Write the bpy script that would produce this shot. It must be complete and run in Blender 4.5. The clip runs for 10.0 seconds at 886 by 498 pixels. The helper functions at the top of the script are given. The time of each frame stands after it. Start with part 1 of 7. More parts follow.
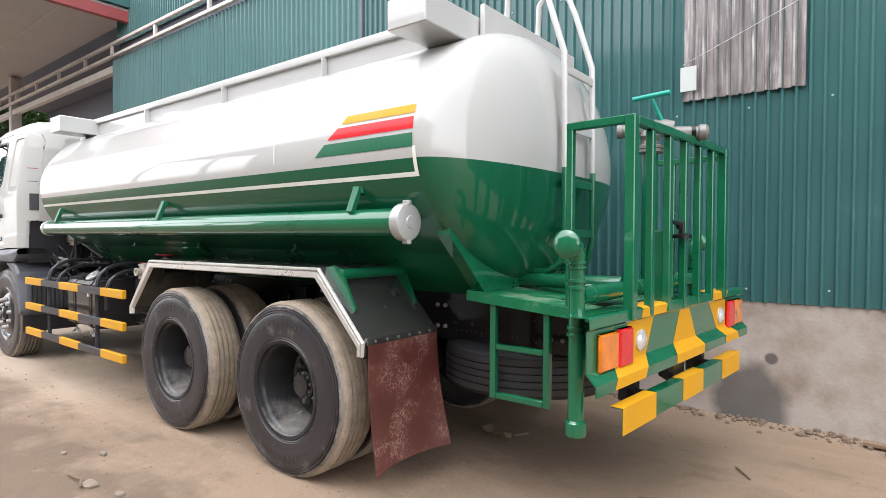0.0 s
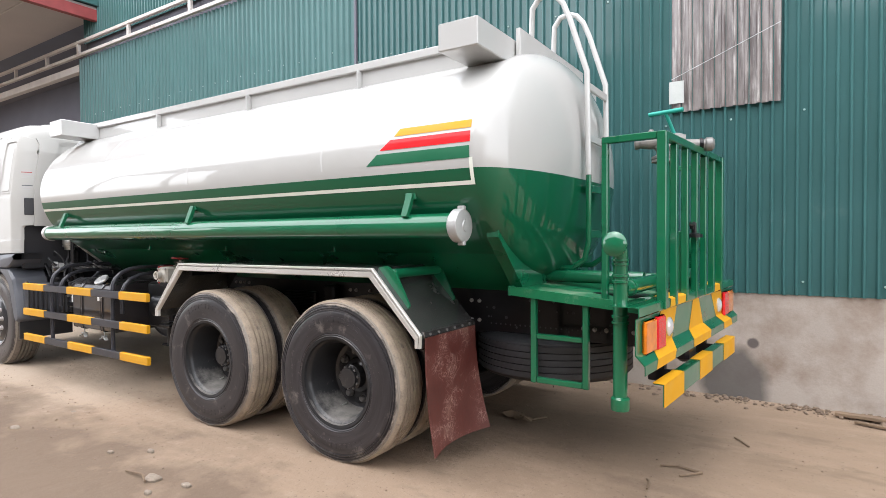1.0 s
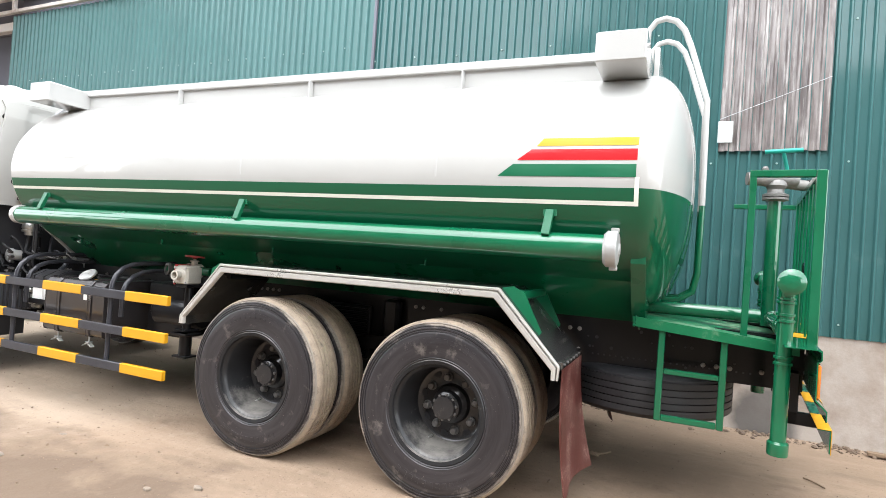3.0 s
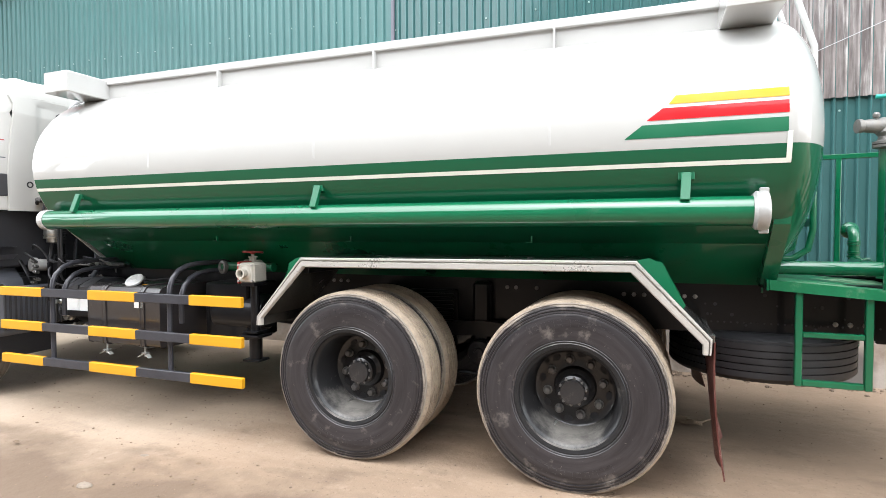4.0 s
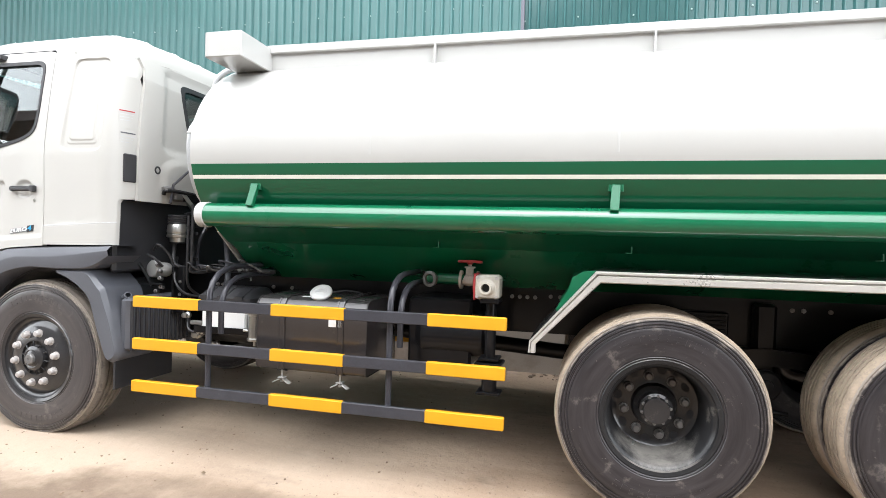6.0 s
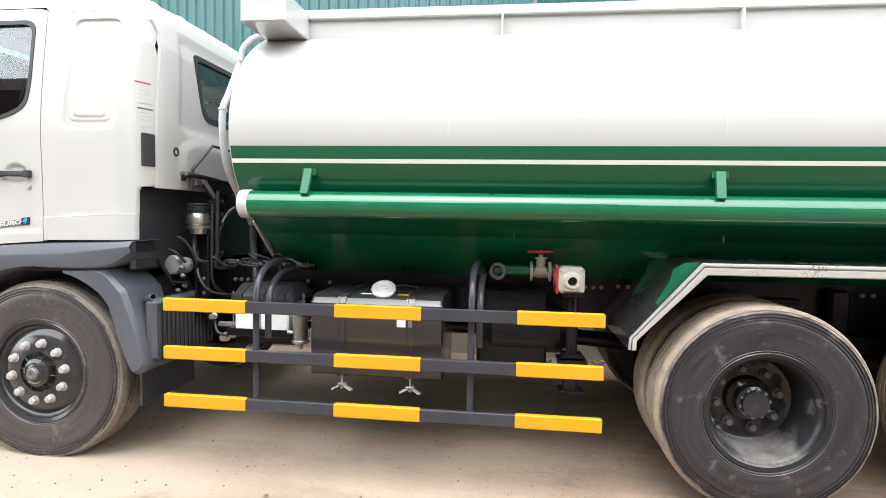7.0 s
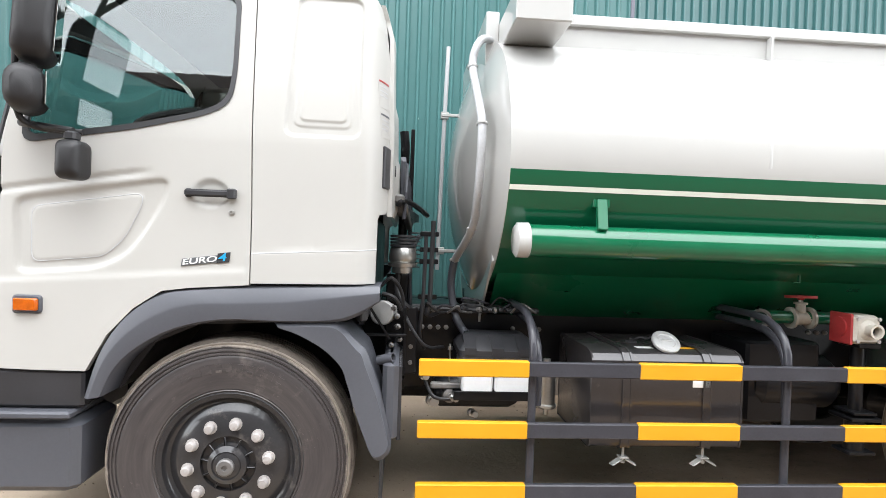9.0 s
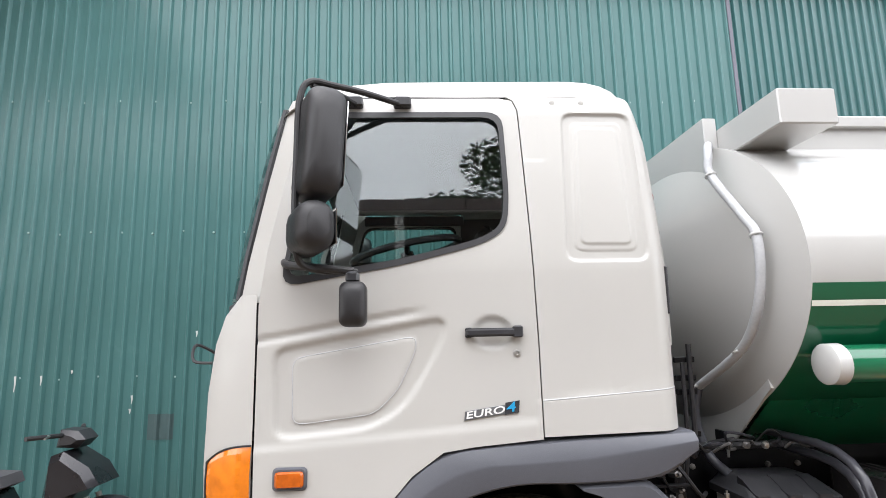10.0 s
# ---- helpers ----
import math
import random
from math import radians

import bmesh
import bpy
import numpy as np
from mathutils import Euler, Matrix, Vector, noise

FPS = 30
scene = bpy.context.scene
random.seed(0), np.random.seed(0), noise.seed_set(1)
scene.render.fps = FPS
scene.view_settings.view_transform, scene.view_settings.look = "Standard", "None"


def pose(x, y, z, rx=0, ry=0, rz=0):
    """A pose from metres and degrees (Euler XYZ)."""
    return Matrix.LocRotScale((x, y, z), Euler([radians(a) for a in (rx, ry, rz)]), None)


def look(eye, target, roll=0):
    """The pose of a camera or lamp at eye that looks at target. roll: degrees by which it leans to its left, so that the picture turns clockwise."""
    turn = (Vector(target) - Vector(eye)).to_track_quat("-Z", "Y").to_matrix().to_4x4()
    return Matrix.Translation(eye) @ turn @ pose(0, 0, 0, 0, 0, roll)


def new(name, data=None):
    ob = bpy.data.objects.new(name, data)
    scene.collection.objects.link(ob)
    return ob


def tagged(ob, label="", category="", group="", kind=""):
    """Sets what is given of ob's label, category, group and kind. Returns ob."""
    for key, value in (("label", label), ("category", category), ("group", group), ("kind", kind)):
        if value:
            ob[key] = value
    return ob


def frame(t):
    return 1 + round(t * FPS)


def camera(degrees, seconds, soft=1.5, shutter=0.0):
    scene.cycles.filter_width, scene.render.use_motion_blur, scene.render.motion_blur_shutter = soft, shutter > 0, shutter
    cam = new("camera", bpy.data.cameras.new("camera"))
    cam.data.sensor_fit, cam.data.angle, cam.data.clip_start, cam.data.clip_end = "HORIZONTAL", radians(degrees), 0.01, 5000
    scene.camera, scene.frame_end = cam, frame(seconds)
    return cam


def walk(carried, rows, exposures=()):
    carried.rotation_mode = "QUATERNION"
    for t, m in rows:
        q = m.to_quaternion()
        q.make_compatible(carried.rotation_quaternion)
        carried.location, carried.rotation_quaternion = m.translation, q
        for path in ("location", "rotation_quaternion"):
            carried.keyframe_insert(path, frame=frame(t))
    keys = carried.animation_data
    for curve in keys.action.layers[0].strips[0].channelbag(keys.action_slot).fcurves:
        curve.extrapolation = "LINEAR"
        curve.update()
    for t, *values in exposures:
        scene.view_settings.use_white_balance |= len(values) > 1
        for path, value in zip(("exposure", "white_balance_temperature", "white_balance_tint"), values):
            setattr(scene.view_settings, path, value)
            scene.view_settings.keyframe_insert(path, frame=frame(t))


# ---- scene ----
cam = camera(76.6, 10.0, soft=0.6)
EXPOSURE, SKY, SUN = 2.36, 0.215, 0.35
METRES, EYE, TILT, LEAN, TURN = 9.0, 1.42, 0.0, 0.0, 38.3
ROWS = [
    (0.0, 0.0, 0.0, 0.0, 0.01, -1.19, -0.26),
    (0.5, -0.0283, -0.0109, -0.0011, -2.32, -1.13, 1.03),
    (1.0, -0.0613, -0.0317, 0.0016, -4.93, -1.26, 0.35),
    (1.5, -0.0879, -0.0312, -0.0008, -7.5, -0.91, 0.74),
    (2.0, -0.1238, -0.0178, -0.0014, -9.54, -0.52, -2.0),
    (2.2, -0.1414, -0.015, -0.0017, -11.47, 0.03, -2.4),
    (3.3, -0.2148, 0.0426, -0.0016, -14.92, 0.66, -3.9),
    (3.5, -0.2304, 0.0516, -0.0012, -15.4, 0.32, -3.25),
    (4.0, -0.2717, 0.0782, -0.0011, -17.44, -1.99, 0.21),
    (4.5, -0.3129, 0.1154, -0.0019, -20.24, -1.26, -0.3),
    (5.0, -0.3599, 0.1439, 0.0013, -20.49, -2.92, -0.65),
    (5.5, -0.4146, 0.181, 0.0032, -21.23, -1.84, 2.46),
    (5.7, -0.4315, 0.1969, -0.0053, -21.02, -0.49, -0.0),
    (6.8, -0.5181, 0.2792, -0.0017, -30.59, -2.41, -1.6),
    (7.0, -0.5239, 0.2896, 0.0018, -30.6, -3.17, -0.99),
    (7.5, -0.5622, 0.3279, -0.0044, -35.47, -3.64, -2.4),
    (8.0, -0.5976, 0.3697, -0.0012, -37.86, -1.37, -3.72),
    (8.5, -0.6337, 0.4112, -0.0002, -41.92, -3.74, -2.9),
    (9.0, -0.666, 0.4646, 0.006, -41.81, -0.71, -1.98),
    (9.5, -0.7069, 0.5151, 0.015, -41.14, 4.53, 0.63),
    (10.0, -0.7376, 0.57, 0.0196, -41.06, 9.79, 1.24),
]
walk(cam, [(t, pose(0, 0, EYE, TILT, LEAN, TURN) @ pose(METRES * x, METRES * y, METRES * z, 90 + pitch, roll, yaw)) for t, x, y, z, yaw, pitch, roll in ROWS],
     exposures=[(0.0, EXPOSURE - 0.42, 6400, 12), (1.0, EXPOSURE - 0.42, 6400, 12), (2.0, EXPOSURE - 0.16, 6350, 10), (3.5, EXPOSURE + 0.05, 6350, 9), (8.5, EXPOSURE + 0.03, 6350, 9), (9.5, EXPOSURE - 0.16, 6350, 10), (10.0, EXPOSURE - 0.32, 6400, 12)])

# ---- world, sun ----
world = bpy.data.worlds.new("sky")
scene.world = world
world.use_nodes = True
wn, wl = world.node_tree.nodes, world.node_tree.links
sky = wn.new("ShaderNodeTexSky")
sky.sky_type, sky.sun_disc = "NISHITA", False
sky.sun_elevation, sky.sun_rotation = radians(66), radians(186)
sky.air_density, sky.dust_density, sky.ozone_density = 1.0, 1.2, 1.0
overcast = wn.new("ShaderNodeHueSaturation")
overcast.inputs["Saturation"].default_value = 0.12
wl.new(sky.outputs[0], overcast.inputs["Color"])
wl.new(overcast.outputs[0], wn["Background"].inputs["Color"])
wn["Background"].inputs["Strength"].default_value = SKY
sun = new("sun", bpy.data.lights.new("sun", "SUN"))
sun.data.energy, sun.data.angle, sun.data.color = SUN, radians(100), (1.0, 0.985, 0.965)
sun.matrix_world = look((-5.5, -8.3, 22.1), (-4.5, 1.5, 0))

# ---- materials ----
def material(name, base, rough=0.5, metal=0.0, coat=0.0, var=0.12, scale=6.0, fine=90.0, bump=0.0, bump_scale=60.0, dirt=None, dirt_amount=0.0,
             dirt_scale=3.0, per_piece=0.0, bump_detail=6, grain=0.5, coat_rough=0.04, coat_ior=1.5):
    """Principled material with broad and fine colour variation, gloss variation, an optional dirt layer and fine relief."""
    m = bpy.data.materials.new(name)
    m.use_nodes = True
    n, l = m.node_tree.nodes, m.node_tree.links
    p = n["Principled BSDF"]
    co = n.new("ShaderNodeTexCoord")
    big = n.new("ShaderNodeTexNoise")
    big.inputs["Scale"].default_value, big.inputs["Detail"].default_value = scale, 5
    small = n.new("ShaderNodeTexNoise")
    small.inputs["Scale"].default_value, small.inputs["Detail"].default_value = fine, 3
    l.new(co.outputs["Object"], big.inputs["Vector"])
    l.new(co.outputs["Object"], small.inputs["Vector"])
    add = n.new("ShaderNodeMath")
    add.operation = "MULTIPLY_ADD"
    l.new(small.outputs["Fac"], add.inputs[0])
    add.inputs[1].default_value = grain
    l.new(big.outputs["Fac"], add.inputs[2])
    rng = n.new("ShaderNodeMapRange")
    rng.inputs["From Min"].default_value, rng.inputs["From Max"].default_value = 0.3 + 0.3 * grain, 0.7 + 0.7 * grain
    rng.inputs["To Min"].default_value, rng.inputs["To Max"].default_value = 1 - var, 1 + var
    l.new(add.outputs[0], rng.inputs["Value"])
    mul = n.new("ShaderNodeVectorMath")
    mul.operation = "SCALE"
    mul.inputs[0].default_value = base
    l.new(rng.outputs[0], mul.inputs["Scale"])
    colour = mul.outputs[0]
    if per_piece:
        info = n.new("ShaderNodeObjectInfo")
        r2 = n.new("ShaderNodeMapRange")
        r2.inputs["To Min"].default_value, r2.inputs["To Max"].default_value = 1 - per_piece, 1 + per_piece
        l.new(info.outputs["Random"], r2.inputs["Value"])
        m2 = n.new("ShaderNodeVectorMath")
        m2.operation = "SCALE"
        l.new(colour, m2.inputs[0])
        l.new(r2.outputs[0], m2.inputs["Scale"])
        colour = m2.outputs[0]
    rr = n.new("ShaderNodeMapRange")
    rr.inputs["From Min"].default_value, rr.inputs["From Max"].default_value = 0.3 + 0.3 * grain, 0.7 + 0.7 * grain
    rr.inputs["To Min"].default_value, rr.inputs["To Max"].default_value = max(0.02, rough * 0.8), min(1, rough * 1.25)
    l.new(add.outputs[0], rr.inputs["Value"])
    rough_out = rr.outputs[0]
    if dirt:
        dn = n.new("ShaderNodeTexNoise")
        dn.inputs["Scale"].default_value, dn.inputs["Detail"].default_value, dn.inputs["Roughness"].default_value = dirt_scale, 8, 0.65
        l.new(co.outputs["Object"], dn.inputs["Vector"])
        dr = n.new("ShaderNodeMapRange")
        dr.inputs["From Min"].default_value, dr.inputs["From Max"].default_value = 0.68 - 0.5 * dirt_amount, 0.85 - 0.45 * dirt_amount
        l.new(dn.outputs["Fac"], dr.inputs["Value"])
        mix = n.new("ShaderNodeMix")
        mix.data_type = "RGBA"
        l.new(dr.outputs[0], mix.inputs["Factor"])
        l.new(colour, mix.inputs[6])
        mix.inputs[7].default_value = (*dirt, 1)
        colour = mix.outputs[2]
        rm = n.new("ShaderNodeMix")
        l.new(dr.outputs[0], rm.inputs["Factor"])
        l.new(rough_out, rm.inputs[2])
        rm.inputs[3].default_value = 0.9
        rough_out = rm.outputs[0]
    l.new(colour, p.inputs["Base Color"])
    l.new(rough_out, p.inputs["Roughness"])
    p.inputs["Metallic"].default_value = metal
    if coat:
        p.inputs["Coat Weight"].default_value, p.inputs["Coat Roughness"].default_value = coat, coat_rough
        p.inputs["Specular IOR Level"].default_value, p.inputs["Coat IOR"].default_value = 0.15, coat_ior
    if bump:
        bn = n.new("ShaderNodeTexNoise")
        bn.inputs["Scale"].default_value, bn.inputs["Detail"].default_value = bump_scale, bump_detail
        l.new(co.outputs["Object"], bn.inputs["Vector"])
        b = n.new("ShaderNodeBump")
        b.inputs["Strength"].default_value, b.inputs["Distance"].default_value = 1.0, bump
        l.new(bn.outputs["Fac"], b.inputs["Height"])
        l.new(b.outputs[0], p.inputs["Normal"])
    return m


def glass(name, tint, rough=0.01, ior=1.5):
    m = bpy.data.materials.new(name)
    m.use_nodes = True
    p = m.node_tree.nodes["Principled BSDF"]
    p.inputs["Base Color"].default_value = (*tint, 1)
    p.inputs["Transmission Weight"].default_value, p.inputs["Roughness"].default_value, p.inputs["IOR"].default_value = 1.0, rough, ior
    return m


WHITE = material("white_paint", (0.45, 0.448, 0.433), 0.35, coat=1.0, coat_ior=1.5, coat_rough=0.03, var=0.025, scale=1.5, grain=0.03, bump=0.0012, bump_scale=3, bump_detail=1)
CAB_WHITE = material("cab_white_paint", (0.425, 0.417, 0.393), 0.4, coat=0.22, coat_rough=0.05, var=0.025, scale=2, grain=0.03)
GREEN = material("green_paint", (0.004, 0.109, 0.047), 0.3, coat=1.0, coat_ior=1.6, coat_rough=0.035, var=0.1, scale=4, grain=0.05, bump=0.0005, bump_scale=6, bump_detail=1)
GREEN_WORN = material("worn_green_paint", (0.002, 0.135, 0.052), 0.4, var=0.18, scale=5, dirt=(0.22, 0.3, 0.2), dirt_amount=0.35, dirt_scale=5, bump=0.001)
LINE_GREEN = material("stripe_green", (0.004, 0.115, 0.050), 0.42, var=0.05, grain=0.05)
YELLOW = material("yellow_paint", (0.56, 0.270, 0.0), 0.6, var=0.05, scale=8, grain=0.1, dirt=(0.5, 0.30, 0.05), dirt_amount=0.02)
RED = material("stripe_red", (0.66, 0.012, 0.016), 0.3, coat=0.3, var=0.05, grain=0.05)
LINE_WHITE = material("stripe_white", (0.72, 0.74, 0.66), 0.35, var=0.05)
BLACK = material("black_chassis_paint", (0.006, 0.006, 0.007), 0.4, coat=0.35, coat_rough=0.12, var=0.3, scale=5, dirt=(0.028, 0.026, 0.024), dirt_amount=0.05, dirt_scale=4, bump=0.0005)
GREY_TUBE = material("dark_grey_paint", (0.040, 0.040, 0.047), 0.35, coat=0.4, coat_rough=0.15, var=0.2, dirt=(0.11, 0.10, 0.09), dirt_amount=0.10, dirt_scale=6)
PLASTIC = material("grey_plastic", (0.070, 0.073, 0.085), 0.45, var=0.1, scale=4, bump=0.0003, bump_scale=300)
BLACK_PLASTIC = material("black_plastic", (0.026, 0.026, 0.029), 0.4, var=0.15, bump=0.0003, bump_scale=300)
TREAD = material("dusty_tread_rubber", (0.285, 0.228, 0.17), 0.9, var=0.3, scale=14, dirt=(0.13, 0.11, 0.092), dirt_amount=0.22, dirt_scale=22, bump=0.001, bump_scale=70)
TREAD_FRONT = material("dark_tread_rubber", (0.14, 0.118, 0.098), 0.9, var=0.3, scale=14, dirt=(0.06, 0.052, 0.046), dirt_amount=0.3, dirt_scale=22, bump=0.001, bump_scale=70)
BLACK_RUBBER = material("black_rubber", (0.018, 0.018, 0.020), 0.5, var=0.2, dirt=(0.05, 0.045, 0.04), dirt_amount=0.12)
RIM = material("black_rim_paint", (0.024, 0.0235, 0.025), 0.35, coat=0.8, coat_rough=0.10, var=0.25, dirt=(0.12, 0.108, 0.098), dirt_amount=0.2, dirt_scale=9)
STEEL = material("bare_steel", (0.5, 0.5, 0.48), 0.35, 1.0, var=0.15, dirt=(0.25, 0.23, 0.2), dirt_amount=0.12)
BRUSHED = material("brushed_stainless_trim", (0.66, 0.64, 0.60), 0.30, 0.6, var=0.08, scale=4, dirt=(0.35, 0.32, 0.28), dirt_amount=0.06, dirt_scale=9)
DARK_STEEL = material("dark_stainless_sheet", (0.18, 0.18, 0.175), 0.16, 0.85, var=0.3, scale=5, dirt=(0.22, 0.21, 0.19), dirt_amount=0.16, dirt_scale=6)
DULL_CAST = material("dull_cast_metal", (0.20, 0.195, 0.185), 0.5, 0.5, var=0.2, dirt=(0.30, 0.28, 0.25), dirt_amount=0.3, dirt_scale=9, bump=0.002)
SILVER = material("silver_paint", (0.42, 0.42, 0.41), 0.42, 0.35, var=0.12, dirt=(0.3, 0.28, 0.25), dirt_amount=0.12, bump=0.001)
MIRROR_SHELL = material("dark_mirror_plastic", (0.011, 0.0105, 0.0115), 0.5, var=0.3, scale=8, bump=0.0004, bump_scale=200)
CHASSIS_BOLT = material("worn_bolt", (0.22, 0.21, 0.20), 0.5, 0.5, var=0.3)
DARK_AMBER = material("dark_amber_lens", (0.42, 0.085, 0.004), 0.2, coat=1.0, var=0.3, scale=25)
BOLT = material("zinc_bolt", (0.40, 0.375, 0.36), 0.55, 0.35, var=0.2)
CREAM = material("cream_cast_metal", (0.43, 0.40, 0.345), 0.5, var=0.15, dirt=(0.2, 0.17, 0.14), dirt_amount=0.2, dirt_scale=9)
RED_PAINT = material("red_paint", (0.33, 0.03, 0.03), 0.5, var=0.2)
HOSE = material("grey_corrugated_hose", (0.42, 0.43, 0.44), 0.4, var=0.15, bump=0.0015, bump_scale=120)
LABEL = material("label_white", (0.75, 0.75, 0.74), 0.5, var=0.06)
INK = material("ink", (0.02, 0.02, 0.023), 0.7, var=0.1)
BADGE_GREY = material("badge_grey", (0.2, 0.21, 0.22), 0.3, 0.6, var=0.1)
BADGE_BLUE = material("badge_blue", (0.02, 0.3, 0.55), 0.3, var=0.1)
AMBER = material("amber_lens", (0.62, 0.165, 0.005), 0.18, coat=1.0, var=0.3, scale=12, grain=0.1)
RED_LENS = material("red_lens", (0.55, 0.012, 0.014), 0.15, coat=0.6, var=0.2, scale=40, bump=0.002, bump_scale=120)
CLEAR_LENS = material("clear_lens", (0.7, 0.7, 0.7), 0.12, 0.5, coat=0.6, var=0.1)
GLASS = glass("tinted_glass", (0.70, 0.80, 0.78), ior=1.55)
MIRROR = material("mirror_glass", (0.8, 0.82, 0.82), 0.04, 1.0, var=0.01)
SEAT = material("dark_seat_fabric", (0.06, 0.06, 0.066), 0.8, var=0.2)
SHEET_OLD = material("dull_green_wall_sheet", (0.034, 0.100, 0.099), 0.4, coat=0.55, coat_rough=0.10, var=0.14, scale=0.8, grain=0.2, per_piece=0.05, dirt=(0.09, 0.16, 0.16), dirt_amount=0.14, dirt_scale=1.6)
SHEET = material("green_wall_sheet", (0.055, 0.138, 0.134), 0.4, coat=0.35, coat_rough=0.2, var=0.12, scale=0.8, grain=0.2, per_piece=0.04, dirt=(0.10, 0.2, 0.195), dirt_amount=0.12, dirt_scale=1.6)
CONCRETE = material("plinth_render", (0.34, 0.31, 0.28), 0.9, var=0.15, scale=1.5, dirt=(0.16, 0.14, 0.12), dirt_amount=0.3, dirt_scale=1.3, bump=0.003, bump_scale=40)
TWIG = material("dry_twig", (0.16, 0.11, 0.07), 0.85, var=0.3)
RUBBLE = material("rubble", (0.175, 0.125, 0.088), 0.95, var=0.4, scale=40, per_piece=0.25)
PALE_STONE = material("pale_stone", (0.22, 0.18, 0.14), 0.9, var=0.3, scale=30, dirt=(0.2, 0.15, 0.11), dirt_amount=0.3, dirt_scale=25, bump=0.002, bump_scale=60)
SOFFIT = material("soffit_board", (0.46, 0.42, 0.40), 0.7, var=0.1, scale=1)
FASCIA = material("red_oxide_steel", (0.28, 0.05, 0.05), 0.55, var=0.2)
GIRDER = material("pale_grey_steel", (0.52, 0.48, 0.45), 0.5, var=0.15, dirt=(0.26, 0.15, 0.11), dirt_amount=0.24)
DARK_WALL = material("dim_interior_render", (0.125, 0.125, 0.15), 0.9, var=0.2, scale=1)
LEAF = material("leaves", (0.035, 0.075, 0.02), 0.6, var=0.4, scale=2, per_piece=0.2)
BARK = material("bark", (0.10, 0.08, 0.06), 0.9, var=0.3, bump=0.01, bump_scale=12)
ROOF_TILE = material("shed_roof_sheet", (0.16, 0.12, 0.11), 0.6, var=0.2)
SCREW = material("painted_screw", (0.26, 0.38, 0.36), 0.5, var=0.2)
NUT = material("grey_nut", (0.16, 0.155, 0.15), 0.45, 0.4, var=0.2)
STREAK = material("white_paint_drip", (0.42, 0.44, 0.42), 0.6, var=0.1)
SCORCH = material("dark_wall_patch", (0.046, 0.082, 0.083), 0.7, var=0.2)
BIKE_GREY = material("motorbike_grey_paint", (0.018, 0.018, 0.021), 0.3, 0.3, coat=0.6, var=0.1, grain=0.1)


def plinth_material():
    """Rendered plinth with one broad damp patch, a small dark spot and a dirty foot."""
    m = material("stained_plinth_render", (0.36, 0.315, 0.275), 0.9, var=0.15, scale=1.5, dirt=(0.21, 0.16, 0.125), dirt_amount=0.3, dirt_scale=1.3, bump=0.0014, bump_scale=40)
    n, l = m.node_tree.nodes, m.node_tree.links
    p = n["Principled BSDF"]
    colour = p.inputs["Base Color"].links[0].from_socket
    co = n.new("ShaderNodeTexCoord")
    wob = n.new("ShaderNodeTexNoise")
    wob.inputs["Scale"].default_value, wob.inputs["Detail"].default_value = 5, 4
    l.new(co.outputs["Object"], wob.inputs["Vector"])
    for centre, size, dark in (((-0.82, 0, 0.10), (0.27, 1, 0.33), (0.085, 0.078, 0.073)), ((-0.68, 0, 0.495), (0.045, 1, 0.045), (0.06, 0.05, 0.048))):
        mp = n.new("ShaderNodeVectorMath")
        mp.operation = "SUBTRACT"
        l.new(co.outputs["Object"], mp.inputs[0])
        mp.inputs[1].default_value = centre
        dv = n.new("ShaderNodeVectorMath")
        dv.operation = "DIVIDE"
        l.new(mp.outputs[0], dv.inputs[0])
        dv.inputs[1].default_value = size
        flat = n.new("ShaderNodeVectorMath")
        flat.operation = "MULTIPLY"
        l.new(dv.outputs[0], flat.inputs[0])
        flat.inputs[1].default_value = (1, 0, 1)
        ln = n.new("ShaderNodeVectorMath")
        ln.operation = "LENGTH"
        l.new(flat.outputs[0], ln.inputs[0])
        sm = n.new("ShaderNodeMath")
        sm.operation = "MULTIPLY_ADD"
        l.new(wob.outputs["Fac"], sm.inputs[0])
        sm.inputs[1].default_value = 0.5
        l.new(ln.outputs["Value"], sm.inputs[2])
        rg = n.new("ShaderNodeMapRange")
        rg.inputs["From Min"].default_value, rg.inputs["From Max"].default_value = 1.05, 1.4
        rg.inputs["To Min"].default_value, rg.inputs["To Max"].default_value = 0.85, 0.0
        l.new(sm.outputs[0], rg.inputs["Value"])
        mx = n.new("ShaderNodeMix")
        mx.data_type = "RGBA"
        l.new(rg.outputs[0], mx.inputs["Factor"])
        l.new(colour, mx.inputs[6])
        mx.inputs[7].default_value = (*dark, 1)
        colour = mx.outputs[2]
    l.new(colour, p.inputs["Base Color"])
    return m


PLINTH = plinth_material()


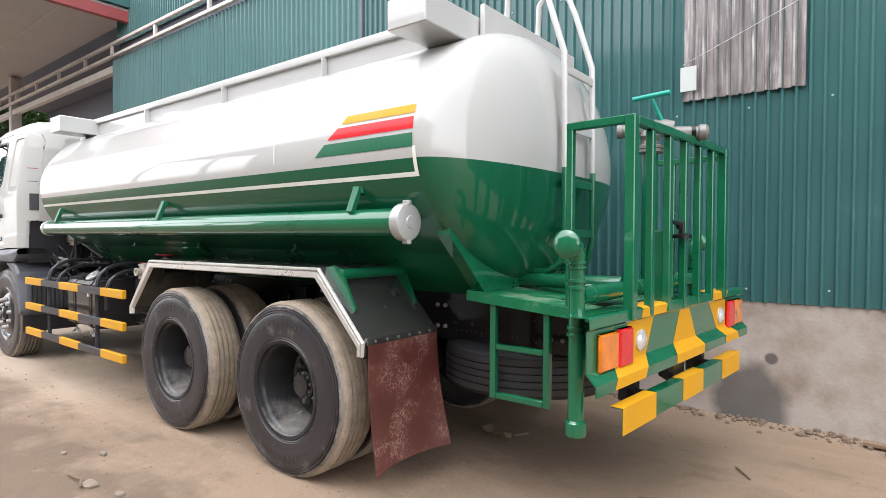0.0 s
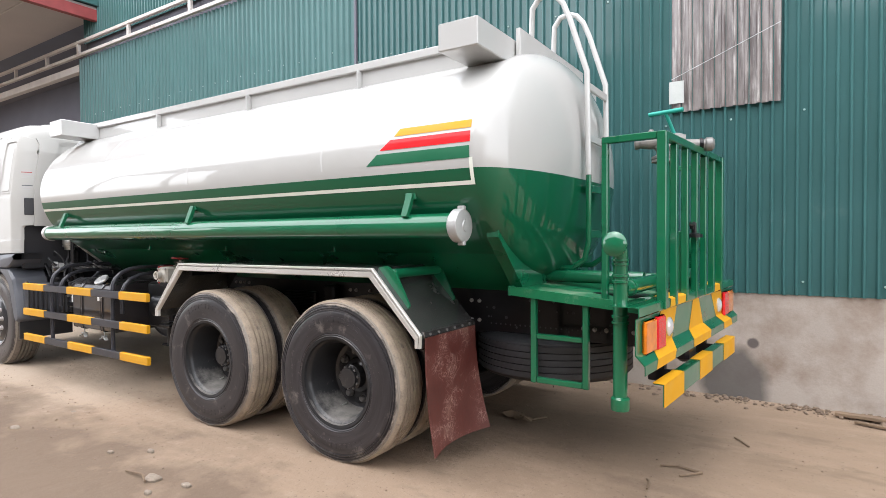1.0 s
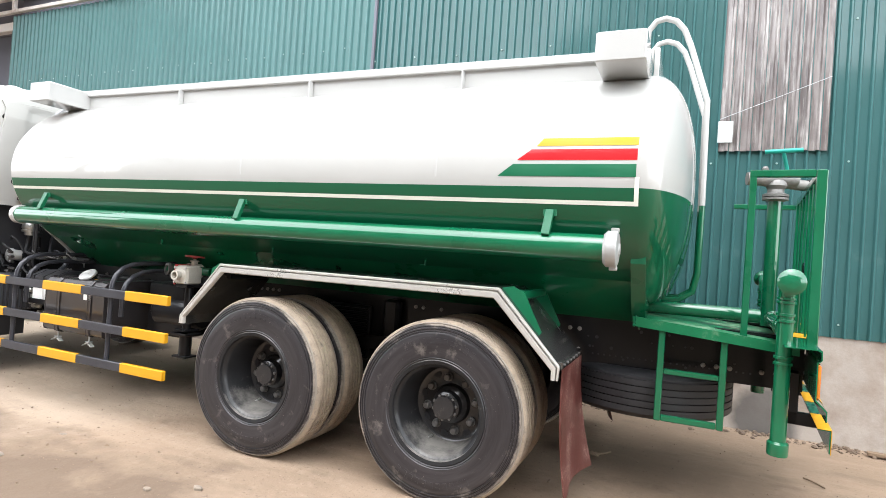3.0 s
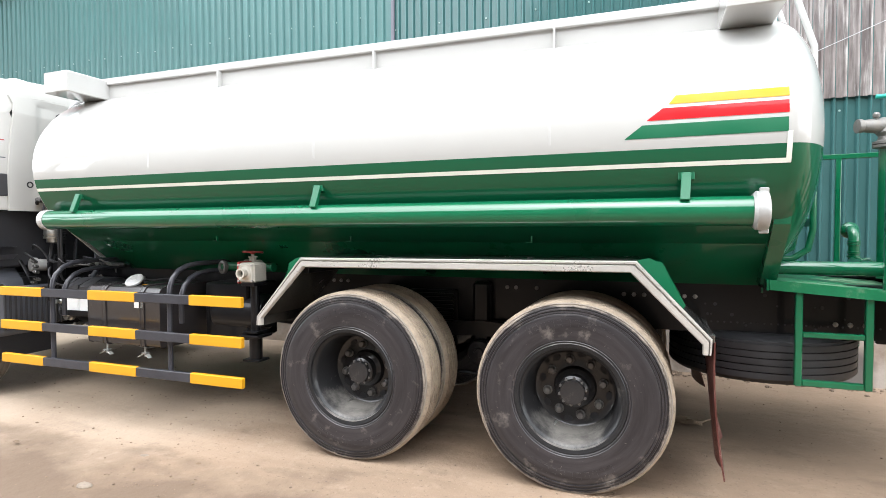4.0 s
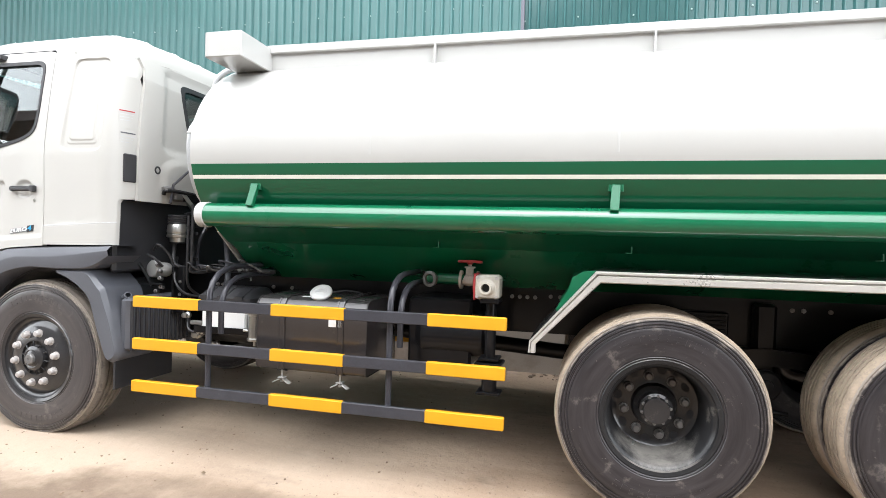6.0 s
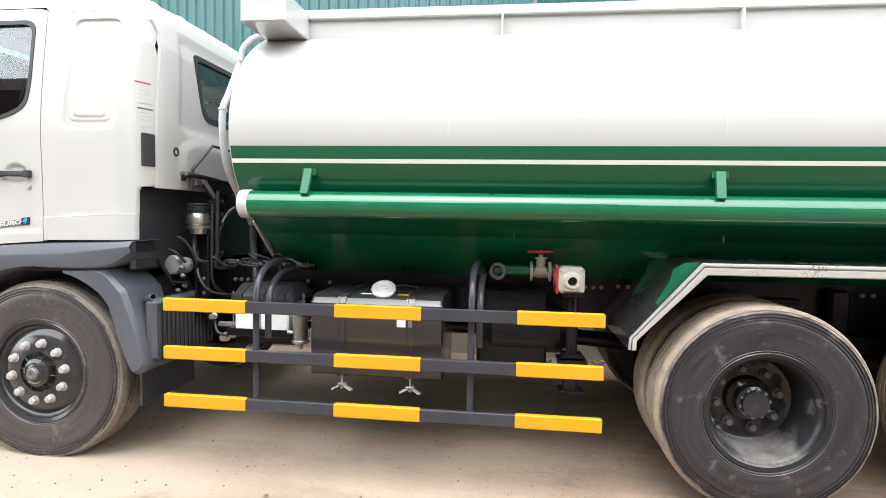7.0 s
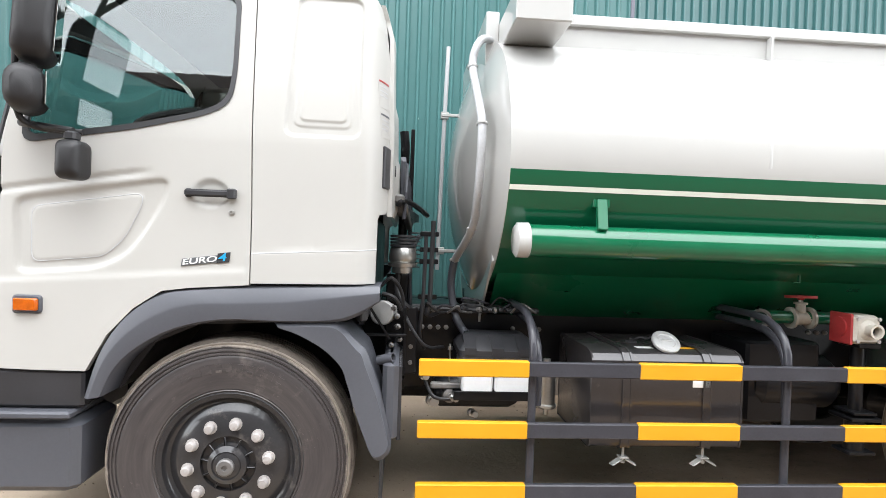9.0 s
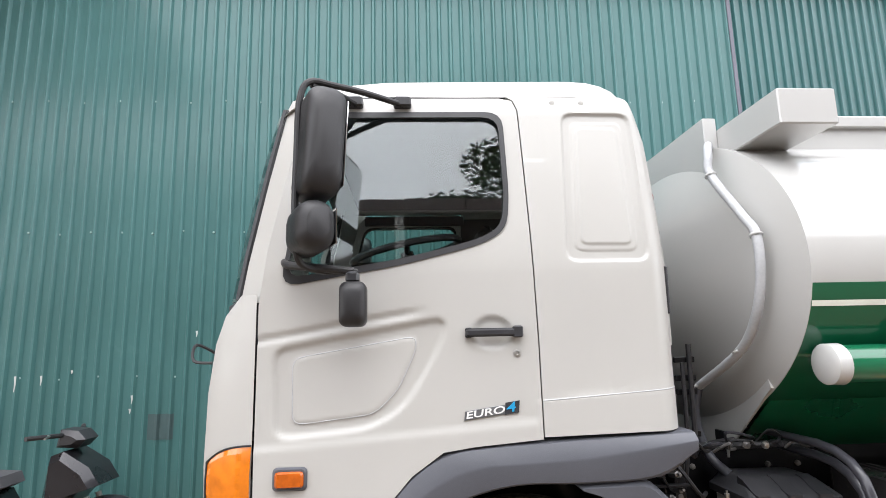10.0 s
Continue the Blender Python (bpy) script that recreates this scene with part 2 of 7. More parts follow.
def layered(name, tones, rough, layers, bump, bump_scale):
    """Tones blended one over another by noises of given scale, stretch, threshold and softness."""
    m = bpy.data.materials.new(name)
    m.use_nodes = True
    n, l = m.node_tree.nodes, m.node_tree.links
    p = n["Principled BSDF"]
    co = n.new("ShaderNodeTexCoord")
    rgb = n.new("ShaderNodeRGB")
    rgb.outputs[0].default_value = (*tones[0], 1)
    colour = rgb.outputs[0]
    for tone, (scale, stretch, level, soft, most) in zip(tones[1:], layers):
        mp = n.new("ShaderNodeMapping")
        mp.inputs["Scale"].default_value = stretch
        mp.inputs["Location"].default_value = (scale * 3.1, scale * 1.7, 0.3)
        l.new(co.outputs["Object"], mp.inputs["Vector"])
        tx = n.new("ShaderNodeTexNoise")
        tx.inputs["Scale"].default_value, tx.inputs["Detail"].default_value, tx.inputs["Roughness"].default_value = scale, 7, 0.6
        l.new(mp.outputs[0], tx.inputs["Vector"])
        rg = n.new("ShaderNodeMapRange")
        rg.inputs["From Min"].default_value, rg.inputs["From Max"].default_value = level - soft, level + soft
        rg.inputs["To Max"].default_value = most
        l.new(tx.outputs["Fac"], rg.inputs["Value"])
        mx = n.new("ShaderNodeMix")
        mx.data_type = "RGBA"
        l.new(rg.outputs[0], mx.inputs["Factor"])
        l.new(colour, mx.inputs[6])
        mx.inputs[7].default_value = (*tone, 1)
        colour = mx.outputs[2]
    l.new(colour, p.inputs["Base Color"])
    p.inputs["Roughness"].default_value = rough
    bn = n.new("ShaderNodeTexNoise")
    bn.inputs["Scale"].default_value, bn.inputs["Detail"].default_value, bn.inputs["Roughness"].default_value = bump_scale, 9, 0.65
    l.new(co.outputs["Object"], bn.inputs["Vector"])
    b = n.new("ShaderNodeBump")
    b.inputs["Distance"].default_value = bump
    l.new(bn.outputs["Fac"], b.inputs["Height"])
    l.new(b.outputs[0], p.inputs["Normal"])
    return m


SOIL = layered("packed_earth", [(0.262, 0.188, 0.130), (0.17, 0.119, 0.08), (0.335, 0.25, 0.179), (0.13, 0.089, 0.06), (0.30, 0.229, 0.166), (0.092, 0.064, 0.045), (0.36, 0.283, 0.211)], 0.93,
               [(0.55, (1, 1.6, 1), 0.54, 0.12, 0.8), (0.9, (0.5, 2.2, 1), 0.57, 0.08, 0.6), (2.6, (0.7, 1.4, 1), 0.62, 0.06, 0.6), (9, (1, 1, 1), 0.62, 0.08, 0.5), (45, (1, 1, 1), 0.64, 0.04, 0.6), (90, (1, 1, 1), 0.66, 0.03, 0.55)], 0.012, 9)
CLEAR_SHEET = layered("weathered_clear_sheet", [(0.24, 0.215, 0.205), (0.09, 0.075, 0.073), (0.44, 0.42, 0.40), (0.13, 0.105, 0.10)], 0.22,
                      [(6, (3.0, 1, 0.35), 0.52, 0.1, 0.8), (9, (4.0, 1, 0.25), 0.6, 0.06, 0.7), (2.5, (1, 1, 1), 0.6, 0.1, 0.6)], 0.001, 60)
FUEL_TANK = material("fuel_tank_paint", (0.030, 0.027, 0.028), 0.4, coat=1.0, coat_rough=0.16, coat_ior=1.6, var=0.15, bump=0.0012, bump_scale=5, bump_detail=2, dirt=(0.12, 0.11, 0.1), dirt_amount=0.15, dirt_scale=5)


def mixed(n, l, factor, low, high):
    mx = n.new("ShaderNodeMix")
    mx.data_type = "RGBA"
    l.new(factor, mx.inputs["Factor"])
    if isinstance(low, tuple):
        mx.inputs[6].default_value = (*low, 1)
    else:
        l.new(low, mx.inputs[6])
    mx.inputs[7].default_value = (*high, 1)
    return mx.outputs[2]


def ranged(n, l, value, a, b, lo, hi):
    rg = n.new("ShaderNodeMapRange")
    for k, v in (("From Min", a), ("From Max", b), ("To Min", lo), ("To Max", hi)):
        rg.inputs[k].default_value = v
    l.new(value, rg.inputs["Value"])
    return rg.outputs[0]


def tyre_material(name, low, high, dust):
    """Sidewall rubber with ring-wise scuffs, dust in blotches and a dusty shoulder."""
    m = bpy.data.materials.new(name)
    m.use_nodes = True
    n, l = m.node_tree.nodes, m.node_tree.links
    p = n["Principled BSDF"]
    co = n.new("ShaderNodeTexCoord")
    sep = n.new("ShaderNodeSeparateXYZ")
    l.new(co.outputs["Object"], sep.inputs[0])
    flat = n.new("ShaderNodeCombineXYZ")
    l.new(sep.outputs["X"], flat.inputs["X"])
    l.new(sep.outputs["Z"], flat.inputs["Z"])
    length = n.new("ShaderNodeVectorMath")
    length.operation = "LENGTH"
    l.new(flat.outputs[0], length.inputs[0])
    radius = length.outputs["Value"]
    unit = n.new("ShaderNodeVectorMath")
    unit.operation = "NORMALIZE"
    l.new(flat.outputs[0], unit.inputs[0])
    ring = n.new("ShaderNodeCombineXYZ")
    rx = n.new("ShaderNodeMath")
    rx.operation = "MULTIPLY"
    rx.inputs[1].default_value = 26.0
    l.new(radius, rx.inputs[0])
    l.new(rx.outputs[0], ring.inputs["Y"])
    along = n.new("ShaderNodeVectorMath")
    along.operation = "ADD"
    l.new(unit.outputs[0], along.inputs[0])
    l.new(ring.outputs[0], along.inputs[1])
    scuff = n.new("ShaderNodeTexNoise")
    scuff.inputs["Scale"].default_value, scuff.inputs["Detail"].default_value, scuff.inputs["Roughness"].default_value = 1.6, 8, 0.65
    l.new(along.outputs[0], scuff.inputs["Vector"])
    info = n.new("ShaderNodeObjectInfo")
    blot = n.new("ShaderNodeTexNoise")
    blot.noise_dimensions = "4D"
    blot.inputs["Scale"].default_value, blot.inputs["Detail"].default_value, blot.inputs["Roughness"].default_value = 7, 8, 0.7
    l.new(co.outputs["Object"], blot.inputs["Vector"])
    w = n.new("ShaderNodeMath")
    w.operation = "MULTIPLY"
    w.inputs[1].default_value = 20.0
    l.new(info.outputs["Random"], w.inputs[0])
    l.new(w.outputs[0], blot.inputs["W"])
    c = mixed(n, l, ranged(n, l, scuff.outputs["Fac"], 0.35, 0.72, 0.0, 0.8), low, high)
    c = mixed(n, l, ranged(n, l, blot.outputs["Fac"], 0.57, 0.68, 0.0, dust), c, (0.20, 0.175, 0.155))
    chip = n.new("ShaderNodeTexNoise")
    chip.inputs["Scale"].default_value, chip.inputs["Detail"].default_value, chip.inputs["Roughness"].default_value, chip.inputs["Distortion"].default_value = 24, 6, 0.7, 1.2
    l.new(co.outputs["Object"], chip.inputs["Vector"])
    c = mixed(n, l, ranged(n, l, chip.outputs["Fac"], 0.66, 0.70, 0.0, dust), c, (0.27, 0.24, 0.21))
    edge = n.new("ShaderNodeMath")
    edge.operation = "MULTIPLY_ADD"
    edge.inputs[1].default_value = 0.05
    l.new(blot.outputs["Fac"], edge.inputs[0])
    l.new(radius, edge.inputs[2])
    c = mixed(n, l, ranged(n, l, edge.outputs[0], 0.514, 0.524, 0.0, 0.85), c, (0.29, 0.25, 0.21))
    l.new(c, p.inputs["Base Color"])
    l.new(ranged(n, l, scuff.outputs["Fac"], 0.3, 0.7, 0.30, 0.46), p.inputs["Roughness"])
    b = n.new("ShaderNodeBump")
    b.inputs["Distance"].default_value = 0.0004
    l.new(scuff.outputs["Fac"], b.inputs["Height"])
    l.new(b.outputs[0], p.inputs["Normal"])
    return m


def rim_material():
    """Dusty black rim paint, mixed to a paler tone on what faces up."""
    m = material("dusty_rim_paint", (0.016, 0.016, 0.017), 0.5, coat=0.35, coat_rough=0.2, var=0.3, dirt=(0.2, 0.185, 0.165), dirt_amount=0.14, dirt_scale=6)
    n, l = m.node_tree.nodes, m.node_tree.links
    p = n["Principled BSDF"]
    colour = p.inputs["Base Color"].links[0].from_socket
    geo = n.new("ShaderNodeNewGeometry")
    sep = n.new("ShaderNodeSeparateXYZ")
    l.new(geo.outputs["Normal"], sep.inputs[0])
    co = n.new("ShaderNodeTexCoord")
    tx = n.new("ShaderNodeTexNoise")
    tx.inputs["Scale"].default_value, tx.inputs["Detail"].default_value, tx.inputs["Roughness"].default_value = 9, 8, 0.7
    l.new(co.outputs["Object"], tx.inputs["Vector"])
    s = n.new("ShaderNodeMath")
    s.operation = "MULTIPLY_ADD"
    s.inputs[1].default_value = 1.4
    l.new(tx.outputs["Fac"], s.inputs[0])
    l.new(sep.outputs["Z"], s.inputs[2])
    # pale tone mixed in by upward normal, broken up by noise
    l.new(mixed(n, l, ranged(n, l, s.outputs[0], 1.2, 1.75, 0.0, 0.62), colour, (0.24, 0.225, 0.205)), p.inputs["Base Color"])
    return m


def flap_material():
    """Brown rubber with thin smeared strokes of dried mud and pale blots."""
    m = material("brown_rubber_flap", (0.085, 0.022, 0.017), 0.5, var=0.3, scale=5, bump=0.0012, bump_scale=22)
    n, l = m.node_tree.nodes, m.node_tree.links
    p = n["Principled BSDF"]
    c = p.inputs["Base Color"].links[0].from_socket
    co = n.new("ShaderNodeTexCoord")
    patch = n.new("ShaderNodeTexNoise")
    patch.inputs["Scale"].default_value, patch.inputs["Detail"].default_value = 5, 6
    l.new(co.outputs["Object"], patch.inputs["Vector"])
    for scale, twist, width, most in ((5, 2.2, 0.022, 0.45), (11, 1.8, 0.022, 0.5), (23, 1.2, 0.022, 0.3)):
        stroke = n.new("ShaderNodeTexNoise")
        stroke.inputs["Scale"].default_value, stroke.inputs["Detail"].default_value, stroke.inputs["Distortion"].default_value = scale, 2, twist
        l.new(co.outputs["Object"], stroke.inputs["Vector"])
        off = n.new("ShaderNodeMath")
        off.operation = "SUBTRACT"
        off.inputs[1].default_value = 0.52
        l.new(stroke.outputs["Fac"], off.inputs[0])
        size = n.new("ShaderNodeMath")
        size.operation = "ABSOLUTE"
        l.new(off.outputs[0], size.inputs[0])
        both_ = n.new("ShaderNodeMath")
        both_.operation = "MULTIPLY"
        l.new(ranged(n, l, size.outputs[0], 0.0, width, most, 0.0), both_.inputs[0])
        l.new(ranged(n, l, patch.outputs["Fac"], 0.44, 0.60, 0.0, 1.0), both_.inputs[1])
        c = mixed(n, l, both_.outputs[0], c, (0.36, 0.25, 0.21))
    c = mixed(n, l, ranged(n, l, patch.outputs["Fac"], 0.6, 0.72, 0.0, 0.5), c, (0.20, 0.12, 0.09))
    l.new(c, p.inputs["Base Color"])
    return m


def drier_ground(m):
    """Pale dry dust where the cab stands, browner earth behind the truck, with a ragged change between."""
    n, l = m.node_tree.nodes, m.node_tree.links
    p = n["Principled BSDF"]
    c = p.inputs["Base Color"].links[0].from_socket
    co = n.new("ShaderNodeTexCoord")
    sep = n.new("ShaderNodeSeparateXYZ")
    l.new(co.outputs["Object"], sep.inputs[0])
    wob = n.new("ShaderNodeTexNoise")
    wob.inputs["Scale"].default_value, wob.inputs["Detail"].default_value = 0.7, 7
    l.new(co.outputs["Object"], wob.inputs["Vector"])
    s = n.new("ShaderNodeMath")
    s.operation = "MULTIPLY_ADD"
    s.inputs[1].default_value = 5.0
    l.new(wob.outputs["Fac"], s.inputs[0])
    l.new(sep.outputs["X"], s.inputs[2])
    c = mixed(n, l, ranged(n, l, s.outputs[0], -2.6, -5.0, 0.0, 0.6), c, (0.44, 0.36, 0.28))
    c = mixed(n, l, ranged(n, l, s.outputs[0], -1.6, 1.2, 0.0, 0.36), c, (0.16, 0.108, 0.068))
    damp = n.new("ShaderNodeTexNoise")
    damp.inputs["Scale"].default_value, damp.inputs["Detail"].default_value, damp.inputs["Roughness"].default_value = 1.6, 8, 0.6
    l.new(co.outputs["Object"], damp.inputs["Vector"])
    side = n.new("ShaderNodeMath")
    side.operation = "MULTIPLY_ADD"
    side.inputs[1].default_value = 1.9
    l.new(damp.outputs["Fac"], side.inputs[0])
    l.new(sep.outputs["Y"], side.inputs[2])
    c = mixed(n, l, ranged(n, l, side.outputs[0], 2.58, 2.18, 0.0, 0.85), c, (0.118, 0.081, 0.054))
    l.new(c, p.inputs["Base Color"])


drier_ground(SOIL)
FLAP = flap_material()
RUBBER = tyre_material("tyre_sidewall_rubber", (0.017, 0.0153, 0.0168), (0.046, 0.0405, 0.043), 0.55)
# paler base tone than the rear sidewalls, with fewer dust blots
RUBBER_FRONT = tyre_material("pale_front_tyre_rubber", (0.036, 0.032, 0.033), (0.075, 0.065, 0.062), 0.35)
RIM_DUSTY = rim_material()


# ---- mesh helpers ----
class Shape:
    """Collects vertices and faces of one mesh."""

    def __init__(self):
        self.v, self.f = [], []

    def put(self, verts, faces):
        o = len(self.v)
        self.v += [tuple(p) for p in verts]
        self.f += [tuple(o + i for i in f) for f in faces]
        return self

    def grid(self, rows, closed=False, cap=False):
        """A skin over rows of points; closed joins each row's end to its start."""
        n, o = len(rows[0]), len(self.v)
        for r in rows:
            self.v += [tuple(p) for p in r]
        for i in range(len(rows) - 1):
            for j in range(n if closed else n - 1):
                k = (j + 1) % n
                self.f.append((o + i * n + j, o + i * n + k, o + (i + 1) * n + k, o + (i + 1) * n + j))
        if cap:
            self.f.append(tuple(o + j for j in reversed(range(n))))
            self.f.append(tuple(o + (len(rows) - 1) * n + j for j in range(n)))
        return self

    def box(self, x0, x1, y0, y1, z0, z1, c=0.004, m=None):
        """A box with chamfered edges."""
        c = min(c, (x1 - x0) * 0.4, (y1 - y0) * 0.4, (z1 - z0) * 0.4)
        rings = []
        for z, i in ((z0, c), (z0 + c, 0), (z1 - c, 0), (z1, c)):
            k = c
            rings.append([(x0 + i, y0 + i + k, z), (x0 + i + k, y0 + i, z), (x1 - i - k, y0 + i, z), (x1 - i, y0 + i + k, z),
                          (x1 - i, y1 - i - k, z), (x1 - i - k, y1 - i, z), (x0 + i + k, y1 - i, z), (x0 + i, y1 - i - k, z)])
        if m is not None:
            rings = [[tuple(m @ Vector(p)) for p in r] for r in rings]
        return self.grid(rings, closed=True, cap=True)

    def tube(self, pts, r, n=12, cap=True):
        """A round tube along a line of points; r is one radius or one for each point."""
        pts = [Vector(p) for p in pts]
        rad = r if isinstance(r, (list, tuple)) else [r] * len(pts)
        t0 = (pts[1] - pts[0]).normalized()
        u = t0.orthogonal().normalized()
        rings = []
        for i, p in enumerate(pts):
            a = (p - pts[i - 1]).normalized() if i else t0
            b = (pts[i + 1] - p).normalized() if i < len(pts) - 1 else a
            t = (a + b).normalized() if (a + b).length > 1e-6 else a
            u = (u - t * u.dot(t)).normalized()
            w = t.cross(u)
            k = 1 / max(0.5, math.sqrt(max(0.25, (1 + a.dot(b)) / 2)))
            rings.append([p + (u * math.cos(2 * math.pi * j / n) + w * math.sin(2 * math.pi * j / n)) * rad[i] * (k if 0 < i < len(pts) - 1 else 1) for j in range(n)])
        return self.grid(rings, closed=True, cap=cap)

    def bar(self, p0, p1, w, h, up=(0, 0, 1), c=0.003):
        """A rectangular bar from p0 to p1, w across and h along up."""
        p0, p1, up = Vector(p0), Vector(p1), Vector(up)
        d = (p1 - p0).normalized()
        s = d.cross(up).normalized()
        q = s.cross(d)
        m = Matrix((s, d, q)).transposed().to_4x4()
        m.translation = p0
        return self.box(-w / 2, w / 2, 0, (p1 - p0).length, -h / 2, h / 2, c, m)

    def lathe(self, centre, axis, profile, n=40, cap=False):
        """Turns (radius, height) pairs round the axis through centre."""
        c, a = Vector(centre), Vector(axis).normalized()
        u = a.orthogonal().normalized()
        w = a.cross(u)
        return self.grid([[c + a * h + (u * math.cos(2 * math.pi * j / n) + w * math.sin(2 * math.pi * j / n)) * r for j in range(n)] for r, h in profile], closed=True, cap=cap)

    def prism(self, poly, y0, y1, c=0.0):
        """A polygon in x and z, given anticlockwise or not, pulled from y0 to y1; c draws the y0 face in."""
        if c:
            cx, cz = sum(p[0] for p in poly) / len(poly), sum(p[1] for p in poly) / len(poly)
            small = [(x + (cx - x) * c / max(0.01, math.hypot(x - cx, z - cz)), z + (cz - z) * c / max(0.01, math.hypot(x - cx, z - cz))) for x, z in poly]
            rows = [[(x, y0, z) for x, z in small], [(x, y0 + min(c, (y1 - y0) / 2), z) for x, z in poly], [(x, y1, z) for x, z in poly]]
        else:
            rows = [[(x, y0, z) for x, z in poly], [(x, y1, z) for x, z in poly]]
        return self.grid(rows, closed=True, cap=True)

    def mirror(self, yc):
        """Adds the same shape on the other side of the plane y = yc."""
        return self.put([(x, 2 * yc - y, z) for x, y, z in self.v], [tuple(reversed(f)) for f in self.f])


ORIGIN = {}


def obj(name, shape, mat, parent=None, label="", origin=(0, 0, 0), smooth=35, category="", kind="", group=""):
    """Makes one mesh object of a shape. Its coordinates are the place's own; origin is where the object's own centre lies."""
    me = bpy.data.meshes.new(name)
    o = Vector(origin)
    me.from_pydata([tuple(Vector(p) - o) for p in shape.v], [], shape.f)
    bm = bmesh.new()
    bm.from_mesh(me)
    bmesh.ops.recalc_face_normals(bm, faces=bm.faces)
    bm.to_mesh(me)
    bm.free()
    if smooth:
        me.shade_smooth()
        me.set_sharp_from_angle(angle=radians(smooth))
    me.materials.append(mat)
    ob = new(name, me)
    ORIGIN[ob.name] = o
    ob.location = o
    if parent is not None:
        ob.parent = parent
        ob.location = o - ORIGIN[parent.name]
    return tagged(ob, label, category, group, kind)


def holder(name, at, label, category, group="", parent=None):
    ob = new(name)
    ob.empty_display_size = 0.2
    ORIGIN[ob.name] = Vector(at)
    ob.location = at
    if parent is not None:
        ob.parent = parent
        ob.location = Vector(at) - ORIGIN[parent.name]
    return tagged(ob, label, category, group)


def arc(cx, cz, r, a0, a1, n):
    return [(cx + r * math.cos(radians(a0 + (a1 - a0) * i / n)), cz + r * math.sin(radians(a0 + (a1 - a0) * i / n))) for i in range(n + 1)]


def rounded(x0, x1, z0, z1, r, n=4):
    return arc(x1 - r, z1 - r, r, 0, 90, n) + arc(x0 + r, z1 - r, r, 90, 180, n) + arc(x0 + r, z0 + r, r, 180, 270, n) + arc(x1 - r, z0 + r, r, 270, 360, n)


def soften(poly, r, n=4):
    """Rounds the corners of a polygon by up to r."""
    out = []
    for i, p in enumerate(poly):
        p, a, b = Vector(p), Vector(poly[i - 1]), Vector(poly[(i + 1) % len(poly)])
        ra, rb = min(r, (a - p).length * 0.45), min(r, (b - p).length * 0.45)
        s, e = p + (a - p).normalized() * ra, p + (b - p).normalized() * rb
        for k in range(n + 1):
            t = k / n
            q = s * (1 - t) ** 2 + p * 2 * t * (1 - t) + e * t * t
            out.append((q.x, q.y))
    return out


def smooth_line(pts, n=6):
    """A smooth curve through the points."""
    p = [Vector(q) for q in pts]
    out = []
    for i in range(len(p) - 1):
        a, b, c, d = p[max(0, i - 1)], p[i], p[i + 1], p[min(len(p) - 1, i + 2)]
        for k in range(n):
            t = k / n
            out.append(0.5 * (2 * b + (c - a) * t + (2 * a - 5 * b + 4 * c - d) * t * t + (3 * b - a - 3 * c + d) * t ** 3))
    return out + [p[-1]]


def panel(outer, holes, depth, thick, cuts=(), cuts_x=()):
    """A sheet in x and z with holes, bent so that its y is depth(x, z), with a thickness."""
    bm = bmesh.new()
    for loop in (outer, *holes):
        vs = [bm.verts.new((x, 0, z)) for x, z in loop]
        for i in range(len(vs)):
            bm.edges.new((vs[i], vs[(i + 1) % len(vs)]))
    bmesh.ops.triangle_fill(bm, use_beauty=True, use_dissolve=False, edges=bm.edges[:])
    for z in cuts:
        bmesh.ops.bisect_plane(bm, geom=bm.verts[:] + bm.edges[:] + bm.faces[:], plane_co=(0, 0, z), plane_no=(0, 0, 1))
    for x in cuts_x:
        bmesh.ops.bisect_plane(bm, geom=bm.verts[:] + bm.edges[:] + bm.faces[:], plane_co=(x, 0, 0), plane_no=(1, 0, 0))
    bm.verts.index_update()
    s = Shape()
    front = [(v.co.x, depth(v.co.x, v.co.z), v.co.z) for v in bm.verts]
    n = len(front)
    faces = [tuple(v.index for v in f.verts) for f in bm.faces]
    rim = [(e.verts[0].index, e.verts[1].index) for e in bm.edges if len(e.link_faces) == 1]
    s.put(front + [(x, y + thick, z) for x, y, z in front], faces + [tuple(n + i for i in reversed(f)) for f in faces] + [(a, b, n + b, n + a) for a, b in rim])
    bm.free()
    return s

# ---- ground, building ----
WALL_Y = 4.95
PITCH, PITCH_WIDE, RIB = 0.09, 0.107, 0.031


def build_ground():
    s = Shape()
    xs = [-400, -120, -40, -22] + [-20 + 0.4 * i for i in range(66)] + [8, 20, 60, 200, 400]
    ys = [-400, -150, -60, -25, -12] + [-6 + 0.4 * i for i in range(29)] + [6.5, 12, 30, 120, 400]
    rows = []
    for y in ys:
        row = []
        for x in xs:
            near = -20 < x < 6 and -6 < y < 5.4
            z = 0.008 + (0.02 * noise.noise((x * 0.7, y * 0.7, 3.0)) + 0.008 * noise.noise((x * 2.1, y * 2.1, 7.0)) if near else 0)
            row.append((x, y, z))
        rows.append(row)
    s.grid(rows)
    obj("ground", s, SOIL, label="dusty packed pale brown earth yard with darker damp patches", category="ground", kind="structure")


def rib_line(width, pitch):
    """The outline of a trapezoid-ribbed sheet: along and out."""
    pts, x = [], 0.0
    while x < width - 1e-6:
        for k, d in ((0.0, 0), (0.52, 0), (0.54, 0.07 * RIB), (0.635, 0.93 * RIB), (0.655, RIB), (0.80, RIB), (0.82, 0.93 * RIB), (0.915, 0.07 * RIB), (0.935, 0)):
            dx = k * pitch
            if x + dx <= width + 1e-6:
                pts.append((x + dx, -d))
        x += pitch
    pts.append((width, 0))
    return pts


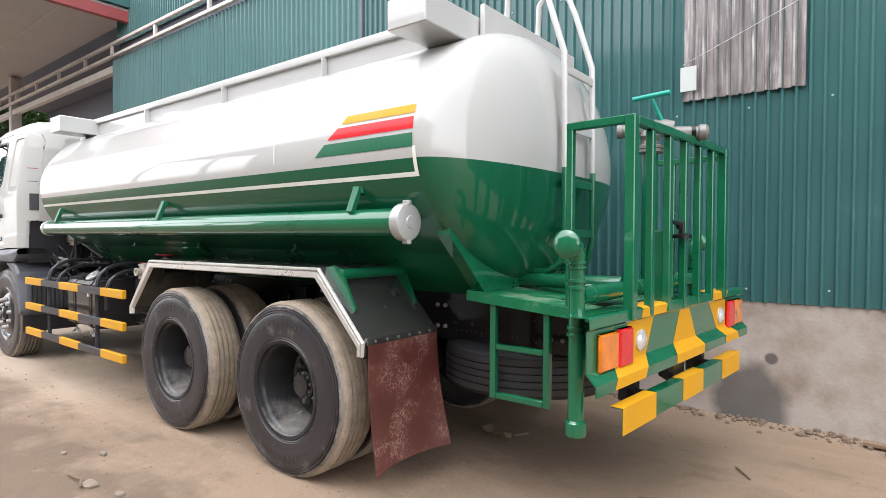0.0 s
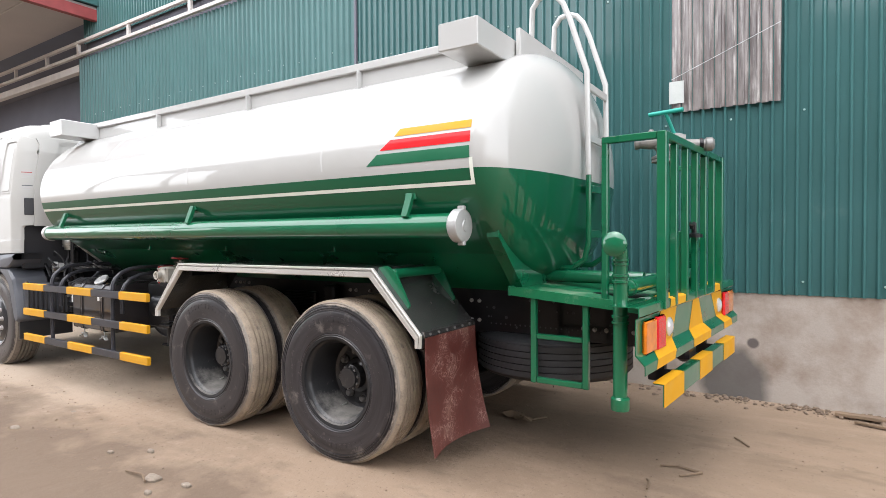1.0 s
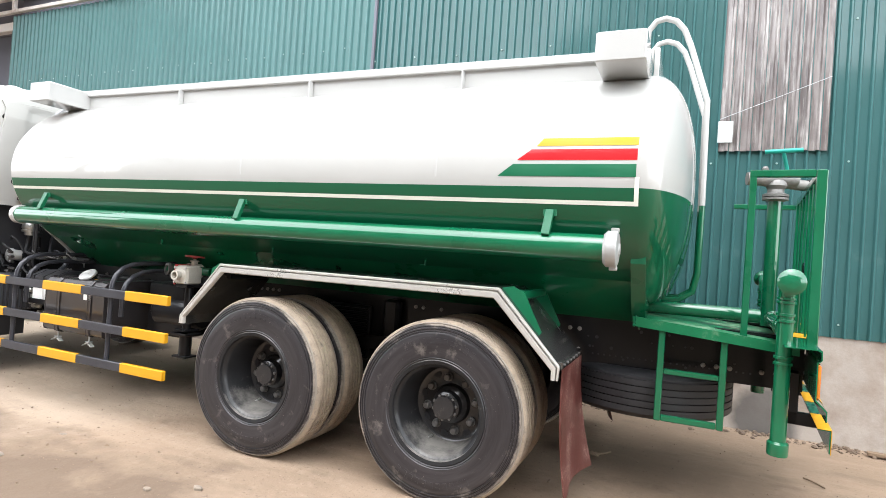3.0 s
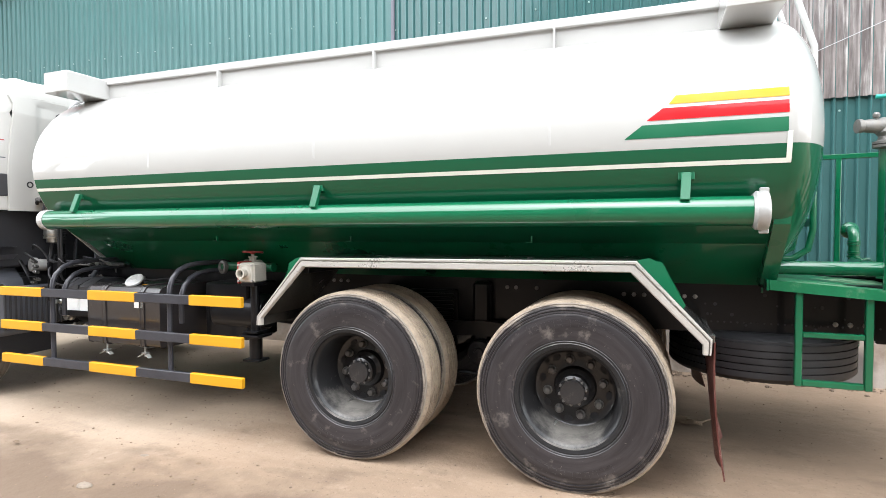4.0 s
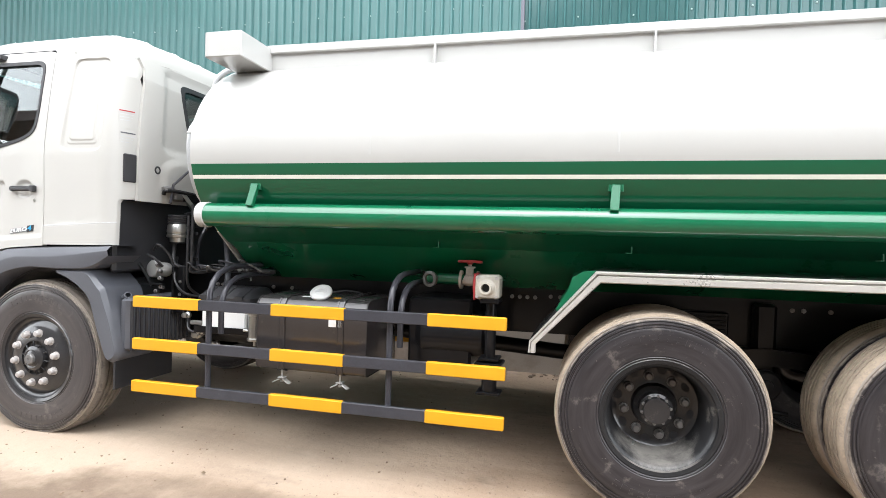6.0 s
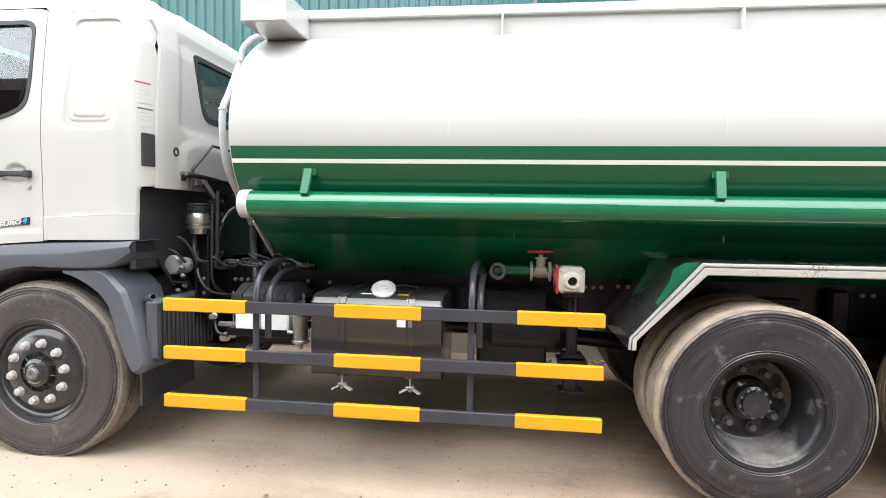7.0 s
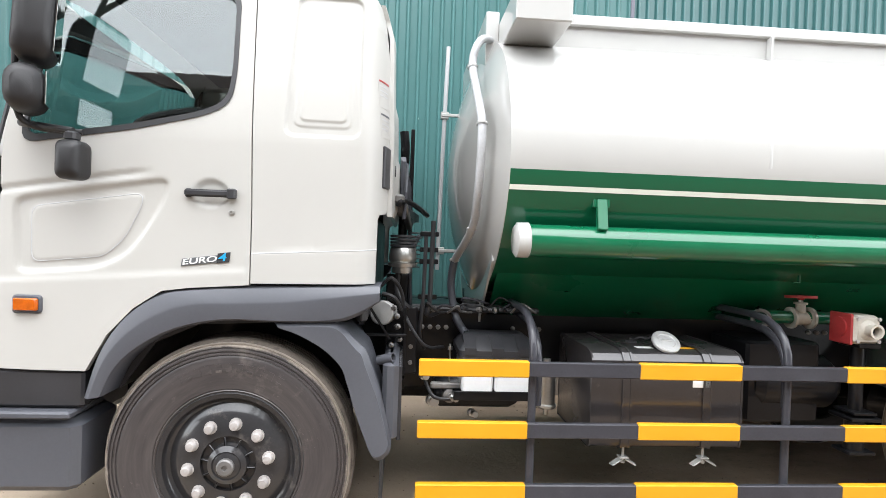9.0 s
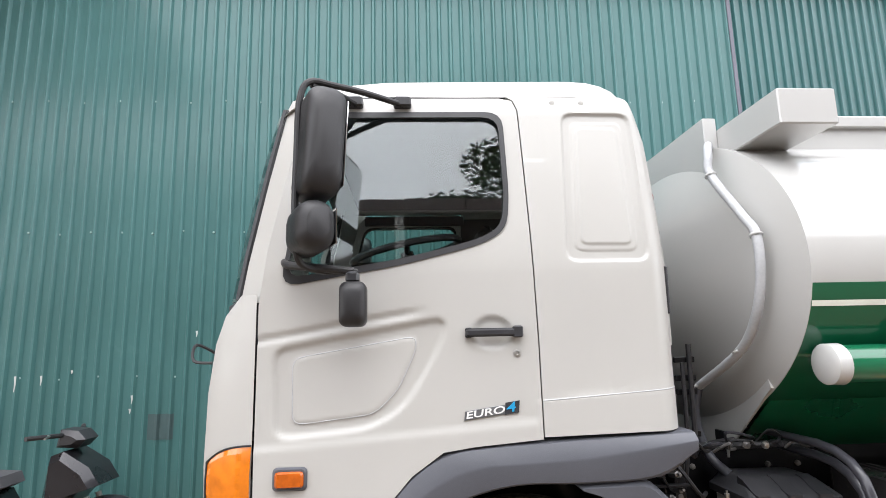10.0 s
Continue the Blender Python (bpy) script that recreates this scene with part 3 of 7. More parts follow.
def sheet_shape(width, z0, z1, pitch):
    s = Shape()
    line = rib_line(width, pitch)
    s.grid([[(x, d, z0) for x, d in line], [(x, d, z1) for x, d in line]])
    s.grid([[(x, d + 0.004, z0) for x, d in reversed(line)], [(x, d + 0.004, z1) for x, d in reversed(line)]])
    return s


def build_wall():
    base = Shape().box(-9.4, 9.0, WALL_Y + 0.005, WALL_Y + 0.22, -0.3, 0.95, 0.012)
    wall = obj("wall_north", base, PLINTH, label="green ribbed metal workshop wall on a stained grey rendered plinth", category="wall", kind="structure")
    # added dark backing, its colour standing for the shade in the rail gap
    obj("gap_shade_backing", Shape().box(-12.6, 9.0, WALL_Y + 0.1, WALL_Y + 0.16, 0.955, 7.4, 0.002), DARK_WALL, wall)
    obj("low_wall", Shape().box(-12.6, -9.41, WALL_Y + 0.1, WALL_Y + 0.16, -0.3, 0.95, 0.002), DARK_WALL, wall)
    kinds = {}
    x = -5.2 - 7 * 10 * PITCH_WIDE
    i = 0
    while x < 9.0:
        z0 = 0.93 if x > -9.6 else 0.06
        pitch, width = (PITCH, 12 * PITCH) if x > -5.3 else (PITCH_WIDE, 10 * PITCH_WIDE)
        if (z0, pitch) in kinds:
            ob = new("sheet", kinds[(z0, pitch)])
        else:
            o = obj("sheet", sheet_shape(width - 0.0005, z0, 5.05, pitch), SHEET_OLD if x > -5.3 else SHEET, wall, smooth=30)
            o.location = (x, WALL_Y - 0.002 * (i % 2), 0)
            kinds[(z0, pitch)] = o.data
            x, i = x + width, i + 1
            continue
        ob.parent = wall
        ob.location = (x, WALL_Y - 0.002 * (i % 2), 0)
        x, i = x + width, i + 1
    # upper band, set back behind the two rails
    top = obj("upper_sheet", sheet_shape(21.6, 5.36, 7.4, PITCH), SHEET, wall, smooth=0)
    top.location = (-12.6, WALL_Y + 0.06, 0)
    # weathered clear sheet
    clear = obj("clear_sheet", sheet_shape(0.86, 2.555, 5.04, PITCH), CLEAR_SHEET, wall, "weathered clear plastic sheet", smooth=60)
    clear.location = (-1.345, WALL_Y - 0.03, 0)
    obj("crack_line", Shape().tube([(-1.345, WALL_Y - 0.03 - RIB, 2.85), (-0.9, WALL_Y - 0.032 - RIB, 3.03), (-0.487, WALL_Y - 0.03 - RIB, 3.2)], 0.0028, 6), HOSE, wall, "pale scratch across the clear sheet")
    obj("pale_patch", Shape().box(-1.36, -1.235, WALL_Y - 0.03 - RIB - 0.006, WALL_Y - 0.03 - RIB - 0.003, 2.63, 2.83, 0.001), STREAK, wall, "pale patch stuck to the clear sheet")
    obj("joint_cover", Shape().box(-5.222, -5.187, WALL_Y - RIB - 0.012, WALL_Y - 0.004, 0.955, 5.05, 0.003), DARK_WALL, wall, "dark strip over the joint between two sheets")
    screws = Shape()
    for z, x0, step, count in ((2.45, -5.18, 6 * PITCH, 26), (3.7, -5.18, 6 * PITCH, 26), (1.03, -5.18, 6 * PITCH, 26), (1.395, -12.06, 3 * PITCH_WIDE, 21), (2.65, -12.06, 2.5 * PITCH_WIDE, 25), (3.89, -12.06, 3 * PITCH_WIDE, 21)):
        for k in range(count):
            if not (-1.4 < x0 + k * step < -0.4 and z > 2.5):
                screws.lathe((x0 + k * step, WALL_Y - 0.004, z + 0.012 * math.sin(k * 2.3)), (0, -1, 0), [(0.010, 0), (0.009, 0.006), (0.0, 0.009)], 8)
    tagged(obj("screws", screws, SCREW, wall), kind="stuff")
    # rails
    rails = Shape().box(-12.6, 9, WALL_Y - 0.10, WALL_Y - 0.035, 5.07, 5.13, 0.006).box(-12.6, 9, WALL_Y - 0.10, WALL_Y - 0.035, 5.32, 5.38, 0.006)
    rail = obj("wall_rail", rails, GIRDER, label="pale steel lattice rail running along the workshop wall", category="rail", kind="structure")
    for k in range(12):
        obj("strut", Shape().box(-12.58 + k * 1.9, -12.51 + k * 1.9, WALL_Y - 0.095, WALL_Y - 0.04, 5.131, 5.319, 0.004), GIRDER, rail)


def build_bay():
    """The open bay past the wall's end, with its beams and canopy."""
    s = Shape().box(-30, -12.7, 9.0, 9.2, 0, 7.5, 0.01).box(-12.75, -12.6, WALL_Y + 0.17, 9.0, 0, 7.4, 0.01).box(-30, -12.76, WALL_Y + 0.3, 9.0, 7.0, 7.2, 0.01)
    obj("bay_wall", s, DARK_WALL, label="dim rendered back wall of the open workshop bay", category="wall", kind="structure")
    b = Shape().box(-24, -12.62, WALL_Y - 0.03, WALL_Y + 0.09, 4.80, 4.95, 0.01)
    obj("bay_beam", b, GIRDER, label="pale steel beam across the open bay", category="beam", kind="structure")
    c = Shape().box(-24, -12.61, WALL_Y - 0.10, WALL_Y - 0.03, 5.07, 5.13, 0.006).box(-24, -12.61, WALL_Y - 0.10, WALL_Y - 0.03, 5.32, 5.38, 0.006)
    for k in range(6):
        c.box(-14 - k * 1.6, -13.93 - k * 1.6, WALL_Y - 0.095, WALL_Y - 0.035, 5.128, 5.322, 0.004)
    obj("bay_rail", c, GIRDER, label="pale steel lattice rail across the open bay", category="rail", kind="structure")
    for x in (-19.6, -24.2):
        obj("bay_post", Shape().box(x, x + 0.22, WALL_Y - 0.05, WALL_Y + 0.2, -0.1, 5.9, 0.01), GIRDER, label="grey steel post at the far side of the open bay", category="post", kind="structure")
    slab = Shape().box(-26, -12.05, 0.5, 5.2, 5.92, 5.98, 0.004)
    can = obj("canopy", slab, SOFFIT, label="canopy with pale board soffit and red steel edge", category="canopy", kind="structure")
    obj("edge_beam", Shape().box(-12.12, -12.0, 0.5, 5.2, 5.70, 5.915, 0.006), FASCIA, can, "red oxide steel edge beam")
    obj("fascia", Shape().box(-12.02, -11.96, 0.4, 5.25, 5.985, 6.18, 0.004), SHEET, can, "green metal fascia")
    obj("roof_sheet", Shape().box(-26, -12.03, 0.4, 5.25, 6.0, 6.06, 0.004), SHEET, can)
    for y in (1.6, 2.8, 4.0):
        obj("joint_strip", Shape().box(-26, -12.13, y, y + 0.03, 5.908, 5.919, 0.002), GIRDER, can)


def leaf_cloud(s, centre, rad, count, size, rnd):
    for _ in range(count):
        d = Vector((rnd.gauss(0, 1), rnd.gauss(0, 1), rnd.gauss(0, 1))).normalized() * (rnd.random() ** 0.4)
        p = Vector(centre) + Vector((d.x * rad[0], d.y * rad[1], d.z * rad[2]))
        a = Vector((rnd.uniform(-1, 1), rnd.uniform(-1, 1), rnd.uniform(-0.6, 0.6))).normalized()
        b = a.orthogonal().normalized()
        k = size * rnd.uniform(0.6, 1.4)
        s.put([p - a * k, p + b * k * 0.45, p + a * k, p - b * k * 0.45], [(0, 1, 2, 3)])


def build_tree(at, height, spread, seed, label):
    rnd = random.Random(seed)
    tree = holder("tree", at, label, "tree")
    at = Vector(at)
    trunk = Shape()
    top = at + Vector((0.2, 0.1, height * 0.55))
    trunk.tube(smooth_line([at - Vector((0, 0, 0.2)), at + Vector((0.1, 0, height * 0.25)), top], 4), [0.22 - 0.012 * i for i in range(9)], 10)
    crown = Shape()
    for i in range(16):
        a = i * 2.4
        r = spread * (0.3 + 0.7 * rnd.random())
        tip = at + Vector((math.cos(a) * r, math.sin(a) * r, height * rnd.uniform(0.5, 1.0)))
        start = at + Vector((0.1, 0, height * rnd.uniform(0.3, 0.52)))
        trunk.tube(smooth_line([start, (start + tip) / 2 + Vector((0, 0, 0.3)), tip], 3), [0.09, 0.08, 0.07, 0.06, 0.05, 0.04, 0.02], 6)
        leaf_cloud(crown, tip, (spread * 0.42, spread * 0.42, height * 0.11), 620, 0.17, rnd)
    obj("trunk", trunk, BARK, tree, origin=at)
    tagged(obj("crown", crown, LEAF, tree, "dense dark green leaves", origin=at, smooth=0), kind="stuff")


def build_far_side():
    """The yard's other side, which the cab's windows and the paint mirror."""
    at = (-6, -6.5, 0)
    shed = holder("shed", at, "long open-fronted shed with brown sheet roof edge across the yard", "shed")
    obj("wall", Shape().box(-24, 12, -12.2, -12, -0.1, 6.85, 0.02), CONCRETE, shed, origin=at)
    obj("roof", Shape().box(-24.2, 12.2, -12.3, -6.56, 6.86, 6.94, 0.01), ROOF_TILE, shed, origin=at)
    for k in range(28):
        obj("fascia_panel", Shape().box(-24 + k * 1.3, -22.72 + k * 1.3, -6.55, -6.5, 6.45, 7.0 - 0.02 * (k % 3), 0.01), ROOF_TILE, shed, origin=at)
    for k in range(8):
        obj("post", Shape().box(-23.9 + k * 5.1, -23.7 + k * 5.1, -6.8, -6.6, -0.1, 6.85, 0.01), GIRDER, shed, origin=at)
    build_tree((-3.3, -15.5, 0), 14.2, 3.7, 3, "broad leafy tree with dark green crown behind a shed")
    build_tree((-36, 2.0, 0), 9, 3.0, 8, "leafy green tree beyond the open bay")
    build_tree((-33, 7.5, 0), 8, 3.0, 9, "leafy green tree beyond the open bay")


build_ground()
build_wall()
build_bay()

# ---- truck ----
YC = 3.13
PIVOT = (-4.5, YC, 0)
truck = holder("water_truck", PIVOT, "white and green water tank truck parked beside a green metal wall", "truck")
truck.rotation_euler = (0, 0, radians(0.6))


def tp(name, shape, mat, parent=None, label="", smooth=35):
    return obj(name, shape, mat, parent or truck, label, PIVOT, smooth)


# tank
TA, TB, TZ = 1.13, 0.75, 1.90
T_FRONT, T_REAR = -6.88, -1.79


def tank_y(z):
    return YC - TA * math.sqrt(max(0.0, 1 - ((z - TZ) / TB) ** 2))


def tank_ring(x, k=1.0, n=96):
    return [(x, YC - TA * k * math.cos(2 * math.pi * i / n), TZ + TB * k * math.sin(2 * math.pi * i / n)) for i in range(n)]


def tank_band(x0, x1, z0, z1, shift=0.002, slant=0.0, n=10, thick=0.0015):
    """A strip of paint or plate that follows the tank's near side; slant moves the lower front edge forward."""
    s = Shape()
    rows = []
    for i in range(n + 1):
        z = z0 + (z1 - z0) * i / n
        e = x0 - slant * (z1 - z) / (z1 - z0)
        rows.append([(e, tank_y(z) - shift, z), (x1, tank_y(z) - shift, z)])
    return s.grid(rows)


def tank_material():
    """Tank paint: green under the border line behind the front seam, white elsewhere."""
    m = material("tank_paint", (0.425, 0.421, 0.403), 0.35, coat=0.95, coat_ior=1.5, coat_rough=0.025, var=0.03, scale=1.3, grain=0.03, bump=0.0016, bump_scale=2.4, bump_detail=0)
    n, l = m.node_tree.nodes, m.node_tree.links
    p = n["Principled BSDF"]
    old = p.inputs["Base Color"].links[0].from_socket
    co = n.new("ShaderNodeTexCoord")
    sep = n.new("ShaderNodeSeparateXYZ")
    l.new(co.outputs["Object"], sep.inputs[0])
    low = n.new("ShaderNodeMath")
    low.operation = "LESS_THAN"
    low.inputs[1].default_value = 1.805
    l.new(sep.outputs["Z"], low.inputs[0])
    back = n.new("ShaderNodeMath")
    back.operation = "GREATER_THAN"
    back.inputs[1].default_value = T_FRONT - PIVOT[0] + 0.004
    l.new(sep.outputs["X"], back.inputs[0])
    both = n.new("ShaderNodeMath")
    both.operation = "MULTIPLY"
    l.new(low.outputs[0], both.inputs[0])
    l.new(back.outputs[0], both.inputs[1])
    mix = n.new("ShaderNodeMix")
    mix.data_type = "RGBA"
    l.new(both.outputs[0], mix.inputs["Factor"])
    l.new(old, mix.inputs[6])
    mix.inputs[7].default_value = (0.004, 0.088, 0.039, 1)
    l.new(mix.outputs[2], p.inputs["Base Color"])
    return m


def build_tank():
    s = Shape()
    rows = []
    for i in range(9):
        k = max(0.02, i / 8)
        rows.append(tank_ring(T_FRONT - 0.18 * (1 - k * k), k))
    rows += [tank_ring(x) for x in (T_FRONT + 0.01, -5.6, -4.3, -3.05, T_REAR)]
    for i in range(1, 15):
        a = math.pi / 2 * i / 14
        k = max(0.01, math.cos(a) ** 0.75)
        rows.append(tank_ring(T_REAR + 0.27 * math.sin(a), k))
    s.grid(rows, closed=True, cap=True)
    tank = tp("tank", s, tank_material(), label="glossy white over green oval water tank", smooth=25)
    for x in (-5.7, -4.35, -2.9):
        w = Shape()
        near = sorted([p for p in tank_ring(x) if p[1] < YC and 1.83 < p[2] < 2.6], key=lambda p: p[2])
        w.grid([[(x + d, YC + (y - YC) * k, TZ + (z - TZ) * k) for x, y, z in near] for d, k in ((-0.008, 0.9999), (-0.003, 1.0012), (0.003, 1.0012), (0.008, 0.9999))])
        tp("weld_seam", w, WHITE, tank)
    tp("white_line", tank_band(T_FRONT + 0.005, T_REAR, 1.716, 1.738), LINE_WHITE, tank)
    tp("white_edge_line", tank_band(T_REAR - 0.018, T_REAR + 0.004, 1.716, 1.86), LINE_WHITE, tank)
    tp("yellow_stripe", tank_band(-2.285, T_REAR - 0.01, 2.022, 2.066, slant=0.035), YELLOW, tank)
    tp("red_stripe", tank_band(-2.345, T_REAR - 0.012, 1.945, 2.004, slant=0.075), RED, tank)
    tp("green_stripe", tank_band(-2.44, T_REAR - 0.014, 1.858, 1.924, slant=0.085), LINE_GREEN, tank)
    # side boards, cross boards and drain boxes round the top
    for side in (0, 1):
        b = Shape().box(-6.7, -1.9, 2.45, 2.475, 2.44, 2.66, 0.003).box(-6.7, -1.9, 2.425, 2.4495, 2.605, 2.662, 0.006)
        g = [Shape().box(x, x + 0.012, 2.40, 2.449, 2.42, 2.604, 0.002) for x in (-5.45, -4.15, -2.95)]
        fb = Shape().box(-6.86, -6.60, 2.09, 2.62, 2.485, 2.645, 0.006)
        rb = Shape().box(-2.06, -1.80, 2.09, 2.62, 2.485, 2.645, 0.006)
        if side:
            for sh in (b, fb, rb, *g):
                sh.v = [(x, 2 * YC - y, z) for x, y, z in sh.v]
        tp("side_board", b, WHITE, tank)
        tp("drain_box", fb, WHITE, tank)
        tp("drain_box", rb, WHITE, tank)
        for sh in g:
            tp("gusset", sh, WHITE, tank)
    tp("cross_board", Shape().box(-6.93, -6.86, 2.56, 3.70, 2.42, 2.705, 0.004), WHITE, tank)
    tp("cross_board", Shape().box(-1.79, -1.76, 2.55, 3.71, 2.42, 2.71, 0.004), WHITE, tank)
    tp("manhole", Shape().lathe((-4.3, YC, 2.6), (0, 0, 1), [(0.28, 0), (0.28, 0.14), (0.31, 0.14), (0.31, 0.17), (0.0, 0.19)], 32), WHITE, tank)
    # cradle under the tank: sloped sheets, end plates
    for side in (0, 1):
        sh = Shape()
        a = [(2.30, 1.42), (2.36, 1.36), (2.72, 1.07), (2.74, 1.06)]
        sh.grid([[(T_FRONT + 0.03, y, z) for y, z in a], [(T_REAR + 0.02, y, z) for y, z in a]])
        sh.grid([[(T_FRONT + 0.03, y + 0.01, z) for y, z in a], [(T_REAR + 0.02, y + 0.01, z) for y, z in a]])
        if side:
            sh.v = [(x, 2 * YC - y, z) for x, y, z in sh.v]
        tp("cradle_sheet", sh, GREEN, tank)
    for x, mat in ((T_FRONT - 0.01, WHITE), (T_REAR + 0.005, GREEN)):
        e = Shape()
        low = [(2.33, 1.45), (2.31, 1.39), (2.70, 1.07), (2.72, 1.0), (3.54, 1.0), (3.56, 1.07), (3.95, 1.39), (3.93, 1.45), (3.6, 1.62), (2.66, 1.62)]
        e.grid([[(x - 0.006, y, z) for y, z in low], [(x + 0.006, y, z) for y, z in low]], closed=True, cap=True)
        tp("end_plate", e, mat, tank)
    for side in (0, 1):
        band = [(2.22, 1.53), (2.22, 1.43), (2.56, 1.10), (3.12, 1.10), (3.12, 1.215), (2.85, 1.23), (2.62, 1.285), (2.45, 1.365), (2.32, 1.455)]
        lip = Shape().grid([[(x, y, z) for y, z in band] for x in (T_REAR - 0.03, T_REAR + 0.047)], closed=True, cap=True)
        if side:
            lip.v = [(x, 2 * YC - y, z) for x, y, z in lip.v]
        tp("cradle_flange", lip, GREEN, tank)
    # little hooks under the hose pipe
    for x in (-5.35, -4.25, -3.05):
        tp("hook", Shape().box(x, x + 0.006, 2.26, 2.275, 1.33, 1.37, 0.001).box(x - 0.03, x, 2.26, 2.275, 1.33, 1.336, 0.001), GREEN, tank)
    # breather hose over the front head
    path = [(-6.90, 2.575, 2.555), (-6.955, 2.49, 2.53), (-7.0, 2.42, 2.45), (-7.013, 2.392, 2.351), (-6.995, 2.22, 2.125), (-6.99, 2.144, 2.02), (-6.99, 2.147, 1.846), (-6.992, 2.21, 1.68), (-6.995, 2.349, 1.542),
            (-7.05, 2.624, 1.378), (-7.06, 2.66, 1.236), (-7.03, 2.63, 1.07), (-6.985, 2.54, 0.995)]
    hose = tp("breather_hose", Shape().tube(smooth_line(path[:10], 6), 0.02, 12), HOSE, tank, "grey corrugated plastic hose")
    tp("hose_tail", Shape().tube(smooth_line(path[9:], 6), 0.021, 12), PLASTIC, hose, "dark grey hose end")
    for p in (path[3], path[5], path[8], path[9]):
        tp("hose_clip", Shape().lathe(p, (0, 0.3, 1), [(0.026, -0.006), (0.028, 0), (0.026, 0.006)], 14), WHITE, tank)
    # sight tube on the front head
    tp("sight_tube", Shape().tube([(-7.115, 3.07, 1.3), (-7.105, 3.07, 2.0), (-7.09, 3.07, 2.68)], 0.013, 10), HOSE, tank)
    for z in (1.42, 2.255):
        tp("tube_clamp", Shape().box(-7.12, -6.99, 3.045, 3.06, z - 0.01, z + 0.01, 0.003).box(-7.125, -7.075, 3.05, 3.09, z - 0.022, z + 0.022, 0.004), WHITE, tank)
    # ladder at the rear
    for y in (2.975, 3.375):
        low = [(-1.74, y, 1.22), (-1.58, y, 1.225), (-1.50, y, 1.28), (-1.475, y, 1.40), (-1.475, y, 1.83)]
        up = [(-1.475, y, 1.831), (-1.485, y, 2.50), (-1.60, y, 2.86), (-1.645, y, 2.97), (-1.695, y, 3.03), (-1.76, y, 3.055), (-1.82, y, 3.04), (-1.865, y, 2.98), (-1.88, y, 2.60)]
        tp("ladder_rail", Shape().tube(low, 0.019, 12), GREEN, tank, "green lower ladder rail")
        tp("ladder_rail", Shape().tube(up, 0.019, 12), WHITE, tank, "white upper ladder rail")
    for z, m in ((1.42, GREEN), (1.72, GREEN), (2.05, WHITE), (2.38, WHITE)):
        tp("rung", Shape().box(-1.49, -1.47, 2.987, 3.363, z, z + 0.05, 0.003), m, tank)


build_tank()


def build_hose_pipe(far):
    def q(nm, s, m, p=None, lb=""):
        if far:
            s.v = [(a, 2 * YC - b, d) for a, b, d in s.v]
        return tp(nm, s, m, p, lb)
    p = q("hose_pipe", Shape().tube([(-6.80, 2.06, 1.495), (-1.93, 2.06, 1.495)], 0.073, 28), GREEN, None, "long green pipe along the tank's flank for hoses")
    for x in (-6.46, -4.36, -2.24):
        s = Shape().bar((x, 2.004, 1.548), (x + 0.008, 2.052, 1.685), 0.045, 0.03, (0, -1, 0.4))
        s.box(x - 0.03, x + 0.046, tank_y(1.675) - 0.006, tank_y(1.675) + 0.03, 1.652, 1.694, 0.002)
        q("pipe_bracket", s, LINE_GREEN, p)
    q("end_cap", Shape().lathe((-6.83, 2.06, 1.495), (1, 0, 0), [(0.0, -0.012), (0.06, -0.012), (0.078, 0), (0.08, 0.05), (0.074, 0.055)], 32), WHITE, p, "white pipe end cap")
    c = Shape().lathe((-1.88, 2.06, 1.495), (-1, 0, 0), [(0.0, -0.02), (0.03, -0.019), (0.034, -0.014), (0.07, -0.012), (0.09, -0.006), (0.094, 0.0), (0.094, 0.045), (0.08, 0.06), (0.074, 0.06)], 36)
    c.box(-1.91, -1.87, 2.045, 2.075, 1.58, 1.605, 0.004).box(-1.91, -1.87, 2.045, 2.075, 1.385, 1.41, 0.004)
    q("locking_cap", c, SILVER, p, "silver locking pipe cap")


build_hose_pipe(False)
build_hose_pipe(True)

# wheels


def tyre_profile(w):
    h = w / 2
    return [(0.29, -h + 0.015), (0.298, -h + 0.004), (0.305, -h + 0.001), (0.309, -h + 0.004), (0.313, -h), (0.33, -h - 0.001), (0.37, -h - 0.004), (0.41, -h - 0.006), (0.44, -h - 0.004),
            (0.450, -h - 0.002), (0.455, -h + 0.001), (0.457, -h - 0.005), (0.463, -h - 0.004), (0.465, -h + 0.002), (0.470, -h + 0.002), (0.472, -h - 0.003), (0.478, -h - 0.002), (0.480, -h + 0.005), (0.486, -h + 0.006), (0.488, -h + 0.001), (0.494, -h + 0.003), (0.497, -h + 0.012), (0.503, -h + 0.010), (0.507, -h + 0.022)]


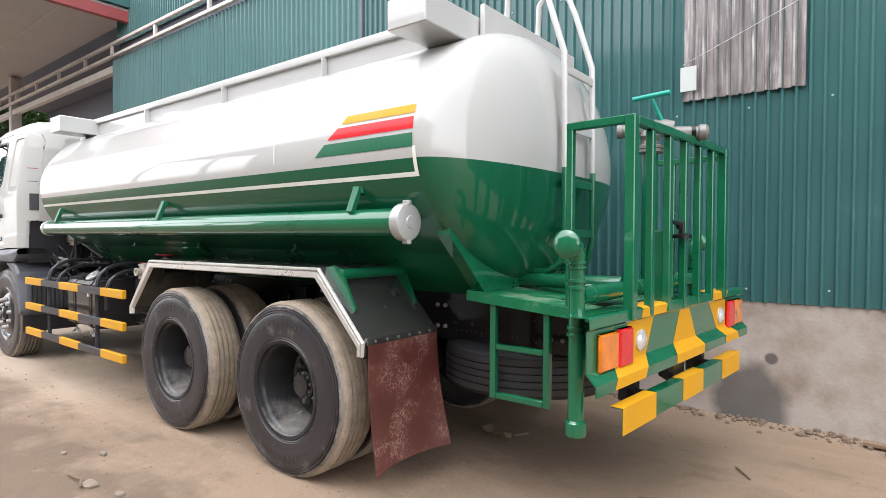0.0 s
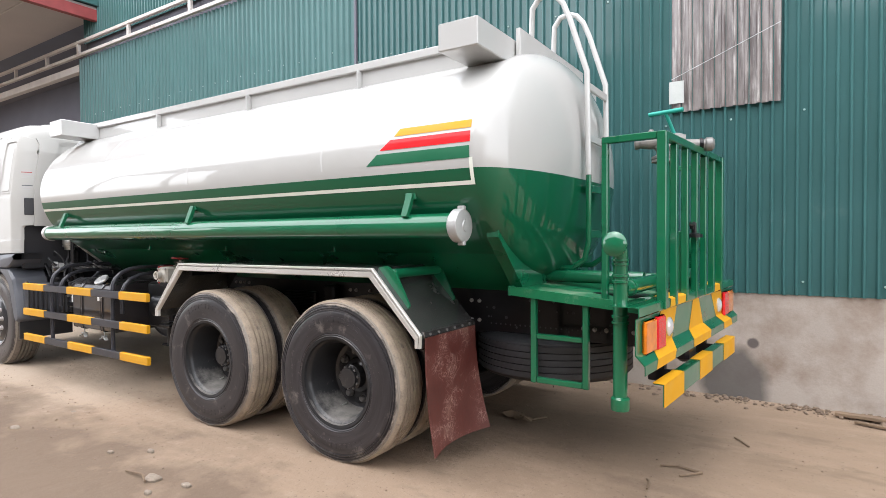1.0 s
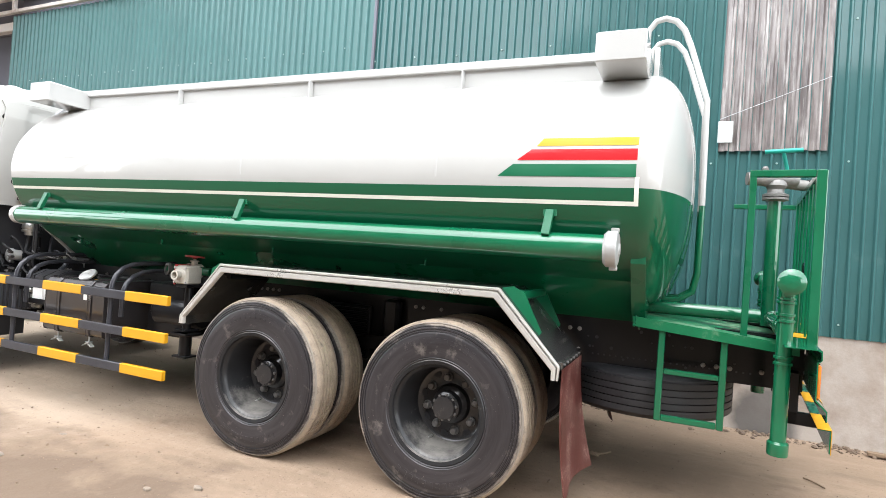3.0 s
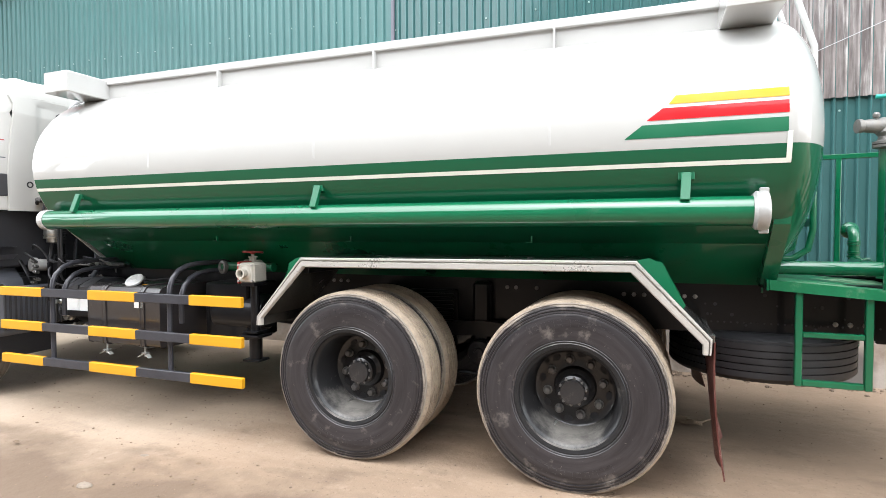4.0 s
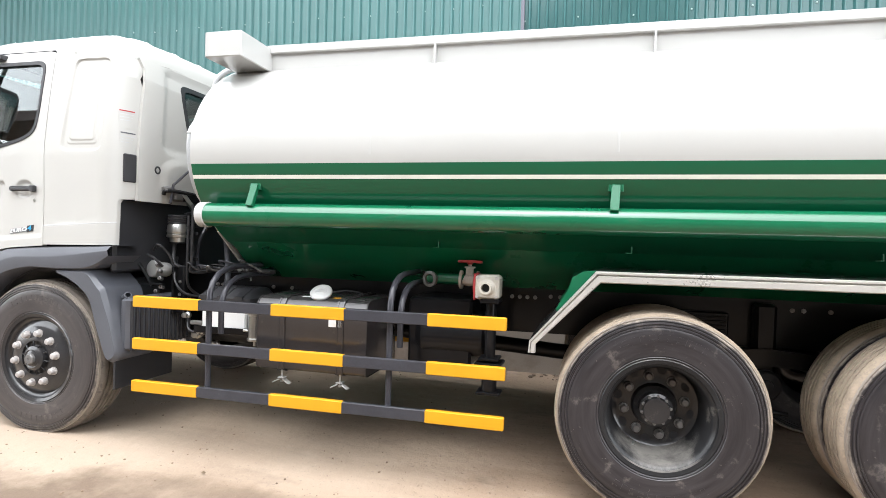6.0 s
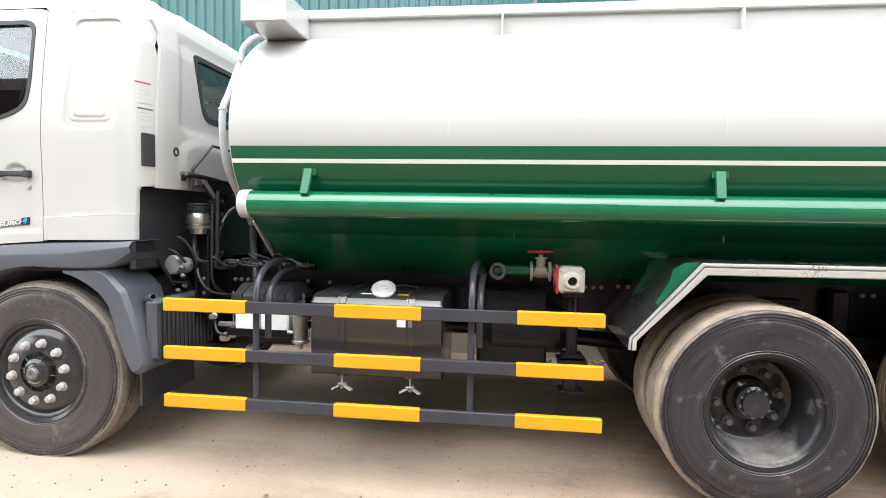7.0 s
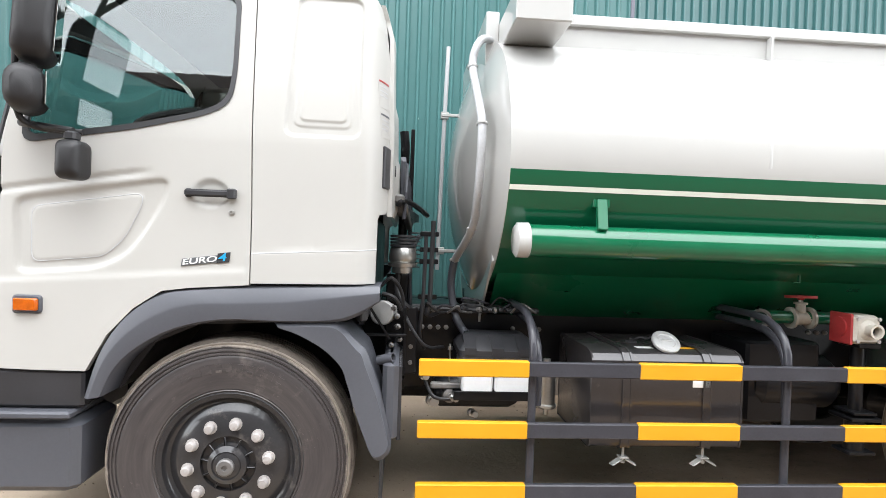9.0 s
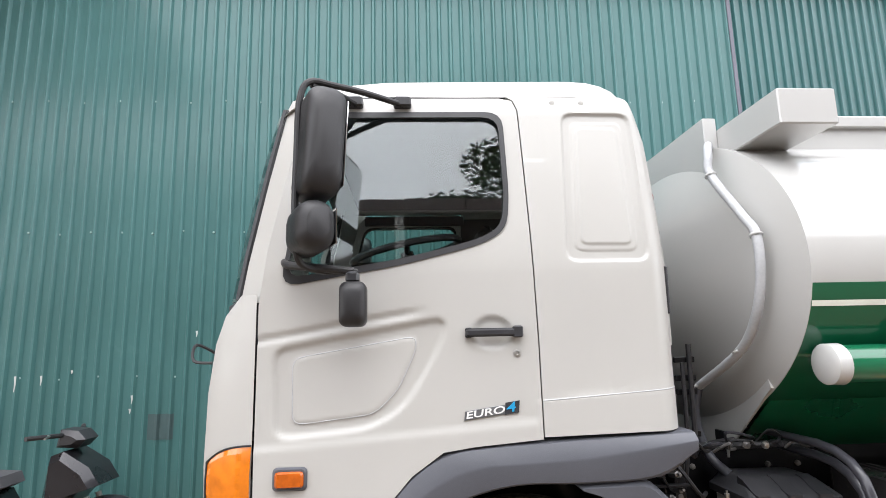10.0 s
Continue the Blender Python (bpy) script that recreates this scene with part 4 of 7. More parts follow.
def build_wheel(x, y, rear, far):
    """A wheel whose outer side looks to -y, or to +y on the far side. y is the middle of the (outer) tyre."""
    name = "rear_wheel" if rear else "front_wheel"
    lab = "twin black tyres with dusty tread on a deep black steel rim" if rear else "black tyre on a black steel rim with ten pale wheel nuts"
    z = 0.516
    c = (x, y, z)
    wheel = holder(name, c, lab, "", parent=truck)
    if "category" in wheel:
        del wheel["category"]

    def q(nm, s, m, lb=""):
        if far:
            s.v = [(a, 2 * y - b, d) for a, b, d in s.v]
        return obj(nm, s, m, wheel, lb, c)
    w = 0.265
    for k in range(2 if rear else 1):
        yy = y + 0.315 * k
        o = (x, yy, z)
        prof = tyre_profile(w)
        q("sidewall", Shape().lathe(o, (0, 1, 0), prof, 72), RUBBER if rear else RUBBER_FRONT, "dusty black tyre sidewall")
        q("sidewall", Shape().lathe(o, (0, 1, 0), [(r, -h) for r, h in prof], 72), RUBBER if rear else RUBBER_FRONT)
        tread = []
        hw = w / 2 - 0.022
        tread += [(0.505, -hw), (0.515, -hw + 0.012)]
        n = 5
        for i in range(n):
            a = -hw + 0.02 + (2 * hw - 0.04) * i / n
            b = -hw + 0.02 + (2 * hw - 0.04) * (i + 1) / n
            tread += [(0.521, a + 0.002), (0.521, b - 0.010), (0.505, b - 0.009), (0.505, b)]
        tread = tread[:-2] + [(0.515, hw - 0.012), (0.505, hw)]
        q("tread", Shape().lathe(o, (0, 1, 0), tread, 72), TREAD if rear else TREAD_FRONT, "dusty worn grooved tread")
    h = w / 2
    if rear:
        rim = [(0.292, -h + 0.022), (0.298, -h + 0.006), (0.292, -h), (0.272, -h + 0.004), (0.268, -h + 0.02), (0.255, -h + 0.03), (0.245, -h + 0.05), (0.232, 0.09), (0.222, 0.115)]
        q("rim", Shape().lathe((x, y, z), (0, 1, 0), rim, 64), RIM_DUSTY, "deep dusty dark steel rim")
        disc = [(0.223, 0.114), (0.20, 0.128), (0.185, 0.13), (0.12, 0.12), (0.11, 0.09), (0.085, 0.075), (0.085, 0.02), (0.07, 0.012), (0.065, -0.01), (0.03, -0.014), (0.0, -0.014)]
        q("hub", Shape().lathe((x, y, z), (0, 1, 0), disc, 48), RIM, "black hub")
        q("inner_rim", Shape().lathe((x, y + 0.315, z), (0, 1, 0), [(0.292, -h + 0.02), (0.292, -h), (0.26, -h + 0.02), (0.24, 0.05), (0.292, h)], 48), RIM)
        ny, nr, cnt = 0.118, 0.158, 8
        for i in range(8):
            a = 2 * math.pi * (i + 0.75) / 8
            e = [(x + 0.19 * math.cos(a + 0.13 * math.cos(b)) + 0.02 * math.sin(b) * math.cos(a), y + 0.1265, z + 0.19 * math.sin(a + 0.13 * math.cos(b)) + 0.02 * math.sin(b) * math.sin(a)) for b in [2 * math.pi * k / 16 for k in range(16)]]
            q("hand_hole", Shape().grid([[(u, v + 0.004, w2) for u, v, w2 in e], [(u, v - 0.0015, w2) for u, v, w2 in e]], closed=True, cap=True), INK)
        caps = Shape()
        for i in range(10):
            a = 2 * math.pi * i / 10 + 0.2
            caps.lathe((x + 0.072 * math.cos(a), y + 0.015, z + 0.072 * math.sin(a)), (0, -1, 0), [(0.009, 0), (0.009, 0.012), (0, 0.014)], 6)
        tagged(q("hub_bolts", caps, NUT), kind="stuff")
    else:
        rim = [(0.292, -h + 0.022), (0.30, -h + 0.006), (0.294, -h - 0.002), (0.274, -h + 0.004), (0.27, -h + 0.02), (0.262, -h + 0.03), (0.25, -h + 0.035), (0.225, -h + 0.02), (0.20, -h + 0.004), (0.115, -h - 0.004), (0.11, -h + 0.01)]
        q("rim", Shape().lathe((x, y, z), (0, 1, 0), rim, 64), RIM, "glossy black steel rim")
        disc = [(0.112, -h + 0.012), (0.085, -h + 0.012), (0.08, -h - 0.02), (0.06, -h - 0.032), (0.055, -h - 0.028), (0.04, -h - 0.035), (0, -h - 0.037)]
        q("hub", Shape().lathe((x, y, z), (0, 1, 0), disc, 48), RIM, "black hub cap")
        for i in range(10):
            a = 2 * math.pi * (i + 0.75) / 10
            q("hub_fin", Shape().bar((x + 0.058 * math.cos(a), y - h - 0.014, z + 0.058 * math.sin(a)), (x + 0.112 * math.cos(a), y - h - 0.002, z + 0.112 * math.sin(a)), 0.007, 0.016, (0, -1, 0.01)), RIM)
        q("axle_nut", Shape().lathe((x, y - h - 0.037, z), (0, -1, 0), [(0.036, -0.004), (0.036, 0.014), (0.030, 0.02), (0.012, 0.02), (0.010, 0.014), (0, 0.014)], 12), NUT)
        ny, nr, cnt = -h, 0.167, 10
    for i in range(cnt):
        a = 2 * math.pi * (i + 0.25) / cnt
        p = (x + nr * math.cos(a), y + ny, z + nr * math.sin(a))
        nut = Shape().lathe(p, (0, -1, 0), [(0.027, -0.004), (0.027, 0.004), (0.021, 0.005), (0.021, 0.026), (0.016, 0.033), (0, 0.035)], 12)
        q("wheel_nut", nut, NUT if rear else BOLT)
    if rear:
        v = Shape().tube([(x - 0.10, y + 0.09, z - 0.20), (x - 0.13, y - 0.02, z - 0.24)], 0.006, 8)
        q("valve_stem", v, STEEL)
    # raised marks on the sidewall where the maker's name stands
    t = Shape()
    for base_a in (60, 240):
        for i in range(11):
            a = radians(base_a + 6.2 * i)
            for dr in ((0.385, 0.42),) if i % 3 else ((0.385, 0.395), (0.41, 0.42)):
                pts = []
                for r, da in ((dr[0], -0.032), (dr[0], 0.032), (dr[1], 0.032), (dr[1], -0.032)):
                    pts.append((x + r * math.cos(a + da), y - w / 2 - 0.0072, z + r * math.sin(a + da)))
                t.put(pts + [(a1, b1 + 0.006, c1) for a1, b1, c1 in pts], [(0, 1, 2, 3), (0, 1, 5, 4), (1, 2, 6, 5), (2, 3, 7, 6), (3, 0, 4, 7)])
    tagged(q("raised_lettering", t, RUBBER if rear else RUBBER_FRONT), kind="stuff")


for wx in (-2.79, -4.11):
    build_wheel(wx, 2.115, True, False)
    build_wheel(wx, 2 * YC - 2.115, True, True)
build_wheel(-8.03, 2.125, False, False)
build_wheel(-8.03, 2 * YC - 2.125, False, True)


# chassis
def build_chassis():
    rail = [(2.71, 0.79), (2.79, 0.79), (2.79, 0.80), (2.72, 0.802), (2.72, 1.078), (2.79, 1.08), (2.79, 1.09), (2.71, 1.09)]
    rails = []
    for far in (0, 1):
        s = Shape().grid([[(x, 2 * YC - y if far else y, z) for y, z in rail] for x in (-9.0, -0.92)], closed=True, cap=True)
        rails.append(s)
    ch = tp("chassis", rails[0], BLACK, label="black steel ladder chassis")
    tp("frame_rail", rails[1], BLACK, ch)
    for x in (-8.6, -7.0, -5.6, -4.8, -3.45, -2.1, -1.2):
        tp("cross_member", Shape().box(x, x + 0.10, 2.79, 3.47, 0.83, 1.05, 0.01), BLACK, ch)
    for y in (2.70, 3.46):
        tp("subframe_beam", Shape().box(-6.9, -1.78, y, y + 0.1, 1.092, 1.16, 0.006), BLACK, ch)
    # bolts and punched holes along the frame rail
    rnd = random.Random(4)
    bolts = []
    for x, z in [(-4.95 + 0.05 * i, 1.02) for i in range(4)] + [(-4.7 + 0.06 * i, 1.03) for i in range(4)] + [(-2.2, 1.0), (-2.14, 1.0), (-2.2, 0.87), (-2.14, 0.87), (-2.55, 1.0), (-2.49, 1.0), (-2.43, 1.0)] + \
            [(-1.42 + 0.07 * i, 0.87) for i in range(3)] + [(-1.12 + 0.07 * i, 0.87) for i in range(2)] + [(-7.21 + 0.045 * i, 1.0) for i in range(4)] + [(-6.7, 1.0), (-6.55, 1.0), (-3.3, 1.02), (-3.24, 1.02), (-3.1, 1.02)]:
        bolts.append(Shape().lathe((x, 2.71, z), (0, -1, 0), [(0.014, 0), (0.014, 0.006), (0.010, 0.007), (0.010, 0.016), (0.0, 0.018)], 8))
    for b in bolts:
        tp("bolt", b, CHASSIS_BOLT, ch)
    holes = Shape()
    for i in range(46):
        x, z = -2.6 + 1.6 * rnd.random(), rnd.choice((0.84, 0.90, 0.96, 1.02))
        if i < 26:
            x, z = -2.05 + 0.035 * i, 0.855
        r = 0.006 if i < 26 else rnd.choice((0.006, 0.008, 0.011))
        holes.lathe((x, 2.709, z), (0, -1, 0), [(r, 0), (r * 0.9, 0.0012), (0.0, 0.001)], 10)
    tagged(tp("punched_holes", holes, INK, ch), kind="stuff")
    # axles
    for x in (-2.79, -4.11):
        tp("axle", Shape().tube([(x, 2.28, 0.53), (x, 2.7, 0.53), (x, 2.9, 0.53), (x, 3.0, 0.53), (x, 3.26, 0.53), (x, 3.36, 0.53), (x, 3.56, 0.53), (x, 3.98, 0.53)],
                                  [0.10, 0.09, 0.10, 0.20, 0.20, 0.10, 0.09, 0.10], 20), BLACK, ch)
    tp("axle", Shape().tube([(-8.03, 2.25, 0.5), (-8.03, 4.0, 0.5)], 0.06, 12), BLACK, ch)
    for y in (2.6, 3.6):
        tp("leaf_spring", Shape().prism([(-4.3, 0.72), (-3.45, 0.80), (-2.6, 0.72), (-2.6, 0.66), (-3.45, 0.70), (-4.3, 0.66)], y, y + 0.08), BLACK, ch)
        tp("spring_hanger", Shape().box(-3.52, -3.40, y + 0.02, y + 0.11, 0.50, 1.06, 0.02).lathe((-3.46, y - 0.02, 0.59), (0, 1, 0), [(0, -0.03), (0.03, -0.028), (0.035, -0.012), (0.075, -0.008), (0.088, 0.01), (0.088, 0.05)], 24).tube([(-3.62, y, 0.45), (-3.34, y, 0.43)], 0.014, 8), BLACK, ch)
        tp("leaf_spring", Shape().prism([(-8.75, 0.70), (-8.03, 0.60), (-7.3, 0.72), (-7.3, 0.66), (-8.03, 0.54), (-8.75, 0.64)], y + 0.05, y + 0.13), BLACK, ch)
    tp("drive_shaft", Shape().tube([(-7.0, YC, 0.75), (-4.3, YC, 0.58)], 0.055, 14), BLACK, ch)
    tp("gearbox", Shape().box(-8.1, -6.9, 2.86, 3.4, 0.55, 1.1, 0.08), BLACK, ch)
    tp("engine", Shape().box(-8.9, -8.05, 2.82, 3.44, 0.55, 1.25, 0.08), BLACK, ch)
    for x in (-3.95, -3.0):
        tp("brake_chamber", Shape().lathe((x, 2.75, 0.72), (1, 0, 0.2), [(0, -0.09), (0.08, -0.08), (0.085, 0.0), (0.08, 0.08), (0, 0.09)], 18), BLACK, ch)
    tp("ribbed_cover", Shape().box(-4.0, -3.65, 2.665, 2.705, 0.60, 0.99, 0.008), BLACK, ch)
    for i in range(14):
        tp("cover_rib", Shape().box(-3.985, -3.665, 2.645, 2.666, 0.62 + 0.026 * i, 0.631 + 0.026 * i, 0.003), BLACK, ch)
    # spare wheel hung flat under the frame's rear
    sp = holder("spare_wheel", (-1.75, 3.06, 0.665), "black spare tyre hung flat under the frame", "", parent=truck)
    if "category" in sp:
        del sp["category"]
    prof = [(0.29, -0.12), (0.33, -0.135), (0.43, -0.137), (0.49, -0.125), (0.51, -0.11)]
    tr = []
    for i in range(5):
        a, b = -0.10 + 0.04 * i, -0.06 + 0.04 * i
        tr += [(0.522, a + 0.003), (0.522, b - 0.004), (0.51, b - 0.003), (0.51, b)]
    obj("tyre", Shape().lathe((-1.75, 3.06, 0.665), (0, 0, 1), prof + tr + [(r, -h) for r, h in reversed(prof)], 64), BLACK_RUBBER, sp, "black ribbed tyre", (-1.75, 3.06, 0.665))
    obj("rim", Shape().lathe((-1.75, 3.06, 0.665), (0, 0, 1), [(0.29, -0.12), (0.26, -0.08), (0.22, 0.0), (0.1, 0.02), (0, 0.02)], 40), RIM, sp, "", (-1.75, 3.06, 0.665))
    tp("spare_carrier", Shape().tube([(-1.75, 3.06, 0.665), (-1.75, 3.06, 0.95)], 0.02, 8).box(-1.8, -1.7, 2.79, 3.47, 0.85, 0.9, 0.005), BLACK, ch)


build_chassis()


def build_fender(far):
    line = [(-4.775, 0.80), (-4.77, 0.86), (-4.44, 1.24), (-2.46, 1.25), (-2.11, 0.875), (-2.115, 0.80)]

    def q(nm, s, m, p=None, lb=""):
        if far:
            s.v = [(a, 2 * YC - b, d) for a, b, d in s.v]
        return tp(nm, s, m, p, lb)
    inner = [(x + dx, z - 0.012) for (x, z), dx in zip(line, (0.01, 0.01, 0.006, -0.006, -0.01, -0.01))]
    s = Shape().grid([[(x, 1.985, z) for x, z in line], [(x, 2.58, z) for x, z in line]]).grid([[(x, 1.985, z) for x, z in inner], [(x, 2.58, z) for x, z in inner]])
    f = q("fender", s, DARK_STEEL, None, "folded stainless sheet fender over the rear wheels")
    edge = Shape()
    low = [(-4.735, 0.80), (-4.735, 0.845), (-4.415, 1.178), (-2.49, 1.188), (-2.155, 0.845), (-2.155, 0.80)]
    def between(k):
        return [(x + (u - x) * k, z + (w - z) * k) for (x, z), (u, w) in zip(line, low)]
    edge.grid([[(x, y, z) for x, z in between(k)] for k, y in ((0.0, 2.0), (0.03, 1.974), (0.10, 1.968), (0.24, 1.968), (0.27, 1.973), (0.28, 1.996), (0.37, 1.996), (0.38, 1.972), (0.42, 1.966), (0.88, 1.966), (0.97, 1.974), (1.0, 1.995))])
    q("edge_trim", edge, BRUSHED, f, "brushed stainless fender edge")
    # green stiffeners standing on both slopes, and a green rod across
    rear = [(-2.46, 1.25), (-2.40, 1.262), (-2.33, 1.225), (-2.305, 1.17), (-2.23, 1.03), (-2.24, 1.012)]
    front = [(-4.44, 1.24), (-4.50, 1.235), (-4.56, 1.20), (-4.575, 1.14), (-4.64, 1.03), (-4.63, 1.015)]
    q("stiffener", Shape().prism(rear, 2.03, 2.045), GREEN, f)
    q("stiffener", Shape().prism(front, 2.03, 2.045), GREEN, f)
    q("stiffener", Shape().prism(rear, 2.53, 2.545), GREEN, f)
    q("stiffener", Shape().prism(front, 2.53, 2.545), GREEN, f)
    q("cross_rod", Shape().tube([(-2.36, 2.046, 1.215), (-2.36, 2.529, 1.215)], 0.03, 14), GREEN, f)
    q("fender_arm", Shape().box(-4.50, -4.46, 2.1, 2.7, 1.13, 1.17, 0.004), BLACK, f)
    q("fender_arm", Shape().box(-2.45, -2.41, 2.1, 2.7, 1.13, 1.17, 0.004), BLACK, f)
    # mudflap hung from a bolted strip
    strip = Shape().box(-2.125, -2.10, 1.995, 2.575, 0.855, 0.895, 0.003)
    fl = Shape()
    cols = []
    for i in range(9):
        y = 2.0 + 0.565 * i / 8
        edge_bend = 0.05 * ((abs(i - 3.4) / 4) ** 2)
        cols.append([(-2.095 + 0.035 * (j / 6) ** 2 + edge_bend * (j / 6) ** 2 - 0.02 * (i == 0) * j / 6, y + 0.015 * j / 6, 0.86 - (0.655 + 0.03 * (i == 0)) * j / 6) for j in range(7)])
    fl.grid(cols).grid([[(x - 0.008, y, z) for x, y, z in c] for c in cols])
    fl.grid([cols[0], [(x - 0.008, y, z) for x, y, z in cols[0]]]).grid([cols[-1], [(x - 0.008, y, z) for x, y, z in cols[-1]]])
    flap = q("mudflap", fl, FLAP, None, "brown rubber mudflap smeared with dried mud")
    q("clamp_strip", strip, DARK_STEEL, flap)
    for i in range(6):
        q("clamp_bolt", Shape().lathe((-2.10, 2.05 + i * 0.09, 0.875), (1, 0, 0), [(0.008, 0), (0.008, 0.006), (0, 0.007)], 8), NUT, flap)


build_fender(False)
build_fender(True)


def build_side_guard(far):
    def q(nm, s, m, p=None, lb=""):
        if far:
            s.v = [(a, 2 * YC - b, d) for a, b, d in s.v]
        return tp(nm, s, m, p, lb)
    g = None
    for z0 in (0.906, 0.641, 0.374):
        r = q("side_guard", Shape().box(-7.24, -4.895, 1.965, 1.995, z0, z0 + 0.064, 0.004), GREY_TUBE, None, "three dark grey guard rails with yellow bands") if g is None else \
            q("guard_rail", Shape().box(-7.24, -4.895, 1.965, 1.995, z0, z0 + 0.064, 0.004), GREY_TUBE, g)
        g = g or r
        for x0, x1 in ((-7.245, -6.77), (-6.28, -5.815), (-5.325, -4.89)):
            q("yellow_band", Shape().box(x0, x1, 1.962, 1.998, z0 - 0.003, z0 + 0.067, 0.004), YELLOW, g)
    for x in (-6.74, -5.56):
        for k, (zt, yt) in enumerate(((1.165, 2.03), (1.105, 2.095))):
            u = x + 0.04 * k
            pts = [(u, 2.72, zt), (u, yt + 0.26, zt), (u, yt + 0.16, zt - 0.012), (u, yt + 0.085, zt - 0.042), (u, yt + 0.03, zt - 0.092), (u, yt + 0.005, zt - 0.15), (u, yt, zt - 0.2), (u, yt, 0.39 if k == 0 else 0.75)]
            q("guard_post", Shape().tube(pts, 0.018, 14), GREY_TUBE, g)


build_side_guard(False)
build_side_guard(True)


def build_side_gear():
    # fuel tank
    def section(g):
        return [(2.62 + g, 1.0 + g), (2.17, 1.0 + g), (2.125 - g * 0.5, 0.986 + g), (2.10 - g, 0.958 + g * 0.3), (2.10 - g, 0.585), (2.107 - g, 0.563 - g), (2.13, 0.552 - g), (2.62 + g, 0.552 - g)]
    s = Shape().grid([[(x, y, z) for y, z in section(g)] for x, g in ((-6.452, -0.012), (-6.448, 0.0), (-5.729, 0.0), (-5.725, -0.012))], closed=True, cap=True)
    ft = tp("fuel_tank", s, FUEL_TANK, label="black fuel tank strapped to the frame", smooth=20)
    for x in (-6.452, -5.735):
        tp("end_seam", Shape().grid([[(a, y, z) for y, z in section(g)] for a, g in ((x, 0.0), (x + 0.001, 0.003), (x + 0.009, 0.003), (x + 0.010, 0.0))], closed=True), FUEL_TANK, ft)
    for x in (-6.304, -5.92):
        tp("strap", Shape().grid([[(x + a, y, z) for y, z in section(g)] for a, g in ((0, 0.001), (0, 0.008), (0.009, 0.008), (0.011, 0.005), (0.035, 0.005), (0.037, 0.008), (0.046, 0.008), (0.046, 0.001))], closed=True), FUEL_TANK, ft, smooth=15)
        c = x + 0.023
        t = Shape().tube([(c, 2.12, 0.58), (c, 2.12, 0.49)], 0.006, 8).box(c - 0.022, c + 0.022, 2.10, 2.14, 0.503, 0.511, 0.002).bar((c - 0.008, 2.12, 0.500), (c - 0.058, 2.11, 0.474), 0.034, 0.007).bar((c + 0.008, 2.12, 0.500), (c + 0.058, 2.11, 0.474), 0.034, 0.007)
        t.lathe((c, 2.12, 0.486), (0, 0, 1), [(0, -0.006), (0.011, -0.006), (0.011, 0.006), (0, 0.006)], 6)
        tp("strap_bolt", t, SILVER, ft, "pale strap bolt with wing plate")
    a = Vector((0.06, -0.6, 0.8)).normalized()
    tp("filler_neck", Shape().lathe((-6.066, 2.20, 1.012), a, [(0.05, -0.03), (0.05, 0.014), (0.045, 0.018)], 28), BLACK, ft)
    cap = tp("filler_cap", Shape().lathe((-6.066, 2.20, 1.012), a, [(0.05, 0.014), (0.064, 0.016), (0.068, 0.021), (0.068, 0.032), (0.063, 0.037), (0.044, 0.039), (0.040, 0.036), (0.012, 0.037), (0.0, 0.040)], 36), SILVER, ft, "silver filler cap")
    tp("cap_grip", Shape().bar(Vector((-6.092, 2.20, 1.012)) + a * 0.04, Vector((-6.040, 2.20, 1.012)) + a * 0.04, 0.010, 0.008, a), SILVER, cap)
    tp("sender_cable", Shape().tube(smooth_line([(-6.16, 2.36, 1.004), (-6.13, 2.33, 1.03), (-6.08, 2.36, 1.02), (-6.0, 2.42, 1.03), (-5.92, 2.5, 1.01)], 5), 0.005, 6).lathe((-6.16, 2.36, 1.0), (0, 0, 1), [(0.028, 0), (0.028, 0.006), (0.012, 0.008), (0.01, 0.02), (0, 0.02)], 14), BLACK_RUBBER, ft)
    tp("notice_label", Shape().box(-5.97, -5.88, 2.095, 2.0985, 0.84, 0.905, 0.001), LABEL, ft)
    tp("top_label", Shape().box(-6.20, -6.12, 2.19, 2.23, 1.0005, 1.0025, 0.0005), LABEL, ft)
    tp("top_label", Shape().box(-5.99, -5.90, 2.19, 2.23, 1.0005, 1.0025, 0.0005), YELLOW, ft)
    # battery box with pale lower case
    bx = tp("battery_box", Shape().box(-7.02, -6.865, 2.33, 2.62, 0.735, 0.915, 0.01), LABEL, label="two pale batteries under a black moulded lid")
    tp("battery", Shape().box(-6.855, -6.68, 2.33, 2.62, 0.735, 0.915, 0.01), LABEL, bx)
    def outline(x0, x1, y0, y1, z):
        return [(x, y, z) for x, y in soften([(x0, y0), (x1, y0), (x1, y1), (x0, y1)], 0.03, 3)]
    lid = Shape().grid([outline(-7.04, -6.635, 2.305, 2.65, 0.917), outline(-7.04, -6.635, 2.305, 2.65, 0.948), outline(-7.03, -6.645, 2.315, 2.64, 0.958), outline(-7.0, -6.675, 2.40, 2.62, 1.0), outline(-6.985, -6.69, 2.42, 2.60, 1.008)], closed=True, cap=True)
    tp("lid", lid, BLACK_PLASTIC, bx, "black moulded lid", 30)
    for x in (-6.985, -6.85, -6.72):
        tp("lid_rib", Shape().grid([[(a, y, z) for y, z in ((2.298, 0.93), (2.298, 0.962), (2.33, 0.970), (2.40, 1.005), (2.44, 1.014), (2.44, 0.95))] for a in (x - 0.028, x + 0.028)], closed=True, cap=True), BLACK_PLASTIC, bx)
    tp("tray", Shape().box(-7.06, -6.64, 2.31, 2.71, 0.705, 0.732, 0.004).box(-7.06, -6.64, 2.305, 2.315, 0.705, 0.75, 0.003), BLACK, bx)
